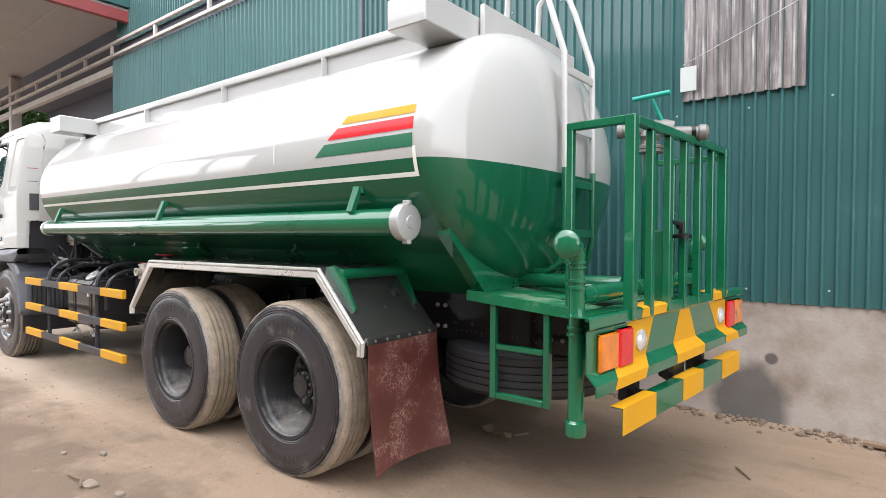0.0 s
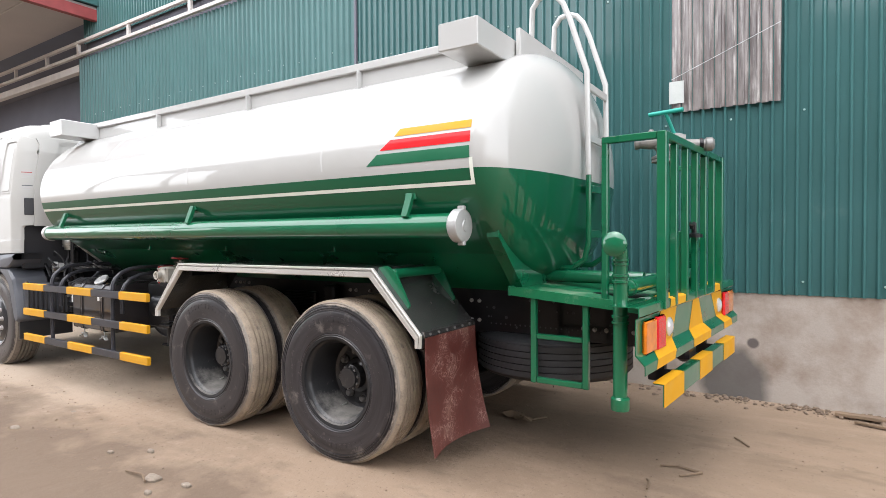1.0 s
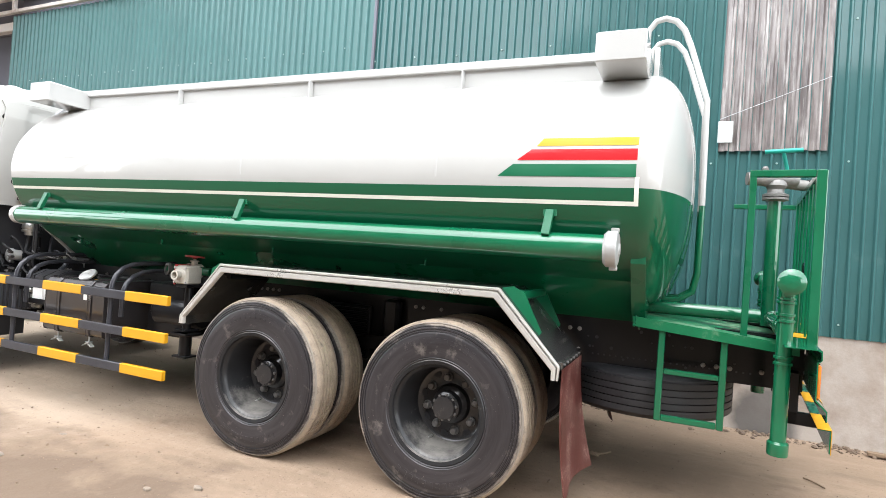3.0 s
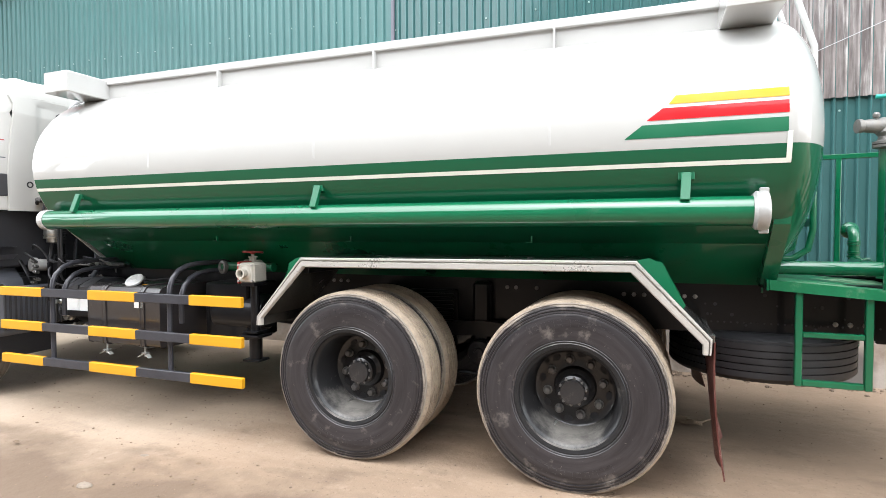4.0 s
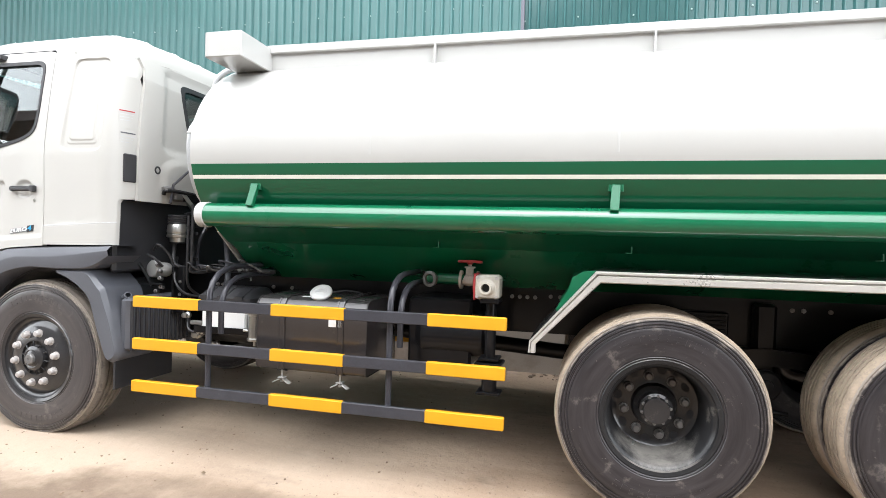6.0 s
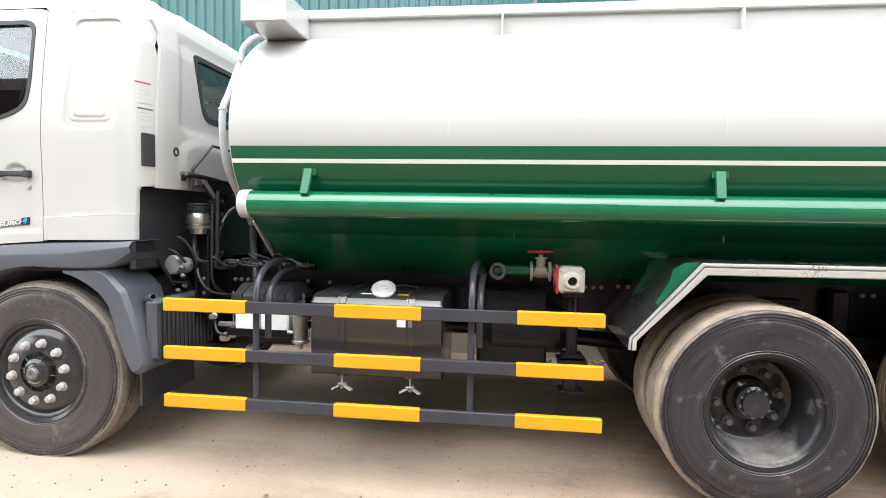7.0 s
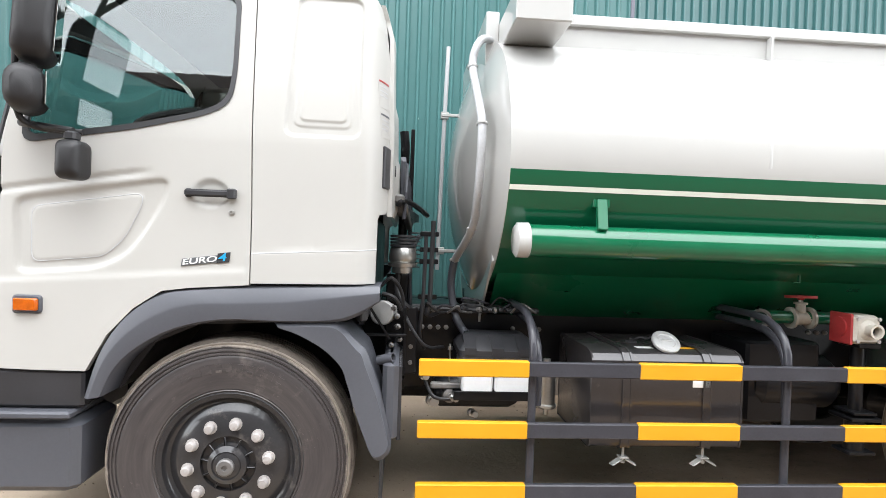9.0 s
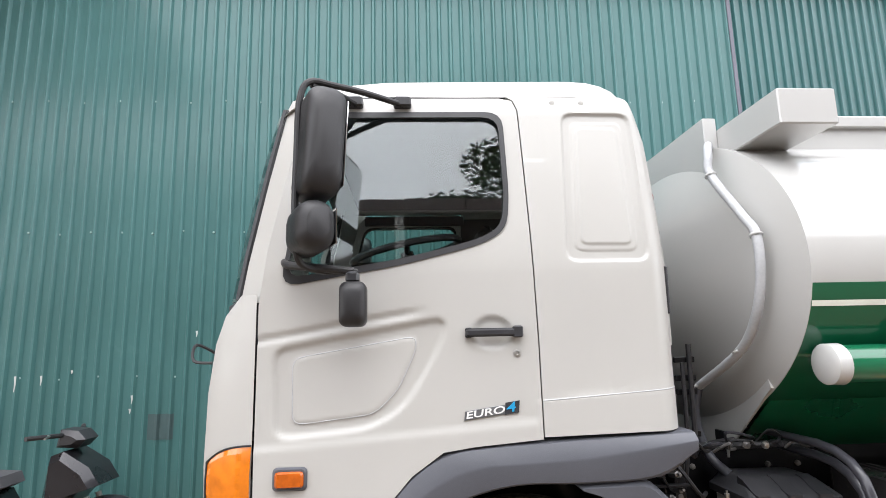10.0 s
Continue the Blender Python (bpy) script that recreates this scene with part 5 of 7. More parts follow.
    for x in (-7.075, -6.62):
        tp("hold_down_bolt", Shape().tube([(x, 2.42, 0.75), (x, 2.42, 0.96)], 0.005, 8).lathe((x, 2.42, 0.94), (0, 0, 1), [(0, -0.01), (0.012, -0.01), (0.012, 0.008), (0, 0.008)], 6), STEEL, bx)
    # air drier, filters, reservoirs
    dv = tp("drain_valve", Shape().box(-7.17, -7.0, 2.40, 2.44, 0.735, 0.765, 0.006).lathe((-7.07, 2.40, 0.70), (0.1, -1, 0), [(0.03, -0.05), (0.035, -0.04), (0.035, 0.0), (0.016, 0.004), (0.016, 0.02), (0, 0.022)], 16), CHASSIS_BOLT, label="dusty brown drain valve under the batteries")
    tp("valve_pipe", Shape().tube(smooth_line([(-7.20, 2.42, 0.78), (-7.15, 2.38, 0.70), (-7.03, 2.39, 0.69), (-6.90, 2.42, 0.71), (-6.80, 2.45, 0.70)], 5), 0.009, 8), BLACK_RUBBER, dv)
    tp("filter_canister", Shape().lathe((-6.60, 2.32, 0.675), (0, 0, 1), [(0, -0.035), (0.012, -0.035), (0.012, 0.0), (0.046, 0.0), (0.052, 0.006), (0.052, 0.016), (0.044, 0.022), (0.044, 0.165), (0.05, 0.17), (0.05, 0.185), (0.02, 0.195), (0.018, 0.24), (0.0, 0.24)], 28).tube([(-6.645, 2.31, 0.74), (-6.675, 2.30, 0.745)], 0.012, 8), STEEL, label="small grey filter canister")
    tp("air_reservoir", Shape().lathe((-7.14, 2.58, 0.69), (1, 0, 0), [(0, -0.01), (0.07, 0.0), (0.09, 0.03), (0.09, 0.40), (0.07, 0.44), (0, 0.45)], 28), BLACK, label="black air reservoir")
    tp("air_reservoir", Shape().lathe((-5.5, 2.45, 0.8), (1, 0, 0), [(0, -0.01), (0.11, 0.0), (0.14, 0.04), (0.14, 0.42), (0.11, 0.46), (0, 0.47)], 28), BLACK, label="black air reservoir")
    tp("tool_box", Shape().box(-5.55, -5.15, 2.35, 2.70, 0.60, 1.02, 0.015), BLACK, label="black steel box under the tank")
    tp("reservoir_plate", Shape().box(-5.30, -5.18, 2.345, 2.3485, 0.79, 0.85, 0.001), CREAM)
    # suction fitting: flange, valve, pump body
    v = tp("suction_pipe", Shape().tube([(-5.46, 2.46, 1.135), (-5.0, 2.46, 1.135)], 0.035, 16), GREEN, label="green suction pipe with valve and pump")
    tp("flange", Shape().lathe((-5.43, 2.44, 1.13), (-0.35, -1, 0.05), [(0.03, 0.0), (0.046, 0.0), (0.05, 0.012), (0.05, 0.03), (0.033, 0.032), (0.03, 0.02), (0.028, -0.02)], 28), NUT, v)
    tp("valve", Shape().lathe((-5.25, 2.46, 1.133), (1, 0, 0), [(0.03, 0), (0.058, 0.0), (0.058, 0.014), (0.034, 0.016), (0.04, 0.06), (0.034, 0.104), (0.058, 0.106), (0.058, 0.12), (0.03, 0.12)], 20).lathe((-5.19, 2.46, 1.16), (0, 0, 1), [(0.028, 0), (0.024, 0.045), (0.034, 0.047), (0.034, 0.056), (0.012, 0.058), (0.010, 0.09)], 14), CREAM, v, "cream cast valve")
    hd = Shape().lathe((-5.19, 2.46, 1.245), (0, 0.08, 1), [(0.062, -0.006), (0.076, -0.006), (0.078, 0.0), (0.076, 0.008), (0.062, 0.008), (0.060, 0.0), (0.062, -0.006)], 24).lathe((-5.19, 2.46, 1.24), (0, 0, 1), [(0.016, -0.01), (0.02, 0.0), (0.016, 0.014), (0, 0.016)], 12)
    for k in range(4):
        w = math.pi * k / 2 + 0.4
        hd.bar((-5.19, 2.46, 1.245), (-5.19 + 0.064 * math.cos(w), 2.46 + 0.064 * math.sin(w), 1.245), 0.012, 0.007)
    tp("valve_handle", hd, RED_PAINT, v, "red valve handwheel")
    tp("pump", Shape().box(-5.108, -4.966, 2.19, 2.34, 1.04, 1.183, 0.015), CREAM, v, "cream cast pump body with open outlet")
    tp("pump_outlet", Shape().lathe((-5.037, 2.19, 1.112), (0, -1, 0), [(0.05, 0.0), (0.04, 0.008), (0.031, 0.012), (0.031, 0.045), (0.036, 0.047), (0.036, 0.056), (0.025, 0.056), (0.023, -0.05)], 24), CREAM, v)
    tp("outlet_hole", Shape().lathe((-5.037, 2.178, 1.112), (0, -1, 0), [(0.0, 0.0), (0.0245, 0.0)], 20), INK, v)
    tp("pump_flange", Shape().box(-5.117, -5.104, 2.20, 2.345, 1.035, 1.19, 0.004), RED_PAINT, v, "red painted pump flange")
    tp("pump_side", Shape().lathe((-5.116, 2.275, 1.118), (-1, 0, 0), [(0.05, 0.0), (0.05, 0.01), (0.02, 0.012), (0, 0.012)], 24), RED_PAINT, v)
    for dx in (-0.055, 0.055):
        for dz in (-0.055, 0.055):
            tp("pump_bolt", Shape().lathe((-5.037 + dx, 2.19, 1.112 + dz), (0, -1, 0), [(0.009, 0), (0.009, 0.008), (0, 0.01)], 8), BOLT, v)
    st = Shape().box(-5.075, -4.965, 2.19, 2.34, 1.02, 1.045, 0.004).tube([(-5.02, 2.27, 1.02), (-5.02, 2.27, 0.70)], 0.032, 14).box(-5.10, -4.94, 2.19, 2.35, 0.655, 0.675, 0.004).box(-5.08, -4.96, 2.2, 2.34, 0.685, 0.70, 0.003)
    st.tube([(-5.02, 2.27, 0.66), (-5.02, 2.27, 0.50)], 0.045, 14).box(-5.09, -4.95, 2.21, 2.33, 0.485, 0.50, 0.003)
    tp("pump_stand", st, BLACK, v, "black steel pump stand")
    # behind the cab: intake, canister, hoses
    tp("intake_panel", Shape().box(-7.525, -7.478, 2.055, 4.2, 1.10, 1.60, 0.03), BLACK_PLASTIC, label="black plastic intake behind the cab")
    c = tp("air_drier", Shape().lathe((-7.33, 2.46, 1.31), (0, 0, 1), [(0, 0), (0.05, 0), (0.052, 0.03), (0.072, 0.034), (0.074, 0.05), (0.062, 0.055), (0.07, 0.065), (0.072, 0.075), (0.066, 0.12), (0.06, 0.13), (0, 0.132)], 28), STEEL, label="silver and black air drier")
    tp("bracket", Shape().box(-7.41, -7.30, 2.52, 2.55, 0.9, 1.30, 0.006), BLACK, c)
    for k in range(4):
        tp("drier_band", Shape().lathe((-7.33, 2.46, 1.448 + 0.016 * k), (0, 0, 1), [(0.055, -0.007), (0.066, -0.005), (0.066, 0.005), (0.055, 0.007)], 24), BLACK_PLASTIC, c)
    up = tp("upright", Shape().box(-7.31, -7.245, 2.43, 2.47, 0.80, 1.14, 0.006).box(-7.315, -7.30, 2.39, 2.47, 0.80, 1.14, 0.003), BLACK, label="black steel upright behind the cab")
    for z in (0.86, 0.94, 1.03):
        tp("bolt", Shape().lathe((-7.275, 2.43, z), (0, -1, 0), [(0.012, 0), (0.012, 0.008), (0, 0.01)], 6), NUT, up)
    for z in (1.18, 1.36, 1.42, 1.50):
        tp("pipe_bracket", Shape().box(-7.245, -7.15, 2.44, 2.455, z, z + 0.025, 0.003), BLACK, up)
    tp("pipe_run", Shape().tube(smooth_line([(-7.18, 2.43, 1.58), (-7.185, 2.43, 1.2), (-7.19, 2.45, 1.10), (-7.05, 2.60, 1.12), (-6.7, 2.66, 1.14)], 5), 0.012, 8).tube(smooth_line([(-7.215, 2.43, 1.5), (-7.22, 2.43, 1.2), (-7.23, 2.46, 1.0), (-7.2, 2.6, 0.9)], 5), 0.010, 8), BLACK_RUBBER, up)
    # exhaust stack and shield at the far side, tilt catch
    ex = tp("exhaust_pipe", Shape().tube([(-7.335, 3.36, 1.0), (-7.335, 3.36, 2.10), (-7.345, 3.36, 2.2)], 0.03, 18), BLACK, label="black upright exhaust pipe behind the cab")
    for k in range(14):
        tp("shield_bar", Shape().box(-7.295, -7.28, 3.28, 3.44, 1.28 + 0.065 * k, 1.30 + 0.065 * k, 0.003), BLACK, ex)
    tp("shield_post", Shape().box(-7.30, -7.275, 3.26, 3.28, 1.05, 2.20, 0.003).box(-7.30, -7.275, 3.44, 3.46, 1.05, 2.20, 0.003), BLACK, ex)
    ct = tp("tilt_catch", Shape().box(-7.38, -7.33, 2.34, 2.44, 1.655, 1.70, 0.010).box(-7.375, -7.32, 2.42, 2.54, 1.60, 1.68, 0.014), NUT, label="grey cast cab tilt catch")
    tp("catch_arm", Shape().bar((-7.33, 2.50, 1.66), (-7.30, 2.60, 1.54), 0.03, 0.03), STEEL, ct)
    tp("catch_shield", Shape().prism([(-7.36, 1.62), (-7.36, 1.98), (-7.33, 1.98), (-7.29, 1.80), (-7.285, 1.62)], 2.98, 3.24, 0.03), PLASTIC, ct)
    # fittings under the battery tray and on the frame
    for x, y, z, r in ((-7.15, 2.45, 0.66, 0.03), (-7.05, 2.36, 0.70, 0.018), (-6.60, 2.40, 0.70, 0.022), (-7.20, 2.40, 0.80, 0.022), (-6.95, 2.38, 0.62, 0.02)):
        tp("valve_fitting", Shape().lathe((x, y, z), (0.2, -1, 0.1), [(r * 0.7, -0.05), (r, -0.045), (r, -0.015), (r * 0.6, -0.01), (r * 0.6, 0.012), (r * 0.8, 0.014), (r * 0.8, 0.03), (0, 0.032)], 12), STEEL, label="small steel air line fitting")
    line = [(-7.34, 2.50, 1.65), (-7.33, 2.60, 1.65), (-7.315, 2.66, 1.615), (-7.30, 2.76, 1.605), (-7.285, 2.82, 1.63), (-7.26, 2.98, 1.63)]
    tp("bridge_plate", Shape().grid([[(x + d, yy, z + h) for x, yy, z in line] for d, h in ((0.02, 0), (0.02, -0.045), (-0.03, -0.045), (-0.03, 0))], closed=True), BLACK, c)
    tp("arch_tube", Shape().tube(smooth_line([(-7.28, 2.62, 1.10), (-7.29, 2.64, 1.30), (-7.27, 2.72, 1.44), (-7.24, 2.85, 1.50), (-7.22, 3.0, 1.50)], 5), 0.013, 8), GREY_TUBE, c)
    tp("catch_rod", Shape().tube([(-7.33, 2.38, 1.58), (-7.325, 2.4, 1.71), (-7.32, 2.62, 1.88), (-7.315, 3.0, 1.87), (-7.315, 3.0, 1.80)], 0.009, 8), GREY_TUBE, c)
    for k in range(9):
        tp("cooling_fin", Shape().lathe((-7.27, 2.50, 1.34 + 0.022 * k), (0, 0, 1), [(0.012, -0.004), (0.03, -0.002), (0.03, 0.002), (0.012, 0.004)], 14), BLACK_PLASTIC, c)
    tp("drier_hose", Shape().tube(smooth_line([(-7.35, 2.46, 1.31), (-7.35, 2.45, 1.22), (-7.31, 2.42, 1.15), (-7.25, 2.5, 1.12)], 5), 0.014, 8), BLACK_RUBBER, c)
    tp("brake_canister", Shape().lathe((-7.42, 2.34, 1.12), (-0.25, -1, 0.1), [(0, -0.12), (0.045, -0.115), (0.05, -0.10), (0.05, -0.03), (0.06, -0.025), (0.06, 0.012), (0.054, 0.018), (0.03, 0.022), (0, 0.024)], 24), SILVER, label="pale round canister behind the front wheel")
    for k, p in enumerate(([(-7.42, 2.28, 1.22), (-7.36, 2.27, 1.2), (-7.33, 2.32, 1.14)], [(-7.43, 2.35, 1.25), (-7.38, 2.33, 1.29), (-7.33, 2.38, 1.22), (-7.31, 2.42, 1.1)], [(-7.36, 2.5, 1.2), (-7.28, 2.38, 1.05), (-7.2, 2.4, 0.95), (-7.1, 2.55, 0.92)])):
        tp("hose", Shape().tube(smooth_line(p, 6), 0.009, 8), BLACK_RUBBER, label="thin black rubber hose")
    tp("exhaust_bracket", Shape().tube(smooth_line([(-7.36, 2.35, 1.64), (-7.34, 2.36, 1.67), (-7.28, 2.5, 1.66), (-7.2, 2.75, 1.62)], 5), 0.014, 8), BLACK, label="thin black bracket rod behind the cab")
    mb = tp("canister_bracket", Shape().bar((-7.52, 2.27, 1.22), (-7.38, 2.29, 1.0), 0.03, 0.012).bar((-7.50, 2.29, 1.02), (-7.30, 2.29, 1.02), 0.03, 0.012), BLACK, label="black steel bracket behind the front wheel")
    for x, z in ((-7.36, 1.15), (-7.345, 1.11), (-7.34, 1.06), (-7.33, 1.0), (-7.37, 0.97)):
        tp("fitting", Shape().lathe((x, 2.30, z), (0.3, -1, 0.2), [(0.008, -0.05), (0.014, -0.04), (0.014, 0), (0.007, 0.004), (0.007, 0.016), (0, 0.018)], 6), NUT, mb)
    # wiring and couplings lying on the frame behind the cab
    rng = random.Random(31)
    loom = tp("wiring_loom", Shape().tube(smooth_line([(-7.24, 2.52, 1.125), (-7.1, 2.50, 1.13), (-6.95, 2.54, 1.12), (-6.78, 2.50, 1.13), (-6.6, 2.56, 1.12)], 5), 0.016, 8), BLACK_RUBBER, label="black wiring loom with grey couplings on the frame")
    for k in range(9):
        x, y, z = -7.2 + 0.055 * k, 2.46 + rng.uniform(0, 0.1), 1.13 + rng.uniform(0, 0.02)
        tp("wire", Shape().tube(smooth_line([(x, y, z - 0.02), (x + rng.uniform(-0.03, 0.05), y - 0.05, z + rng.uniform(0.0, 0.05)), (x + rng.uniform(0.05, 0.12), y - 0.02, z + rng.uniform(-0.02, 0.02)), (x + rng.uniform(0.1, 0.18), y + 0.05, z - 0.02)], 5), rng.uniform(0.004, 0.007), 6), (BLACK_RUBBER, GREY_TUBE, NUT)[k % 3], loom)
    for k in range(7):
        x = -7.16 + 0.08 * k + rng.uniform(-0.02, 0.02)
        tp("coupling", Shape().lathe((x, 2.45 + rng.uniform(0, 0.06), 1.13), (rng.uniform(-1, 1), -1, rng.uniform(-0.3, 0.5)), [(0, -0.02), (0.012, -0.018), (0.012, 0.0), (0.017, 0.002), (0.017, 0.014), (0.009, 0.016), (0, 0.02)], 8), (NUT, STEEL, BLACK_PLASTIC)[k % 3], loom)
    tp("cut_tube", Shape().lathe((-7.38, 2.06, 0.955), (1, -0.6, 0.35), [(0.022, -0.05), (0.022, 0.03), (0.017, 0.03), (0.016, -0.04)], 14), PLASTIC, mb)


build_side_gear()


SWING = Matrix.Translation((-0.86, YC, 0)) @ Matrix.Rotation(radians(-5.2), 4, "Z") @ Matrix.Translation((0.86, -YC, 0))


def rp(name, shape, mat, parent=None, label="", smooth=35):
    """A part of the tail, which stands a little askew to the frame."""
    shape.v = [tuple(SWING @ Vector(p)) for p in shape.v]
    return tp(name, shape, mat, parent, label, smooth)


def build_rear():
    # platform
    def fall(x):
        """Height of the platform's top, which falls towards the rear."""
        return 1.130 - 0.081 * (x + 1.79)

    def sloped(x0, x1, y0, y1, up, down):
        return Shape().grid([[(x, y, fall(x) + h) for y, h in ((y0, down), (y1, down), (y1, up), (y0, up))] for x in (x0, x1)], closed=True, cap=True)
    pf = tp("platform", sloped(-1.78, -1.0, 2.47, 3.8, -0.006, -0.05), GREEN_WORN, label="worn green working platform")
    tp("platform_edge", sloped(-1.79, -0.985, 2.455, 2.469, 0.002, -0.052), GREEN_WORN, pf)
    tp("platform_edge", Shape().box(-1.806, -1.791, 2.455, 2.75, 1.074, 1.134, 0.003), GREEN, pf)
    st = tp("step_ladder", Shape().box(-1.664, -1.629, 2.472, 2.507, 0.562, 1.07, 0.004), GREEN, label="green welded step frame under the platform")
    tp("post", Shape().box(-1.347, -1.312, 2.472, 2.507, 0.562, 1.045, 0.004), GREEN, st)
    tp("rung", Shape().box(-1.628, -1.348, 2.475, 2.504, 0.825, 0.855, 0.004), GREEN, st)
    tp("rung", Shape().box(-1.628, -1.348, 2.475, 2.504, 0.563, 0.597, 0.004), GREEN, st)

    # spray pipes with round nozzles
    for px, yy, sg in ((-1.083, 2.285, -1), (-0.992, 3.93, 1)):
        v = Shape().tube([(px, yy, 0.56), (px, yy, 1.30), (px, yy, 1.35), (px, yy + sg * 0.02, 1.378), (px, yy + sg * 0.05, 1.393), (px, yy + sg * 0.09, 1.393)], 0.036, 20)
        sp = tp("spray_pipe", v, GREEN, label="green downpipe with round nozzle")
        for z in (0.60, 0.99, 1.02, 1.20, 1.23, 1.29, 1.31):
            tp("collar", Shape().lathe((px, yy, z), (0, 0, 1), [(0.036, -0.008), (0.043, -0.006), (0.043, 0.006), (0.036, 0.008)], 24), GREEN, sp)
        tp("foot", Shape().lathe((px, yy, 0.54), (0, 0, 1), [(0, 0), (0.045, 0), (0.048, 0.01), (0.048, 0.06), (0.038, 0.07)], 24), GREEN, sp)
        tp("nozzle", Shape().lathe((px, yy + sg * 0.07, 1.393), (0, sg, 0), [(0.036, 0.0), (0.058, 0.02), (0.062, 0.03), (0.062, 0.045), (0.05, 0.056), (0.025, 0.063), (0, 0.065)], 28), GREEN, sp)
    pl = tp("water_pipe", Shape().tube([(-1.78, 2.95, 1.17), (-1.12, 2.95, 1.17)], 0.042, 20), GREEN, label="green water pipes lying on the platform")
    tp("cross_pipe", Shape().tube([(-1.083, 2.30, 1.16), (-0.992, 3.92, 1.16)], 0.042, 20), GREEN, pl)
    tp("pipe", Shape().tube([(-1.72, 3.35, 1.15), (-1.1, 3.35, 1.15)], 0.03, 16), GREEN, pl)
    for y in (2.42, 2.95, 3.6):
        tp("pipe_clamp", Shape().lathe((-1.083 + 0.0562 * (y - 2.3), y, 1.16), (0.056, 1, 0), [(0.043, -0.01), (0.048, -0.008), (0.048, 0.008), (0.043, 0.01)], 20), GREEN, pl)
    # water cannon
    c = tp("cannon_post", Shape().tube([(-1.05, 3.17, 1.10), (-1.05, 3.17, 1.90)], 0.042, 20), GREEN, label="green post with silver water cannon")
    tp("flange", Shape().lathe((-1.05, 3.17, 1.90), (0, 0, 1), [(0.042, -0.01), (0.075, 0.0), (0.075, 0.015), (0.04, 0.018), (0.075, 0.02), (0.075, 0.035), (0.05, 0.045), (0.045, 0.07)], 28), DULL_CAST, c)
    gun = Shape().lathe((-1.05, 3.17, 1.965), (0, 0, 1), [(0.045, 0), (0.062, 0.025), (0.058, 0.05), (0.035, 0.08), (0.0, 0.085)], 24)
    gun.tube([(-1.20, 3.13, 2.03), (-1.13, 3.15, 2.03), (-1.05, 3.17, 2.035), (-0.97, 3.19, 2.035), (-0.93, 3.20, 2.03)], [0.034, 0.044, 0.05, 0.046, 0.038], 20)
    gun.tube([(-1.0, 3.24, 2.02), (-0.92, 3.27, 2.015), (-0.83, 3.30, 2.01)], [0.032, 0.034, 0.034], 20).lathe((-1.19, 3.13, 2.03), (-1, -0.2, 0), [(0.038, 0), (0.042, 0.01), (0.042, 0.03), (0.0, 0.035)], 20)
    tp("cannon", gun, DULL_CAST, c, "silver cast water cannon")
    tp("nozzle_cap", Shape().lathe((-0.83, 3.30, 2.01), (1, 0.25, 0), [(0.035, 0), (0.044, 0.01), (0.044, 0.04), (0.03, 0.055), (0, 0.06)], 20), DULL_CAST, c, "silver nozzle cap")
    tp("band", Shape().lathe((-0.85, 3.295, 2.011), (1, 0.25, 0), [(0.036, -0.012), (0.04, -0.01), (0.04, 0.01), (0.036, 0.012)], 20), BLACK, c)
    tp("lever", Shape().tube([(-0.985, 3.18, 2.06), (-1.03, 3.108, 2.20)], 0.012, 10).tube([(-1.13, 3.115, 2.198), (-0.925, 3.10, 2.207)], 0.014, 12), material("turquoise_paint", (0.01, 0.30, 0.24), 0.45), c, "turquoise T-handle")
    tp("knob", Shape().lathe((-1.12, 3.13, 2.075), (0, 0, 1), [(0.008, -0.03), (0.008, 0), (0.018, 0.005), (0.02, 0.02), (0.012, 0.033), (0, 0.035)], 16), DULL_CAST, c)
    # guard frame
    z0, z1 = 1.045, 1.985
    near, far_y = 2.49, 3.81
    g = rp("guard_frame", Shape().box(-0.895, -0.845, near, near + 0.05, z0, z1, 0.004), GREEN, label="green welded guard frame round the platform's rear")
    rp("post", Shape().box(-1.20, -1.165, near + 0.005, near + 0.04, z0, z1, 0.004), GREEN, g)
    rp("top_rail", Shape().box(-1.20, -0.896, near + 0.004, near + 0.041, z1 - 0.038, z1 + 0.001, 0.004), GREEN, g)
    rp("post", Shape().box(-0.895, -0.845, far_y, far_y + 0.05, z0, z1, 0.004), GREEN, g)
    rp("post", Shape().box(-1.20, -1.165, far_y + 0.005, far_y + 0.04, z0, 1.945, 0.004), GREEN, g)
    rp("top_rail", Shape().box(-1.30, -0.896, far_y + 0.004, far_y + 0.041, 1.91, 1.946, 0.004), GREEN, g)
    rp("top_rail", Shape().box(-0.893, -0.847, near + 0.051, far_y - 0.001, z1 - 0.042, z1 + 0.001, 0.004), GREEN, g)
    for i in range(5):
        y = near + (far_y - near) * (i + 1) / 6
        rp("bar", Shape().box(-0.89, -0.852, y, y + 0.038, z0, z1 - 0.042, 0.004), GREEN, g)
    rp("valve_plate", Shape().box(-0.95, -0.90, 2.97, 3.09, z0, 1.46, 0.004), GREEN, g)
    rp("valve_lever", Shape().tube([(-0.87, 3.10, 1.47), (-0.87, 3.10, 1.50), (-0.87, 3.0, 1.505)], 0.012, 8).lathe((-0.87, 3.15, 1.42), (0, 0, 1), [(0.0, 0), (0.05, 0.0), (0.05, 0.02), (0.015, 0.03), (0.015, 0.09), (0, 0.1)], 14), BLACK, g)
    rp("valve_rod", Shape().tube([(-0.93, 3.15, 1.1), (-0.93, 3.15, 1.40)], 0.02, 10), GREEN, g)
    # rear bumper panel
    y0, y1 = 2.12, 4.27
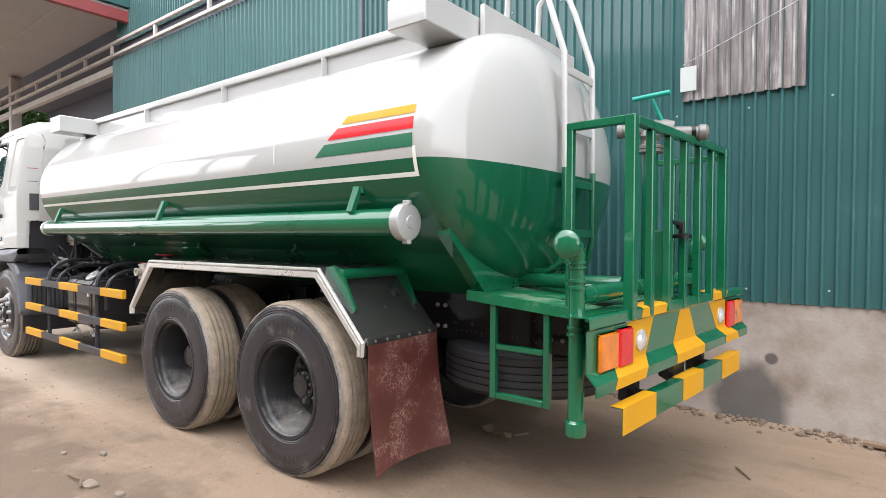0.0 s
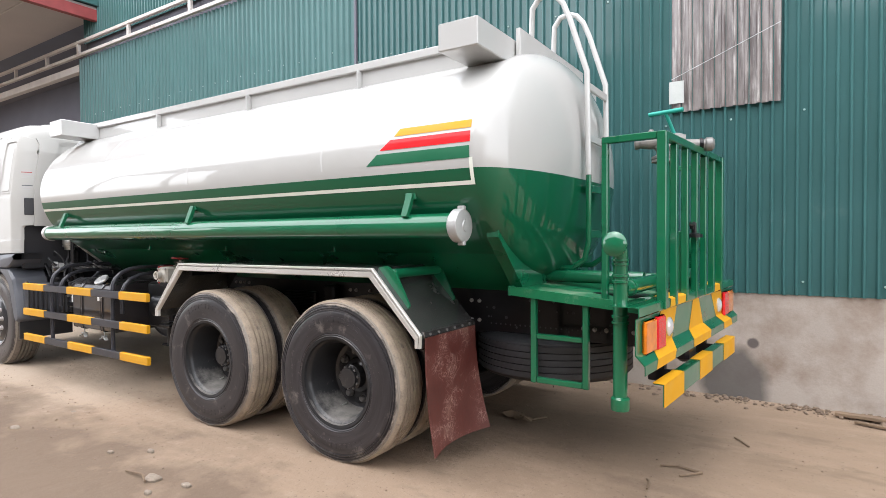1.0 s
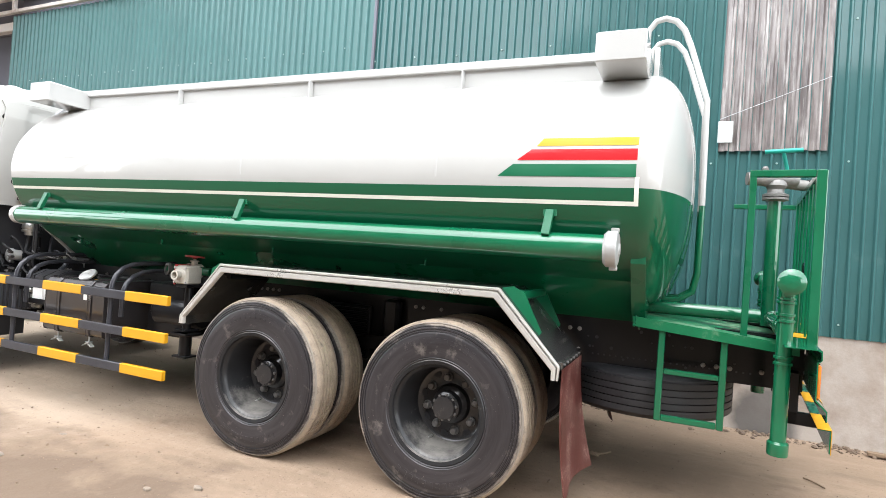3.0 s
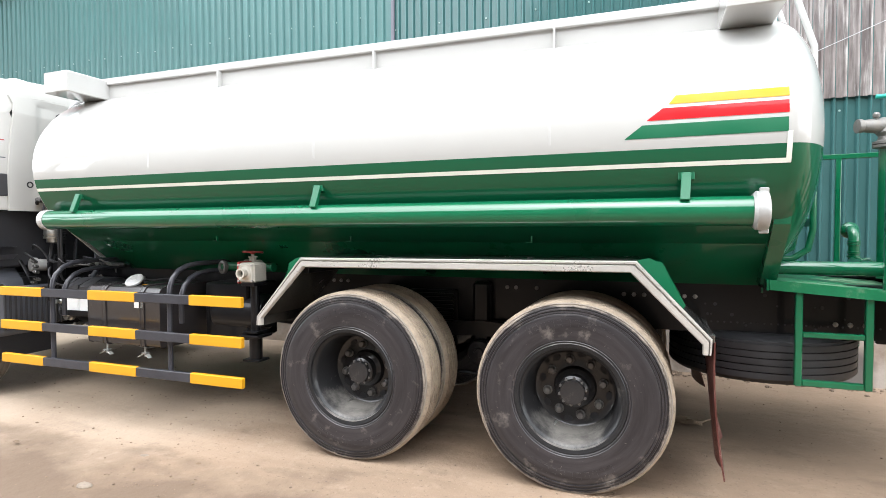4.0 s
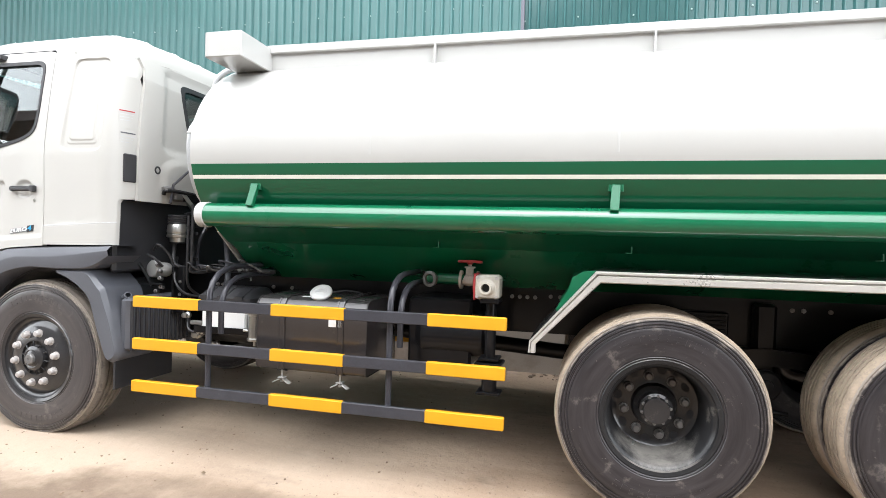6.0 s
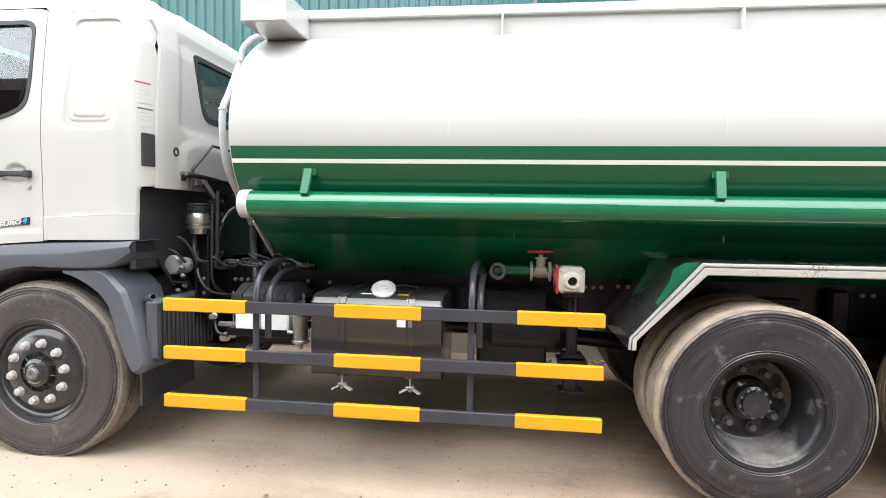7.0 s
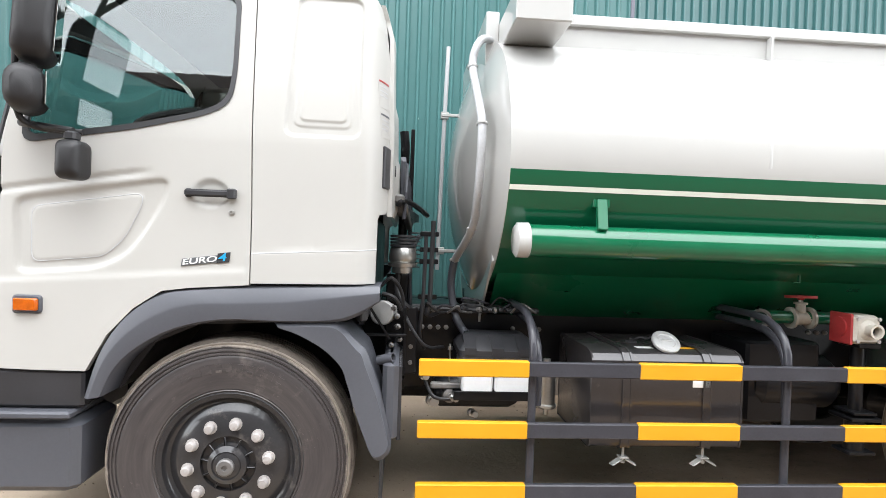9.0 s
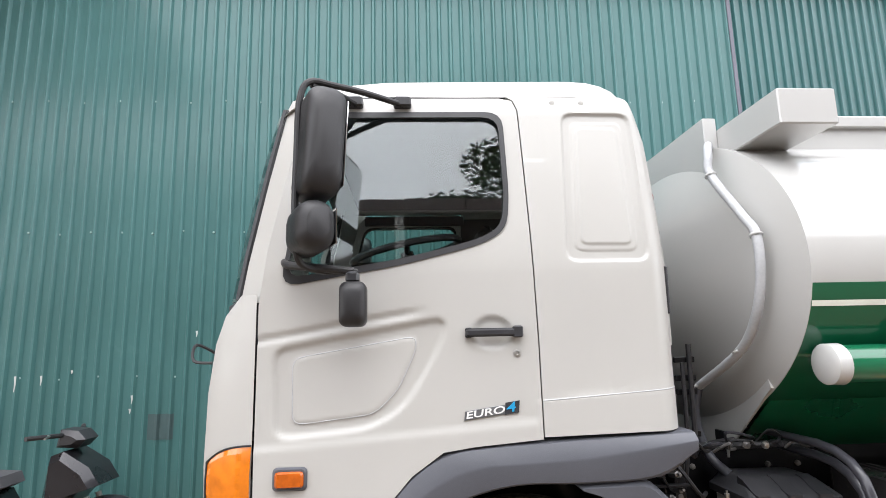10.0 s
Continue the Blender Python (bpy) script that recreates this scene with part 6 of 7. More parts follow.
    prof = [(-1.01, 1.090), (-0.875, 1.092), (-0.860, 1.086), (-0.858, 1.045), (-0.862, 1.040), (-0.874, 1.036), (-0.874, 0.862), (-0.829, 0.816), (-0.828, 0.770)]
    s = Shape().grid([[(x, a, z) for x, z in prof] for a in (y0, y1)]).grid([[(x - 0.005, a, z - 0.005) for x, z in prof] for a in (y0, y1)])
    for a in (y0, y1):
        s.grid([[(x, a, z) for x, z in prof], [(x - 0.005, a, z - 0.005) for x, z in prof]])
    bp = rp("bumper_panel", s, GREEN, label="folded green rear panel with yellow warning blocks", smooth=20)
    # each block: its two edges at the top, at the fold, under the slope and at the foot
    for edges in (((2.50, 2.79), (2.36, 2.70), (2.31, 2.63), (2.285, 2.60)), ((3.14, 3.28), (3.05, 3.39), (2.99, 3.42), (2.99, 3.405)), ((3.61, 3.92), (3.755, 3.95), (3.80, 4.04), (3.80, 4.075))):
        rows = [[(x, a, z), (x, b, z)] for (a, b), (x, z) in zip(edges, ((-0.8725, 1.0355), (-0.8725, 0.8635), (-0.8275, 0.8165), (-0.8265, 0.7695)))]
        rp("yellow_block", Shape().grid(rows), YELLOW, bp, smooth=0)
    for a, b in ((2.64, 2.94), (3.64, 3.93)):
        rp("yellow_block", Shape().grid([[(-0.965, a + 0.02, 1.0925), (-0.965, b + 0.02, 1.0925)], [(-0.875, a, 1.0935), (-0.875, b, 1.0935)], [(-0.8585, a - 0.005, 1.0865), (-0.8585, b - 0.005, 1.0865)],
                                         [(-0.8565, a - 0.03, 1.0445), (-0.8565, b - 0.03, 1.0445)]]), YELLOW, bp, smooth=0)
    for yy, flip in ((2.20, 1), (4.24, -1)):
        lo, mi, hi = (yy, yy + 0.172, yy + 0.315) if flip > 0 else (yy - 0.315, yy - 0.172, yy)
        if flip > 0:
            rp("lamp", Shape().box(-0.874, -0.852, lo, mi, 0.848, 1.014, 0.014), AMBER, bp, "amber lamp lens")
            rp("lamp", Shape().box(-0.874, -0.848, mi + 0.002, hi, 0.842, 1.018, 0.014), RED_LENS, bp, "red lamp lens")
        else:
            rp("lamp", Shape().box(-0.874, -0.852, mi, hi, 0.848, 1.014, 0.014), AMBER, bp, "amber lamp lens")
            rp("lamp", Shape().box(-0.874, -0.848, lo, mi - 0.002, 0.842, 1.018, 0.014), RED_LENS, bp, "red lamp lens")
        yl = hi + 0.12 if flip > 0 else lo - 0.10
        rp("reverse_lamp", Shape().lathe((-0.874, yl, 0.935), (1, 0, 0), [(0.052, 0), (0.052, 0.010), (0.045, 0.012), (0.040, 0.018), (0.022, 0.024), (0, 0.026)], 28), CLEAR_LENS, bp, "round clear lamp")
    # under-run bar
    ub = rp("underrun_bar", Shape().box(-0.796, -0.79, 2.28, 3.94, 0.588, 0.70, 0.002).box(-0.845, -0.797, 2.28, 3.94, 0.694, 0.70, 0.002), GREEN, label="green and yellow rear under-run bar")
    for a, b in ((2.277, 2.625), (2.97, 3.27), (3.60, 3.943)):
        rp("yellow_block", Shape().box(-0.847, -0.7872, a, b, 0.7005, 0.7030, 0.001).box(-0.7895, -0.7868, a, b, 0.585, 0.7004, 0.001), YELLOW, ub)
    for y in (2.65, 3.58):
        rp("bracket", Shape().box(-0.95, -0.798, y, y + 0.03, 0.62, 0.69, 0.004).box(-0.99, -0.90, y, y + 0.05, 0.62, 0.9, 0.004), BLACK, ub)
    # coupling
    rp("towing_jaw", Shape().box(-0.95, -0.87, 3.03, 3.23, 0.66, 0.84, 0.02), BLACK, label="black towing jaw under the rear panel")


build_rear()


# ---- cab ----
def cab_back(z):
    """Where the cab's back stands at that height."""
    return -7.40 - 0.03 * max(0.0, z - 1.9) - 0.25 * max(0.0, z - 2.4)


CORNER, ROUND = -7.535, 0.26


def corner_x(z, k):
    """A point on the rounded rear corner: k is 0 at the side, 1 at the back."""
    return CORNER + (cab_back(z) - CORNER) * k


def cab_y(x, z):
    """The near side of the cab leans in above the belt line and round the front corner."""
    y = 1.968
    if z > 1.86:
        y += 0.085 * ((z - 1.86) / 0.66) ** 1.3
    if z > 2.5:
        y += 0.9 * (z - 2.5) ** 1.6
    if x > CORNER:
        y += ROUND * (1 - math.sqrt(max(0.0, 1 - ((x - CORNER) / (cab_back(z) - CORNER)) ** 2)))
    if x < -8.75:
        y += 0.32 * (-8.75 - x) ** 2
    return y


def reach(poly, x, z):
    """Signed distance from a polygon in x and z, negative inside."""
    best, inside = 9.0, False
    for i in range(len(poly)):
        ax, az = poly[i - 1]
        bx, bz = poly[i]
        dx, dz = bx - ax, bz - az
        t = max(0.0, min(1.0, ((x - ax) * dx + (z - az) * dz) / (dx * dx + dz * dz + 1e-12)))
        best = min(best, math.hypot(x - ax - t * dx, z - az - t * dz))
        if (az > z) != (bz > z) and x < ax + (z - az) / (bz - az) * dx:
            inside = not inside
    return -best if inside else best


def ease(d, w):
    """1 well inside, 0 outside, with a soft edge w wide."""
    t = max(0.0, min(1.0, 0.5 - d / w))
    return t * t * (3 - 2 * t)


POCKET = soften([(-8.832, 1.563), (-8.40, 1.632), (-8.40, 1.585), (-8.463, 1.449), (-8.545, 1.368), (-8.828, 1.338)], 0.04)
DISH = soften([(-8.897, 1.592), (-8.295, 1.695), (-8.305, 1.62), (-8.39, 1.465), (-8.46, 1.375), (-8.57, 1.322), (-8.882, 1.295)], 0.05)
FRAME_OUT = soften([(-7.803, 2.505), (-7.532, 2.503), (-7.526, 1.896), (-7.838, 1.897)], 0.045)
FRAME_MID = soften([(-7.77, 2.467), (-7.566, 2.467), (-7.562, 1.934), (-7.803, 1.936)], 0.035)
BLIND = soften([(2.42, 2.52), (3.84, 2.52), (3.89, 1.945), (2.37, 1.945)], 0.07)
BULGE = soften([(2.36, 1.60), (2.36, 1.84), (2.50, 1.89), (3.76, 1.89), (3.90, 1.84), (3.90, 1.60)], 0.05)
FRAME_IN = soften([(-7.752, 2.444), (-7.59, 2.441), (-7.583, 1.959), (-7.779, 1.961)], 0.03)


def pressed(x, z):
    """The cab's near side with its pressed-in shapes."""
    y = cab_y(x, z)
    if x < -7.97:
        y += 0.013 * ease(reach(DISH, x, z), 0.018) - 0.006 * ease(reach(POCKET, x, z), 0.010)
        y += 0.008 * ease(abs(z - 1.612 - 0.165 * (x + 8.95) - 0.014) - 0.012, 0.012) * ease(x + 8.40, 0.12)
        y += 0.014 * ease(math.hypot((x + 8.125) / 1.25, z - 1.64) - 0.052, 0.022)
        y -= 0.006 * ease(z - (1.262 + 0.07 * (x + 8.95)), 0.03)
    else:
        y += 0.012 * ease(reach(FRAME_OUT, x, z), 0.012) - 0.004 * ease(reach(FRAME_MID, x, z), 0.008) - 0.005 * ease(reach(FRAME_IN, x, z), 0.008)
        y += 0.004 * ease(reach(((-8.0, 2.57), (-7.905, 2.565), (-7.90, 2.30), (-8.0, 2.30)), x, z), 0.02)
        y -= 0.004 * ease(z - (1.398 + 0.06 * (x + 7.95)), 0.012)
    return y


def build_cab():
    cuts = [1.3, 1.5, 1.7, 1.86, 1.95, 2.05, 2.15, 2.25, 2.35, 2.45, 2.52, 2.58]
    fine_z = [0.93 + 0.01 * i for i in range(166)]
    # door outline, window hole
    win = soften([(-8.875, 1.82), (-8.45, 1.893), (-8.16, 1.965), (-8.062, 2.02), (-8.045, 2.15), (-8.05, 2.505), (-8.755, 2.50), (-8.80, 2.33)], 0.07)
    door = [(-8.955, 1.27), (-8.955, 1.75), (-8.93, 1.95), (-8.86, 2.30), (-8.795, 2.52), (-8.75, 2.565), (-8.66, 2.578), (-8.05, 2.583), (-8.0, 2.57), (-7.985, 2.52), (-7.972, 2.0), (-7.962, 1.6), (-7.96, 1.268), (-8.2, 1.25), (-8.31, 1.235), (-8.42, 1.16), (-8.52, 1.05), (-8.60, 0.90), (-8.95, 0.905)]
    rear = [(-7.955, 1.275), (-7.957, 1.6), (-7.967, 2.0), (-7.980, 2.52), (-7.994, 2.572), (-8.02, 2.592), (-7.55, 2.592), (-7.51, 2.57)] + [(corner_x(z, 0.95), z) for z in (2.53, 2.47, 2.3, 2.1, 1.95, 1.8, 1.61)] + [(corner_x(1.6, 0.90), 1.588), (corner_x(1.6, 0.72), 1.582), (corner_x(1.6, 0.67), 1.56), (corner_x(1.6, 0.66), 1.285)]

    def both(name, make, mat, parent, label="", smooth=35):
        out = []
        for far in (0, 1):
            s = make()
            if far:
                s.v = [(x, 2 * YC - y, z) for x, y, z in s.v]
            out.append(tp(name, s, mat, parent, label, smooth))
        return out
    # roof and rear shell
    roof = Shape()
    rows = []
    def round_in(x):
        return ROUND * (1 - math.sqrt(1 - min(0.96, max(0.0, (x - CORNER) / (-7.4585 - CORNER)) ** 2)))
    for x, dz, inset in ((-8.955, -0.17, 0.11), (-8.93, -0.12, 0.085), (-8.89, -0.075, 0.06), (-8.82, -0.04, 0.035), (-8.7, -0.018, 0.012), (-8.5, -0.005, 0.0), (-8.2, 0.0, 0.0), (-7.75, 0.005, 0.0), (-7.66, 0.0, 0.0),
                         (-7.60, -0.015, 0.0), (-7.55, -0.04, 0.0), (-7.515, -0.07, round_in(-7.515)), (-7.495, -0.095, round_in(-7.495)), (-7.48, -0.125, round_in(-7.48)), (-7.467, -0.165, round_in(-7.467)), (-7.459, -0.20, round_in(-7.459))):
        base = cab_y(-8.4, 2.59)
        half = [(base, 2.588), (base + 0.012, 2.62), (base + 0.034, 2.655), (base + 0.075, 2.692), (base + 0.14, 2.718), (base + 0.3, 2.742), (2.6, 2.755), (2.9, 2.76)]
        ring = [(x, y + inset, max(2.588 - 0.6 * max(0, -dz - 0.03), z + dz)) for y, z in half]
        rows.append(ring + [(a, 2 * YC - b, c) for a, b, c in reversed(ring)])
    roof.grid(rows)
    roof.grid([rows[-1], [(-7.456, y, 2.44) for x, y, z in rows[-1]]])
    cab = tp("cab", roof, CAB_WHITE, label="white day cab with grey wheel arch and black mirrors", smooth=40)
    doors = both("door", lambda: panel(door, [win], pressed, 0.03, fine_z, [-8.95 + 0.01 * i for i in range(99)]), CAB_WHITE, cab, "white cab door", 50)
    both("rear_quarter_panel", lambda: panel(rear, [], pressed, 0.03, [1.30 + 0.02 * i for i in range(4)] + [1.39 + 0.004 * i for i in range(6)] + [1.44 + 0.04 * i for i in range(10)] + [1.86 + 0.005 * i for i in range(142)],
                                                    [-7.93 + 0.02 * i for i in range(4)] + [-7.86 + 0.005 * i for i in range(96)]), CAB_WHITE, cab, "", 50)
    both("inner_shell", lambda: panel([(-8.90, 0.95), (-8.90, 1.80), (-7.5, 1.80), (-7.5, 1.29), (-8.3, 1.29), (-8.55, 0.95)], [], lambda x, z: cab_y(x, z) + 0.036, 0.01), BLACK_PLASTIC, cab)
    both("inner_pillar", lambda: panel([(-8.02, 1.8), (-8.02, 2.55), (-7.64, 2.55), (-7.53, 2.42), (-7.5, 1.8)], [], lambda x, z: cab_y(x, z) + 0.036, 0.01), SEAT, cab)
    both("roof_rail_trim", lambda: Shape().box(-8.75, -8.0, 2.11, 2.14, 2.50, 2.57, 0.004), SEAT, cab)
    # rear wall with window

    def rear_x(y, z):
        edge = min(y, 2 * YC - y)
        side = cab_y(-7.7, z)
        x = cab_back(z)
        if edge < side + ROUND:
            x = CORNER + (x - CORNER) * math.sqrt(max(0.0, 1 - ((side + ROUND - edge) / ROUND) ** 2))
        return x + 0.02 * ease(reach(BULGE, y, z), 0.06) - 0.022 * ease(reach(BLIND, y, z), 0.035)
    bulge_y = [2.04 + 0.0125 * i for i in range(13)] + [2.2 + 0.03 * i for i in range(63)]
    border = [(cab_y(corner_x(z, 0.945), z), z) for z in (1.58, 1.72, 1.86, 1.95, 2.05, 2.15, 2.25, 2.35, 2.42, 2.48)] + [(2.2, 2.55)]
    pane = soften([(2.57, 2.455), (3.69, 2.455), (3.59, 2.055), (2.67, 2.055)], 0.09)
    wall = panel(border + [(2 * YC - y, z) for y, z in reversed(border)], [pane], rear_x, 0.02, [1.62 + 0.03 * i for i in range(31)], bulge_y)
    wall.v = [(y, x, z) for x, y, z in wall.v]
    tp("rear_wall", wall, CAB_WHITE, cab)
    g = panel(pane, [], lambda y, z: rear_x(y, z) + 0.008, 0.005, [2.1, 2.25])
    g.v = [(y, x, z) for x, y, z in g.v]
    tp("rear_window", g, GLASS, cab)
    rb = Shape()
    o = [(y + (y - 3.13) * 0.025, z + (z - 2.255) * 0.075) for y, z in pane]
    i = [(y - (y - 3.13) * 0.035, z - (z - 2.255) * 0.10) for y, z in pane]
    rb.grid([[(rear_x(y, z) + d, y, z) for y, z in w] for w, d in ((o, 0.0), (o, 0.024), (i, 0.024), (i, 0.012))], closed=True)
    tp("window_seal", rb, BLACK_RUBBER, cab)
    # front corner and nose
    nose = Shape()
    rows = []
    for z, fx in ((1.0, -9.175), (1.2, -9.185), (1.45, -9.18), (1.62, -9.16), (1.72, -9.13), (1.79, -9.08)):
        ring = [(-8.962, cab_y(-8.955, z), z), (-9.02, cab_y(-8.955, z) + 0.025, z), (fx + 0.035, 2.07, z), (fx + 0.005, 2.16, z), (fx - 0.02, 2.4, z), (fx - 0.05, 2.8, z), (fx - 0.055, YC, z)]
        rows.append(ring + [(a, 2 * YC - b, c) for a, b, c in reversed(ring[:-1])])
    nose.grid(rows)
    tp("front_panel", nose, CAB_WHITE, cab, smooth=50)
    tp("cowl", Shape().box(-9.10, -8.9, 2.1, 4.16, 1.70, 1.78, 0.02), BLACK_PLASTIC, cab)
    # windscreen and pillars
    ws, rows = Shape(), []
    for z, fx in ((1.78, -9.085), (2.0, -9.055), (2.2, -9.02), (2.4, -8.98), (2.57, -8.94)):
        in_ = 0.08 * (z - 1.78)
        ring = [(fx + 0.03, 2.10 + in_, z), (fx - 0.03, 2.2 + in_, z), (fx - 0.08, 2.6, z), (fx - 0.10, YC, z)]
        rows.append(ring + [(a, 2 * YC - b, c) for a, b, c in reversed(ring[:-1])])
    ws.grid(rows)
    tp("windscreen", ws, GLASS, cab, smooth=60)
    both("a_pillar", lambda: Shape().grid([[(-8.955, cab_y(-8.955, 1.76) + 0.004, 1.76), (-9.02, 2.06, 1.77), (-9.062, 2.115, 1.78), (-9.03, 2.15, 1.78)],
                                           [(-8.925, cab_y(-8.93, 1.95) + 0.004, 1.95), (-8.98, 2.075, 1.95), (-9.035, 2.13, 1.96), (-9.0, 2.16, 1.96)],
                                           [(-8.855, cab_y(-8.86, 2.30) + 0.004, 2.30), (-8.90, 2.10, 2.30), (-8.97, 2.155, 2.31), (-8.95, 2.18, 2.31)],
                                           [(-8.79, cab_y(-8.795, 2.52) + 0.004, 2.52), (-8.83, 2.12, 2.54), (-8.92, 2.18, 2.56), (-8.9, 2.2, 2.56)],
                                           [(-8.74, 2.082, 2.585), (-8.80, 2.12, 2.62), (-8.90, 2.2, 2.62), (-8.88, 2.22, 2.6)]]), CAB_WHITE, cab)
    both("windscreen_seal", lambda: Shape().tube([(-9.06, 2.115, 1.78), (-9.035, 2.135, 1.96), (-8.97, 2.16, 2.31), (-8.92, 2.19, 2.57)], 0.018, 8), BLACK_RUBBER, cab)
    # door glass, seal
    gl = [(x, z) for x, z in win]
    for d, far in zip(doors, (0, 1)):
        g = panel(gl, [], lambda x, z: cab_y(x, z) + 0.012, 0.004, cuts)
        seal_in = [(x + (-8.44 - x) * 0.035, z + (2.2 - z) * 0.06) for x, z in win]
        grow = [(x + (-8.44 - x) * -0.012, z + (2.2 - z) * -0.02) for x, z in win]
        sl = panel(grow, [seal_in], lambda x, z: cab_y(x, z) - 0.005, 0.014, cuts)
        if far:
            for s in (g, sl):
                s.v = [(x, 2 * YC - y, z) for x, y, z in s.v]
        w = tp("window_glass", g, GLASS, d)
        w.visible_shadow = False
        tp("window_seal", sl, BLACK_RUBBER, d, "black rubber window seal")
    door_1 = doors[0]
    # pressed shapes on door and quarter panel
    def bead(pts, r, mat, parent, name, closed=False):
        p3 = [Vector((x, pressed(x, z) - r * 0.1, z)) for x, z in (pts + pts[:1] if closed else pts)]
        return tp(name, Shape().tube(p3, r, 8), mat, parent, smooth=60)
    bead([(-7.955 + 0.0255 * i, 1.398 + 0.0016 * i) for i in range(21)], 0.0025, HOSE, cab, "seam_line")
    bead(POCKET, 0.0018, HOSE, door_1, "pocket_groove", True)
    for x, z in ((-7.834, 2.559), (-7.715, 2.558)):
        tp("rubber_plug", Shape().lathe((x, cab_y(x, z) + 0.002, z), (0, -1, 0), [(0.012, 0), (0.010, 0.006), (0, 0.007)], 12), CAB_WHITE, cab)
    tp("drain_plug", Shape().lathe((rear_x(2.31, 1.805) + 0.022, 2.31, 1.805), (1, 0, 0), [(0.028, -0.006), (0.027, 0.002), (0.018, 0.003), (0.016, -0.004), (0, -0.004)], 18), INK, cab)
    tp("roof_gutter", Shape().tube([(-7.478, 2.20, 2.545), (-7.470, 2.5, 2.57), (-7.468, YC, 2.58), (-7.470, 3.76, 2.57), (-7.478, 4.06, 2.545)], 0.006, 8), CAB_WHITE, cab)
    for y in (2.42, 2.70, 2.98, 3.28, 3.56, 3.84):
        rib = [(y - 0.07, 0.0), (y - 0.045, 0.018), (y, 0.026), (y + 0.045, 0.018), (y + 0.07, 0.0)]
        lift = 2.742 if abs(y - YC) > 0.5 else 2.752
        tp("roof_rib", Shape().grid([[(x, yy, lift + dz + h * k) for yy, h in rib] for x, dz, k in ((-8.35, -0.01, 0.1), (-8.2, -0.006, 1), (-7.68, -0.006, 1), (-7.58, -0.03, 0.8), (-7.53, -0.07, 0.4))]), CAB_WHITE, cab, smooth=60)
    tp("side_vent", Shape().box(-0.044, 0.044, -0.012, 0.008, 1.70, 1.885, 0.005, Matrix.Translation((-7.420, 2.105, 0)) @ Matrix.Rotation(radians(76), 4, "Z")), BLACK_PLASTIC, cab, "black slotted vent")

    def stuck(y0, y1, z0, z1, out, name, mat, parent):
        s = panel([(y0, z0), (y1, z0), (y1, z1), (y0, z1)], [], lambda y, z: rear_x(y, z) + out, 0.001, [], [y0 + 0.012 * i for i in range(1, 12) if y0 + 0.012 * i < y1 - 0.002])
        s.v = [(y, x, z) for x, y, z in s.v]
        return tp(name, s, mat, parent)
    for z0, z1 in ((2.05, 2.175), (1.92, 2.03)):
        nl = stuck(2.045, 2.15, z0, z1, 0.001, "notice_label", CAB_WHITE, cab)
        for k in range(4):
            stuck(2.05, 2.14 - 0.008 * k, z1 - 0.014 - 0.02 * k, z1 - (0.006 if k == 0 else 0.010) - 0.02 * k, 0.0025, "print_bar", RED_PAINT if k == 0 and z1 > 2.1 else PLASTIC if k == 0 else HOSE, nl)
    # handle, lock, badge, lamps
    h = Shape().box(-8.225, -8.02, cab_y(-8.1, 1.64) - 0.03, cab_y(-8.1, 1.64) - 0.008, 1.625, 1.655, 0.008).box(-8.225, -8.20, cab_y(-8.1, 1.64) - 0.012, cab_y(-8.1, 1.64) + 0.002, 1.622, 1.658, 0.004).box(-8.055, -8.02, cab_y(-8.1, 1.64) - 0.032, cab_y(-8.1, 1.64) + 0.002, 1.62, 1.662, 0.005)
    tp("door_handle", h, BLACK_PLASTIC, door_1, "black door handle")
    tp("door_lock", Shape().lathe((-8.04, cab_y(-8.04, 1.565), 1.565), (0, -1, 0), [(0.013, 0), (0.013, 0.004), (0.006, 0.005), (0.005, 0.002), (0, 0.002)], 16), STEEL, door_1)
    b = Shape().prism([(-8.236, 1.338), (-8.094, 1.357), (-8.090, 1.388), (-8.232, 1.369)], cab_y(-8.1, 1.36) - 0.004, cab_y(-8.1, 1.36), 0.0)
    tp("badge", b, BADGE_GREY, door_1, "dark grey badge plate")
    tp("badge_box", Shape().prism([(-8.0935, 1.354), (-8.043, 1.361), (-8.039, 1.402), (-8.0895, 1.395)], cab_y(-8.1, 1.36) - 0.0045, cab_y(-8.1, 1.36), 0.0), INK, door_1)
    for text, x, z, size, stretch, mat in (("EURO", -8.232, 1.344, 0.033, 1.62, LABEL), ("4", -8.088, 1.362, 0.046, 1.5, BADGE_BLUE)):
        cu = bpy.data.curves.new("badge_text", "FONT")
        cu.body, cu.size, cu.extrude, cu.offset, cu.shear = text, size, 0.004, 0.0004, 0.18
        cu.materials.append(mat)
        ob = new("badge_text", cu)
        ob.parent = door_1
        ob.location = Vector((x, cab_y(-8.1, 1.36) - 0.0025, z)) - Vector(PIVOT)
        ob.rotation_euler = (radians(90), radians(-7.6), 0)
        ob.scale = (stretch, 1, 1)
    s = Shape()
    o = rounded(-8.885, -8.77, 1.13, 1.205, 0.015)
    s.prism(o, cab_y(-8.8, 1.17) - 0.018, cab_y(-8.8, 1.17), 0.008)
    tp("side_lamp_base", s, PLASTIC, cab)
    tp("side_lamp", Shape().prism(rounded(-8.875, -8.78, 1.142, 1.193, 0.01), cab_y(-8.8, 1.17) - 0.032, cab_y(-8.8, 1.17) - 0.017, 0.008), DARK_AMBER, cab, "dark amber side lamp")
    rows, cols = [], 10
    path = [Vector((-8.960, 1.981)), Vector((-9.015, 2.004)), Vector((-9.075, 2.033)), Vector((-9.130, 2.060))]
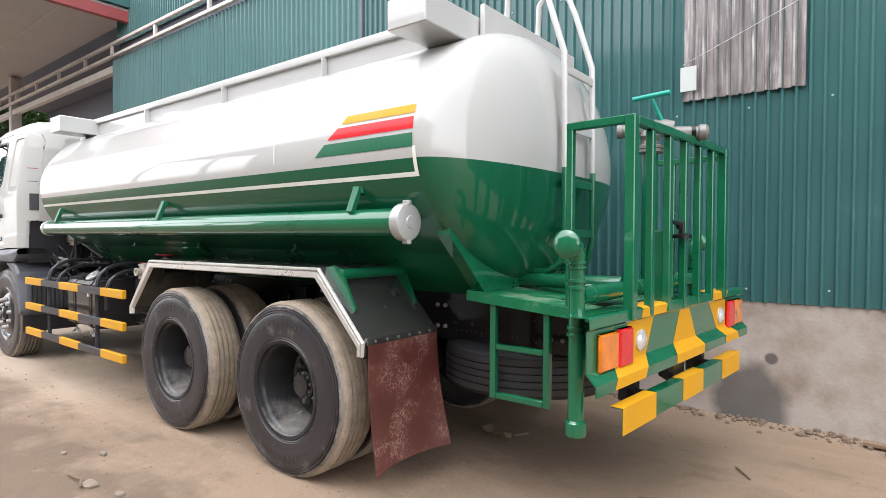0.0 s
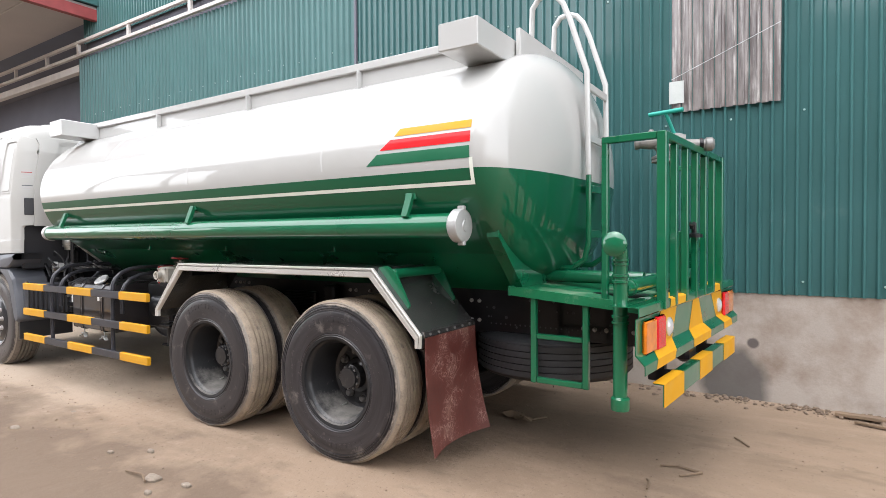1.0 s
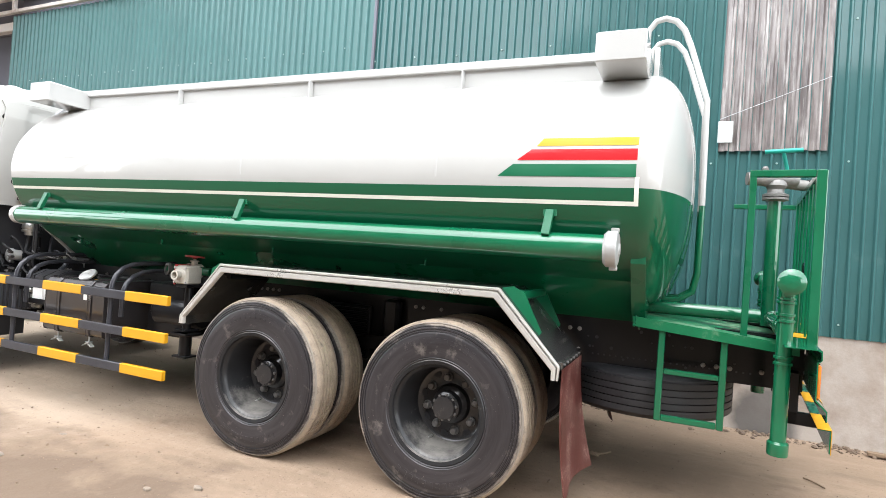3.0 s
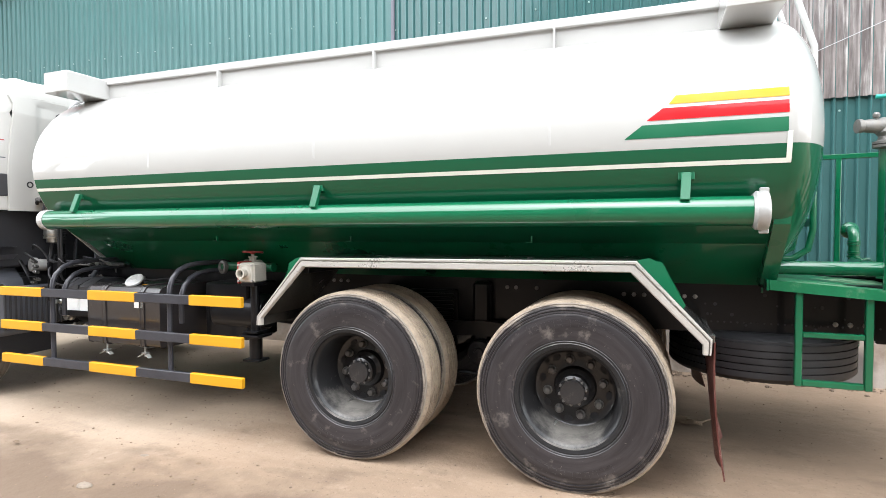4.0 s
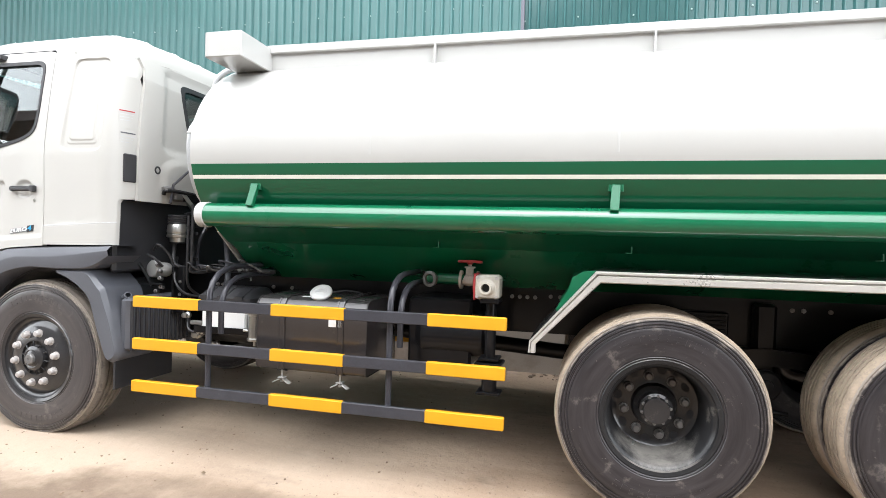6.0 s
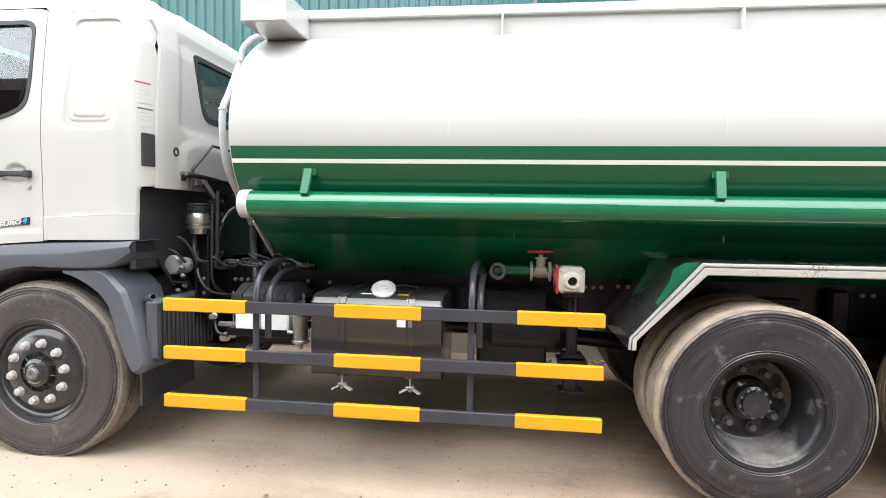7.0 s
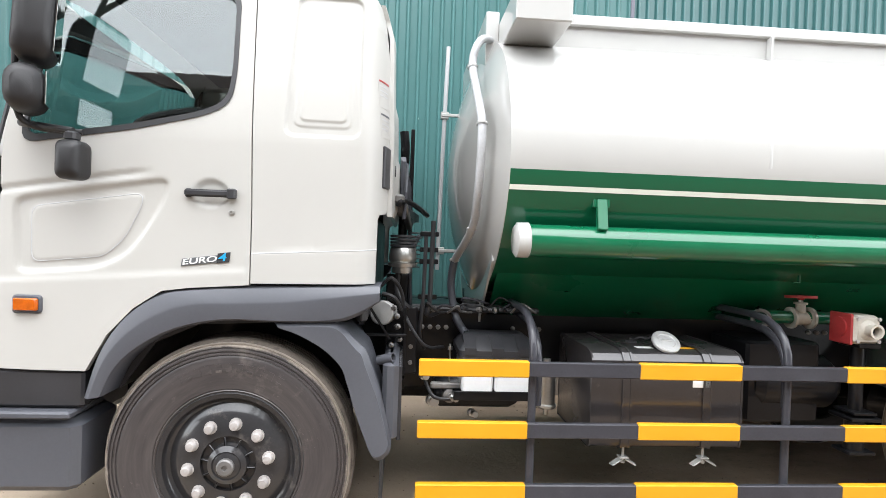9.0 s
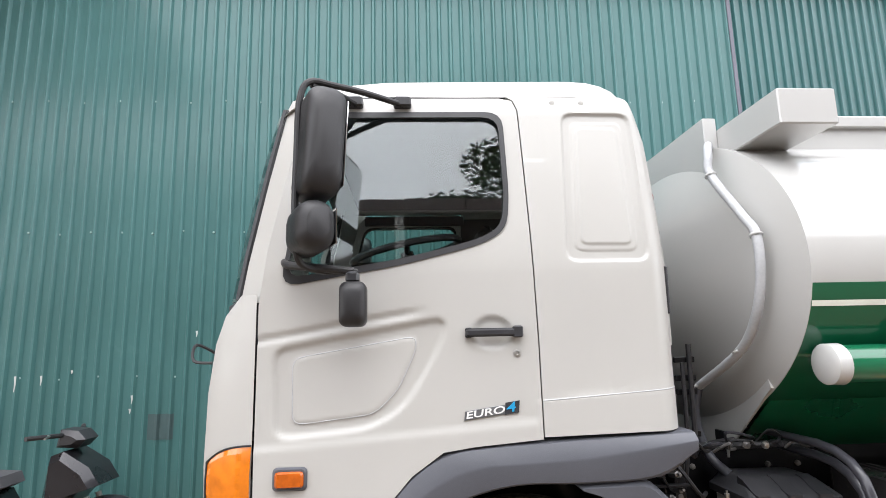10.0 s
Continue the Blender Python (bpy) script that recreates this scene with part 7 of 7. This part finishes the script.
    for j in range(10):
        v, row = j / 9, []
        for i in range(cols + 1):
            u = i / cols
            k = min(2, int(u * 3))
            p = path[k].lerp(path[k + 1], u * 3 - k)
            top, low = 1.276 - 0.012 * u - 0.05 * u ** 3, 1.062 + 0.02 * u ** 6
            swell = 0.004 + 0.010 * math.sin(math.pi * min(max(v, 0.02), 0.98)) ** 0.5 * math.sin(math.pi * min(max(0.12 + u * 0.8, 0.0), 0.98)) ** 0.5
            swell += 0.004 * ((i + j) % 2) if 2 < i < cols and 0 < j < 9 else 0
            row.append((p.x - swell * 0.45, p.y - swell * 0.9, low + (top - low) * v))
        rows.append(row)
    lamp = tp("corner_lamp", Shape().grid(rows), AMBER, cab, "amber faceted corner lamp", smooth=6)
    edge = [(x - 0.001, y - 0.001, z) for x, y, z in rows[-1] + [r[-1] for r in reversed(rows)] + list(reversed(rows[0]))]
    tp("lens_rim", Shape().tube(edge, 0.0035, 6), BLACK_RUBBER, lamp)
    # grey wheel arch and mudguard
    outer = [(-8.605, 0.79), (-8.56, 0.95), (-8.50, 1.07), (-8.41, 1.17), (-8.30, 1.232), (-8.15, 1.252), (-7.96, 1.262), (-7.42, 1.28)]
    inner = [(-7.42, 1.215), (-7.555, 1.133), (-7.81, 1.118), (-8.05, 1.120), (-8.24, 1.08), (-8.39, 1.0), (-8.48, 0.91), (-8.53, 0.80)]
    for far in (0, 1):
        up_line = [(p.x, p.z) for p in smooth_line([(x, 0, z) for x, z in outer], 4)]
        low_line = [(p.x, p.z) for p in smooth_line([(x, 0, z) for x, z in reversed(inner)], 4)]
        a1 = Shape().grid([[(x + (u - x) * k, y, z + (w - z) * k) for (x, z), (u, w) in zip(up_line, low_line)] for k, y in
                           ((0.0, 2.22), (0.0, 1.985), (0.06, 1.962), (0.40, 1.938), (0.47, 1.937), (0.94, 1.946), (1.0, 1.96), (1.0, 2.22))], closed=False)
        grd = [(-7.88, 1.115), (-7.60, 1.13), (-7.50, 1.03), (-7.47, 1.01), (-7.40, 0.80), (-7.345, 0.57), (-7.42, 0.52), (-7.50, 0.72), (-7.57, 0.95), (-7.66, 1.03), (-7.78, 1.09)]
        g1 = Shape().prism(soften(grd, 0.05), 1.955, 2.28, 0.025)
        sk = Shape().box(-7.40, -7.385, 1.98, 2.50, 0.36, 0.60, 0.004)
        side = Shape().box(-7.40, -7.33, 2.02, 2.62, 0.60, 0.95, 0.02)
        step = Shape().box(-9.15, -8.62, 1.96, 2.3, 0.40, 0.70, 0.03).box(-9.13, -8.64, 1.93, 2.2, 0.71, 0.74, 0.008)
        lowp = Shape().box(-9.16, -8.61, 1.975, 2.1, 0.745, 0.90, 0.012)
        if far:
            for s in (a1, g1, sk, step, lowp, side):
                s.v = [(x, 2 * YC - y, z) for x, y, z in s.v]
        tp("wheel_arch", a1, PLASTIC, cab, "dark grey plastic wheel arch")
        tp("mudguard", g1, PLASTIC, cab, "dark grey plastic mudguard")
        tp("mudguard_box", side, PLASTIC, cab)
        for k in range(14):
            rb = Shape().box(-7.335, -7.315, 2.04 + 0.042 * k, 2.058 + 0.042 * k, 0.60, 0.93, 0.005)
            if far:
                rb.v = [(x, 2 * YC - y, z) for x, y, z in rb.v]
            tp("box_rib", rb, BLACK_PLASTIC, cab)
        tp("splash_flap", sk, BLACK_RUBBER, cab)
        tp("boarding_step", step, PLASTIC, cab)
        tp("sill_panel", lowp, BLACK_PLASTIC, cab)
    tp("bumper", Shape().box(-9.30, -8.99, 2.0, 4.26, 0.40, 0.985, 0.07), PLASTIC, cab, "dark grey plastic front bumper")
    tp("bumper_bolt", Shape().lathe((-9.06, 2.0, 0.86), (0, -1, 0), [(0.02, -0.004), (0.02, 0.003), (0.008, 0.004), (0, 0.002)], 16), INK, cab)
    tp("air_hose", Shape().tube(smooth_line([(-9.19, 2.3, 1.58), (-9.26, 2.25, 1.62), (-9.25, 2.2, 1.56), (-9.18, 2.2, 1.55)], 5), 0.006, 6), BLACK_RUBBER, cab)
    both("wheel_arch_liner", lambda: Shape().prism([(-8.52, 0.80), (-8.38, 1.0), (-8.2, 1.08), (-7.8, 1.10), (-7.6, 1.0), (-7.48, 0.8), (-7.44, 0.8), (-7.57, 1.05), (-7.8, 1.14), (-8.22, 1.12), (-8.42, 1.03), (-8.56, 0.8)], 2.1, 2.7), BLACK_PLASTIC, cab)
    tp("floor_pan", Shape().box(-9.05, -7.5, 2.05, 4.2, 1.15, 1.28, 0.01), BLACK, cab)
    # interior
    for y in (2.55, 3.7):
        tp("seat", Shape().box(-8.35, -7.85, y - 0.24, y + 0.24, 1.30, 1.62, 0.05).box(-7.98, -7.80, y - 0.23, y + 0.23, 1.6, 2.2, 0.06).box(-7.96, -7.84, y - 0.13, y + 0.13, 2.2, 2.38, 0.04), SEAT, cab)
    tp("dashboard", Shape().prism([(-9.0, 1.5), (-9.02, 1.80), (-8.8, 1.84), (-8.65, 1.78), (-8.6, 1.5)], 2.1, 4.16), SEAT, cab)
    whl = Shape()
    ctr, ax = Vector((-8.43, 2.55, 2.03)), Vector((-0.2, 0, 0.98)).normalized()
    u = Vector((0, 1, 0))
    w = ax.cross(u)
    whl.tube([ctr + (u * math.cos(2 * math.pi * i / 36) + w * math.sin(2 * math.pi * i / 36)) * 0.25 for i in range(37)], 0.017, 8)
    whl.tube([ctr - u * 0.25, ctr, ctr + u * 0.25], 0.014, 6).tube([ctr, ctr - ax * 0.3], 0.03, 8)
    tp("steering_wheel", whl, BLACK_PLASTIC, cab)
    tp("headliner", Shape().box(-8.8, -7.66, 2.16, 4.10, 2.61, 2.64, 0.01), SEAT, cab)
    # mirrors on near side
    arm = Shape().tube(smooth_line([(-8.44, 2.04, 2.535), (-8.58, 1.95, 2.542), (-8.69, 1.88, 2.538), (-8.765, 1.83, 2.527), (-8.795, 1.82, 2.46), (-8.80, 1.815, 2.3), (-8.80, 1.82, 1.95), (-8.76, 1.86, 1.865), (-8.60, 1.90, 1.855)], 5), 0.012, 10)
    arm.tube(smooth_line([(-8.62, 2.04, 2.535), (-8.67, 1.95, 2.53), (-8.76, 1.84, 2.52)], 4), 0.012, 10)
    tp("mirror_arm", arm, MIRROR_SHELL, cab, "black tubular mirror arm")
    for x in (-8.63, -8.44):
        tp("arm_bracket", Shape().box(x - 0.035, x + 0.035, 2.02, 2.10, 2.525, 2.565, 0.006), BLACK_PLASTIC, cab)

    def housing(poly, y0, y1, c):
        s = Shape()
        cx, cz = sum(p[0] for p in poly) / len(poly), sum(p[1] for p in poly) / len(poly)
        rows = []
        for k, y in ((0.55, y0), (0.82, y0 + c * 0.25), (0.95, y0 + c * 0.6), (1.0, y0 + c), (1.0, y1 - c), (0.95, y1 - c * 0.5), (0.8, y1)):
            rows.append([(cx + (x - cx) * k, y, cz + (z - cz) * k) for x, z in poly])
        return s.grid(rows, closed=True, cap=True)
    def turned(shape, deg, lean):
        m = Matrix.Translation((-8.74, 1.82, 2.1)) @ Matrix.Rotation(radians(deg), 4, "Z") @ Matrix.Rotation(radians(lean), 4, "Y") @ Matrix.Translation((8.74, -1.82, -2.1))
        shape.v = [tuple(m @ Vector(p)) for p in shape.v]
        return shape
    m1 = tp("mirror", turned(housing(rounded(-8.805, -8.67, 2.09, 2.475, 0.05), 1.70, 1.93, 0.05), 24, 3), MIRROR_SHELL, cab, "tall black mirror housing")
    tp("mirror_glass", turned(Shape().box(-8.672, -8.667, 1.725, 1.905, 2.13, 2.43, 0.001), 24, 3), MIRROR, m1)
    m2 = tp("mirror", turned(housing(rounded(-8.82, -8.69, 1.90, 2.075, 0.06), 1.70, 1.92, 0.06), 24, 0), MIRROR_SHELL, cab, "square wide-angle mirror housing")
    tp("mirror_glass", turned(Shape().box(-8.691, -8.686, 1.73, 1.89, 1.93, 2.05, 0.001), 24, 0), MIRROR, m2)
    tp("mirror", housing(rounded(-8.655, -8.565, 1.665, 1.815, 0.025), 1.80, 1.92, 0.03), MIRROR_SHELL, cab, "small black kerb mirror")
    tp("mirror_neck", Shape().box(-8.635, -8.59, 1.83, 1.88, 1.812, 1.85, 0.008), BLACK_PLASTIC, cab)
    tp("mirror_bracket", Shape().tube(smooth_line([(-8.87, cab_y(-8.87, 1.90) + 0.01, 1.905), (-8.84, 1.92, 1.885), (-8.74, 1.87, 1.868), (-8.61, 1.856, 1.852)], 5), 0.014, 10), MIRROR_SHELL, cab)
    # far mirrors, simple housings on an arm
    tp("mirror_arm", Shape().tube([(-8.5, 4.2, 2.56), (-8.78, 4.42, 2.6), (-8.8, 4.44, 2.1), (-8.75, 4.3, 1.88)], 0.012, 8), BLACK_PLASTIC, cab)
    tp("mirror", housing(rounded(-8.86, -8.72, 2.12, 2.46, 0.05), 4.34, 4.54, 0.05), BLACK_PLASTIC, cab, "tall black mirror housing")


build_cab()
build_far_side()


# ---- motorbike, debris, marks ----
def build_motorbike(x, y):
    at = (x, y, 0)
    bike = holder("motorbike", at, "dark grey step-through motorbike parked beside the green wall", "motorbike")

    def q(nm, s, m, lb=""):
        return obj(nm, s, m, bike, lb, at)
    for wx, nm in ((x + 0.62, "front_wheel"), (x - 0.62, "rear_wheel")):
        t = Shape().lathe((wx, y, 0.29), (0, 1, 0), [(0.235, -0.03), (0.26, -0.04), (0.285, -0.025), (0.29, 0), (0.285, 0.025), (0.26, 0.04), (0.235, 0.03)], 40)
        q("tyre", t, BLACK_RUBBER)
        q("rim", Shape().lathe((wx, y, 0.29), (0, 1, 0), [(0.236, -0.028), (0.222, -0.02), (0.218, 0), (0.222, 0.02), (0.236, 0.028)], 40), STEEL)
        q("hub", Shape().lathe((wx, y, 0.29), (0, 1, 0), [(0, -0.06), (0.03, -0.06), (0.06, -0.05), (0.065, 0.05), (0.03, 0.06), (0, 0.06)], 20), SILVER)
        for i in range(18):
            a = 2 * math.pi * i / 18
            e = a + (0.35 if i % 2 else -0.35)
            sg = 0.035 if i % 2 else -0.035
            q("spoke", Shape().tube([(wx + 0.05 * math.cos(a), y + sg, 0.29 + 0.05 * math.sin(a)), (wx + 0.22 * math.cos(e), y, 0.29 + 0.22 * math.sin(e))], 0.0025, 5), STEEL)
    for dy in (-0.075, 0.075):
        q("fork", Shape().tube([(x + 0.62, y + dy, 0.29), (x + 0.50, y + dy, 0.62)], 0.02, 10), SILVER)
    fender = Shape()
    rows = []
    for i in range(13):
        a = radians(10 + 130 * i / 12)
        rows.append([(x + 0.62 + 0.325 * math.cos(a), y + dy, 0.29 + (0.325 - 0.6 * dy * dy * 10) * math.sin(a)) for dy in (-0.065, -0.04, 0, 0.04, 0.065)])
    q("front_fender", fender.grid(rows), BIKE_GREY)
    cowl = Shape().prism([(x + 0.60, 0.70), (x + 0.52, 0.82), (x + 0.34, 0.93), (x + 0.26, 0.90), (x + 0.22, 0.60), (x + 0.26, 0.30), (x + 0.34, 0.28), (x + 0.36, 0.55), (x + 0.46, 0.66)], y - 0.16, y + 0.16, 0.05)
    q("leg_shield", cowl, BIKE_GREY, "dark grey plastic leg shield")
    q("headlamp", Shape().prism([(x + 0.40, 0.94), (x + 0.46, 1.0), (x + 0.40, 1.06), (x + 0.28, 1.07), (x + 0.26, 0.95)], y - 0.10, y + 0.10, 0.04), BLACK_PLASTIC)
    q("handlebar", Shape().tube(smooth_line([(x + 0.22, y - 0.33, 1.05), (x + 0.30, y - 0.15, 1.04), (x + 0.32, y, 1.03), (x + 0.30, y + 0.15, 1.04), (x + 0.22, y + 0.33, 1.05)], 4), 0.016, 10), BLACK_RUBBER)
    q("brake_lever", Shape().tube([(x + 0.28, y - 0.2, 1.05), (x + 0.34, y - 0.28, 1.055), (x + 0.36, y - 0.36, 1.05)], 0.007, 6), STEEL)
    q("body", Shape().prism([(x + 0.25, 0.30), (x + 0.22, 0.42), (x, 0.48), (x - 0.12, 0.66), (x - 0.7, 0.74), (x - 0.82, 0.70), (x - 0.55, 0.52), (x - 0.3, 0.32)], y - 0.12, y + 0.12, 0.05), BIKE_GREY)
    q("seat", Shape().prism([(x - 0.05, 0.70), (x - 0.08, 0.77), (x - 0.4, 0.79), (x - 0.75, 0.83), (x - 0.80, 0.77), (x - 0.7, 0.745), (x - 0.12, 0.67)], y - 0.13, y + 0.13, 0.03), SEAT)
    q("engine", Shape().box(x - 0.25, x + 0.1, y - 0.11, y + 0.11, 0.2, 0.34, 0.04), STEEL)
    q("stand", Shape().tube([(x - 0.1, y - 0.1, 0.25), (x - 0.12, y - 0.22, 0.0)], 0.012, 8), BLACK)


build_motorbike(-11.18, 4.22)


def build_debris():
    rnd = random.Random(11)
    # loose planks and sticks
    obj("plank", Shape().bar((-0.10, 4.78, 0.03), (0.95, 4.72, 0.035), 0.07, 0.025), TWIG, label="old grey board lying at the foot of the wall", category="plank")
    obj("plank", Shape().bar((0.02, 4.64, 0.022), (0.9, 4.40, 0.022), 0.035, 0.018), TWIG, label="thin dark batten lying on the earth", category="plank")
    sticks = [[(-0.70, 3.80), (-0.66, 3.74), (-0.60, 3.66)], [(-1.03, 3.03), (-0.93, 3.06), (-0.80, 3.04), (-0.84, 2.98), (-0.90, 2.93)], [(-1.05, 2.78), (-1.03, 2.74), (-1.02, 2.65)],
              [(-2.3, 3.42), (-2.18, 3.46), (-2.05, 3.42), (-1.98, 3.5)], [(-3.75, 1.2), (-3.6, 1.22), (-3.5, 1.18)]]
    for p in sticks:
        obj("twig", Shape().tube([(x, y, 0.018 + 0.006 * (i % 2)) for i, (x, y) in enumerate(p)], 0.006, 6), TWIG, label="thin dry brown twig lying on the earth", category="twig", group="twigs on the ground")
    # crumpled leaves and scraps
    for x, y, r in ((-2.24, 3.42, 0.13), (-2.1, 3.36, 0.09), (-3.2, 0.9, 0.04), (-6.3, 1.45, 0.035), (-6.55, 1.75, 0.02), (-4.9, 1.6, 0.025)):
        s = Shape()
        ring = [(x + r * rnd.uniform(0.6, 1.1) * math.cos(a), y + 0.6 * r * rnd.uniform(0.6, 1.1) * math.sin(a), 0.016 + 0.25 * r * rnd.random()) for a in [k * math.pi / 4 for k in range(8)]]
        s.put(ring + [(x, y, 0.02 + 0.3 * r)], [(k, (k + 1) % 8, 8) for k in range(8)])
        obj("dry_leaf", s, TWIG, label="curled dry brown leaf on the earth", category="leaf", group="dry leaves on the ground", smooth=0)
    for x, y, r in ((-3.52, 1.24, 0.055), (-3.26, 1.29, 0.03), (-5.28, 1.17, 0.045), (-3.95, 1.465, 0.028), (-4.16, 1.31, 0.024), (-5.31, 1.58, 0.03), (-3.36, 1.12, 0.025)):
        s, turn = Shape(), rnd.uniform(0, 6.28)
        edge = [(1.25 * rnd.uniform(0.7, 1.1) * math.cos(turn + k * math.pi / 4.5), 0.75 * rnd.uniform(0.7, 1.1) * math.sin(turn + k * math.pi / 4.5)) for k in range(9)]
        s.grid([[(x + r * kk * u, y + r * kk * v, h) for u, v in edge] for h, kk in ((0.0, 0.95), (0.014, 1.0), (0.016 + 0.14 * r, 0.82), (0.018 + 0.18 * r, 0.4))], closed=True, cap=True)
        obj("stone", s, PALE_STONE, label="pale flat broken stone lying on the earth", category="stone", group="stones on the ground", smooth=20)
    # rubble strip along the wall
    chunk = []
    for k in range(5):
        s = Shape()
        n = 6
        rows = []
        for h, kk in ((0, 0.9), (0.4, 1.0), (0.8, 0.6)):
            rows.append([(kk * rnd.uniform(0.7, 1.1) * math.cos(2 * math.pi * i / n), kk * rnd.uniform(0.5, 0.9) * math.sin(2 * math.pi * i / n), h) for i in range(n)])
        s.grid(rows, closed=True, cap=True)
        chunk.append(s)
    pile = Shape()
    for i in range(1500):
        x = rnd.uniform(-5, 3.5)
        y = 4.94 - abs(rnd.gauss(0, 0.10)) - 0.01
        size = 0.005 + 0.034 * rnd.random() ** 4
        a = rnd.uniform(0, 6.28)
        src = rnd.choice(chunk)
        pile.put([(x + size * (u * math.cos(a) - v * math.sin(a)), y + size * (u * math.sin(a) + v * math.cos(a)), 0.0 + size * w * 0.9) for u, v, w in src.v], src.f)
    obj("rubble", pile, RUBBLE, label="line of crumbled render and litter along the wall", category="rubble", kind="stuff", smooth=0)
    grit = Shape()
    for i in range(7000):
        x, y = rnd.uniform(-10.5, 2.5), rnd.uniform(-0.6, 4.6)
        size = 0.002 + 0.007 * rnd.random() ** 4
        a = rnd.uniform(0, 6.28)
        src = rnd.choice(chunk)
        z = 0.008 + 0.02 * noise.noise((x * 0.7, y * 0.7, 3.0)) - 0.001
        grit.put([(x + size * (u * math.cos(a) - v * math.sin(a)), y + size * (u * math.sin(a) + v * math.cos(a)), z + size * w) for u, v, w in src.v], src.f)
    obj("grit", grit, RUBBLE, label="scattered small stones and grit on the earth", category="gravel", kind="stuff", smooth=0)


build_debris()


def build_marks():
    """White drips and a dark patch on the ribbed wall."""
    wall = bpy.data.objects["wall_north"]
    for x, z, h in ((-11.547, 1.42, 0.08), (-11.758, 1.42, 0.13), (-10.79, 1.24, 0.07), (-10.80, 1.13, 0.04), (-10.28, 1.77, 0.05), (-11.3, 1.46, 0.03)):
        s = Shape().tube([(x, WALL_Y - RIB - 0.004, z), (x + 0.004, WALL_Y - RIB - 0.004, z - h * 0.5), (x, WALL_Y - RIB - 0.004, z - h)], [0.010, 0.007, 0.003], 6)
        s.v = [(a, WALL_Y - RIB - 0.004 + (b - WALL_Y + RIB + 0.004) * 0.1, c) for a, b, c in s.v]
        obj("paint_drip", s, STREAK, wall)
    patch = obj("dark_patch", sheet_shape(2 * PITCH_WIDE, 0.87, 1.08, PITCH_WIDE), SCORCH, wall, "dark smudge", smooth=0)
    patch.location = (-5.2 - 51 * PITCH_WIDE, WALL_Y - 0.0055, 0)


build_marks()
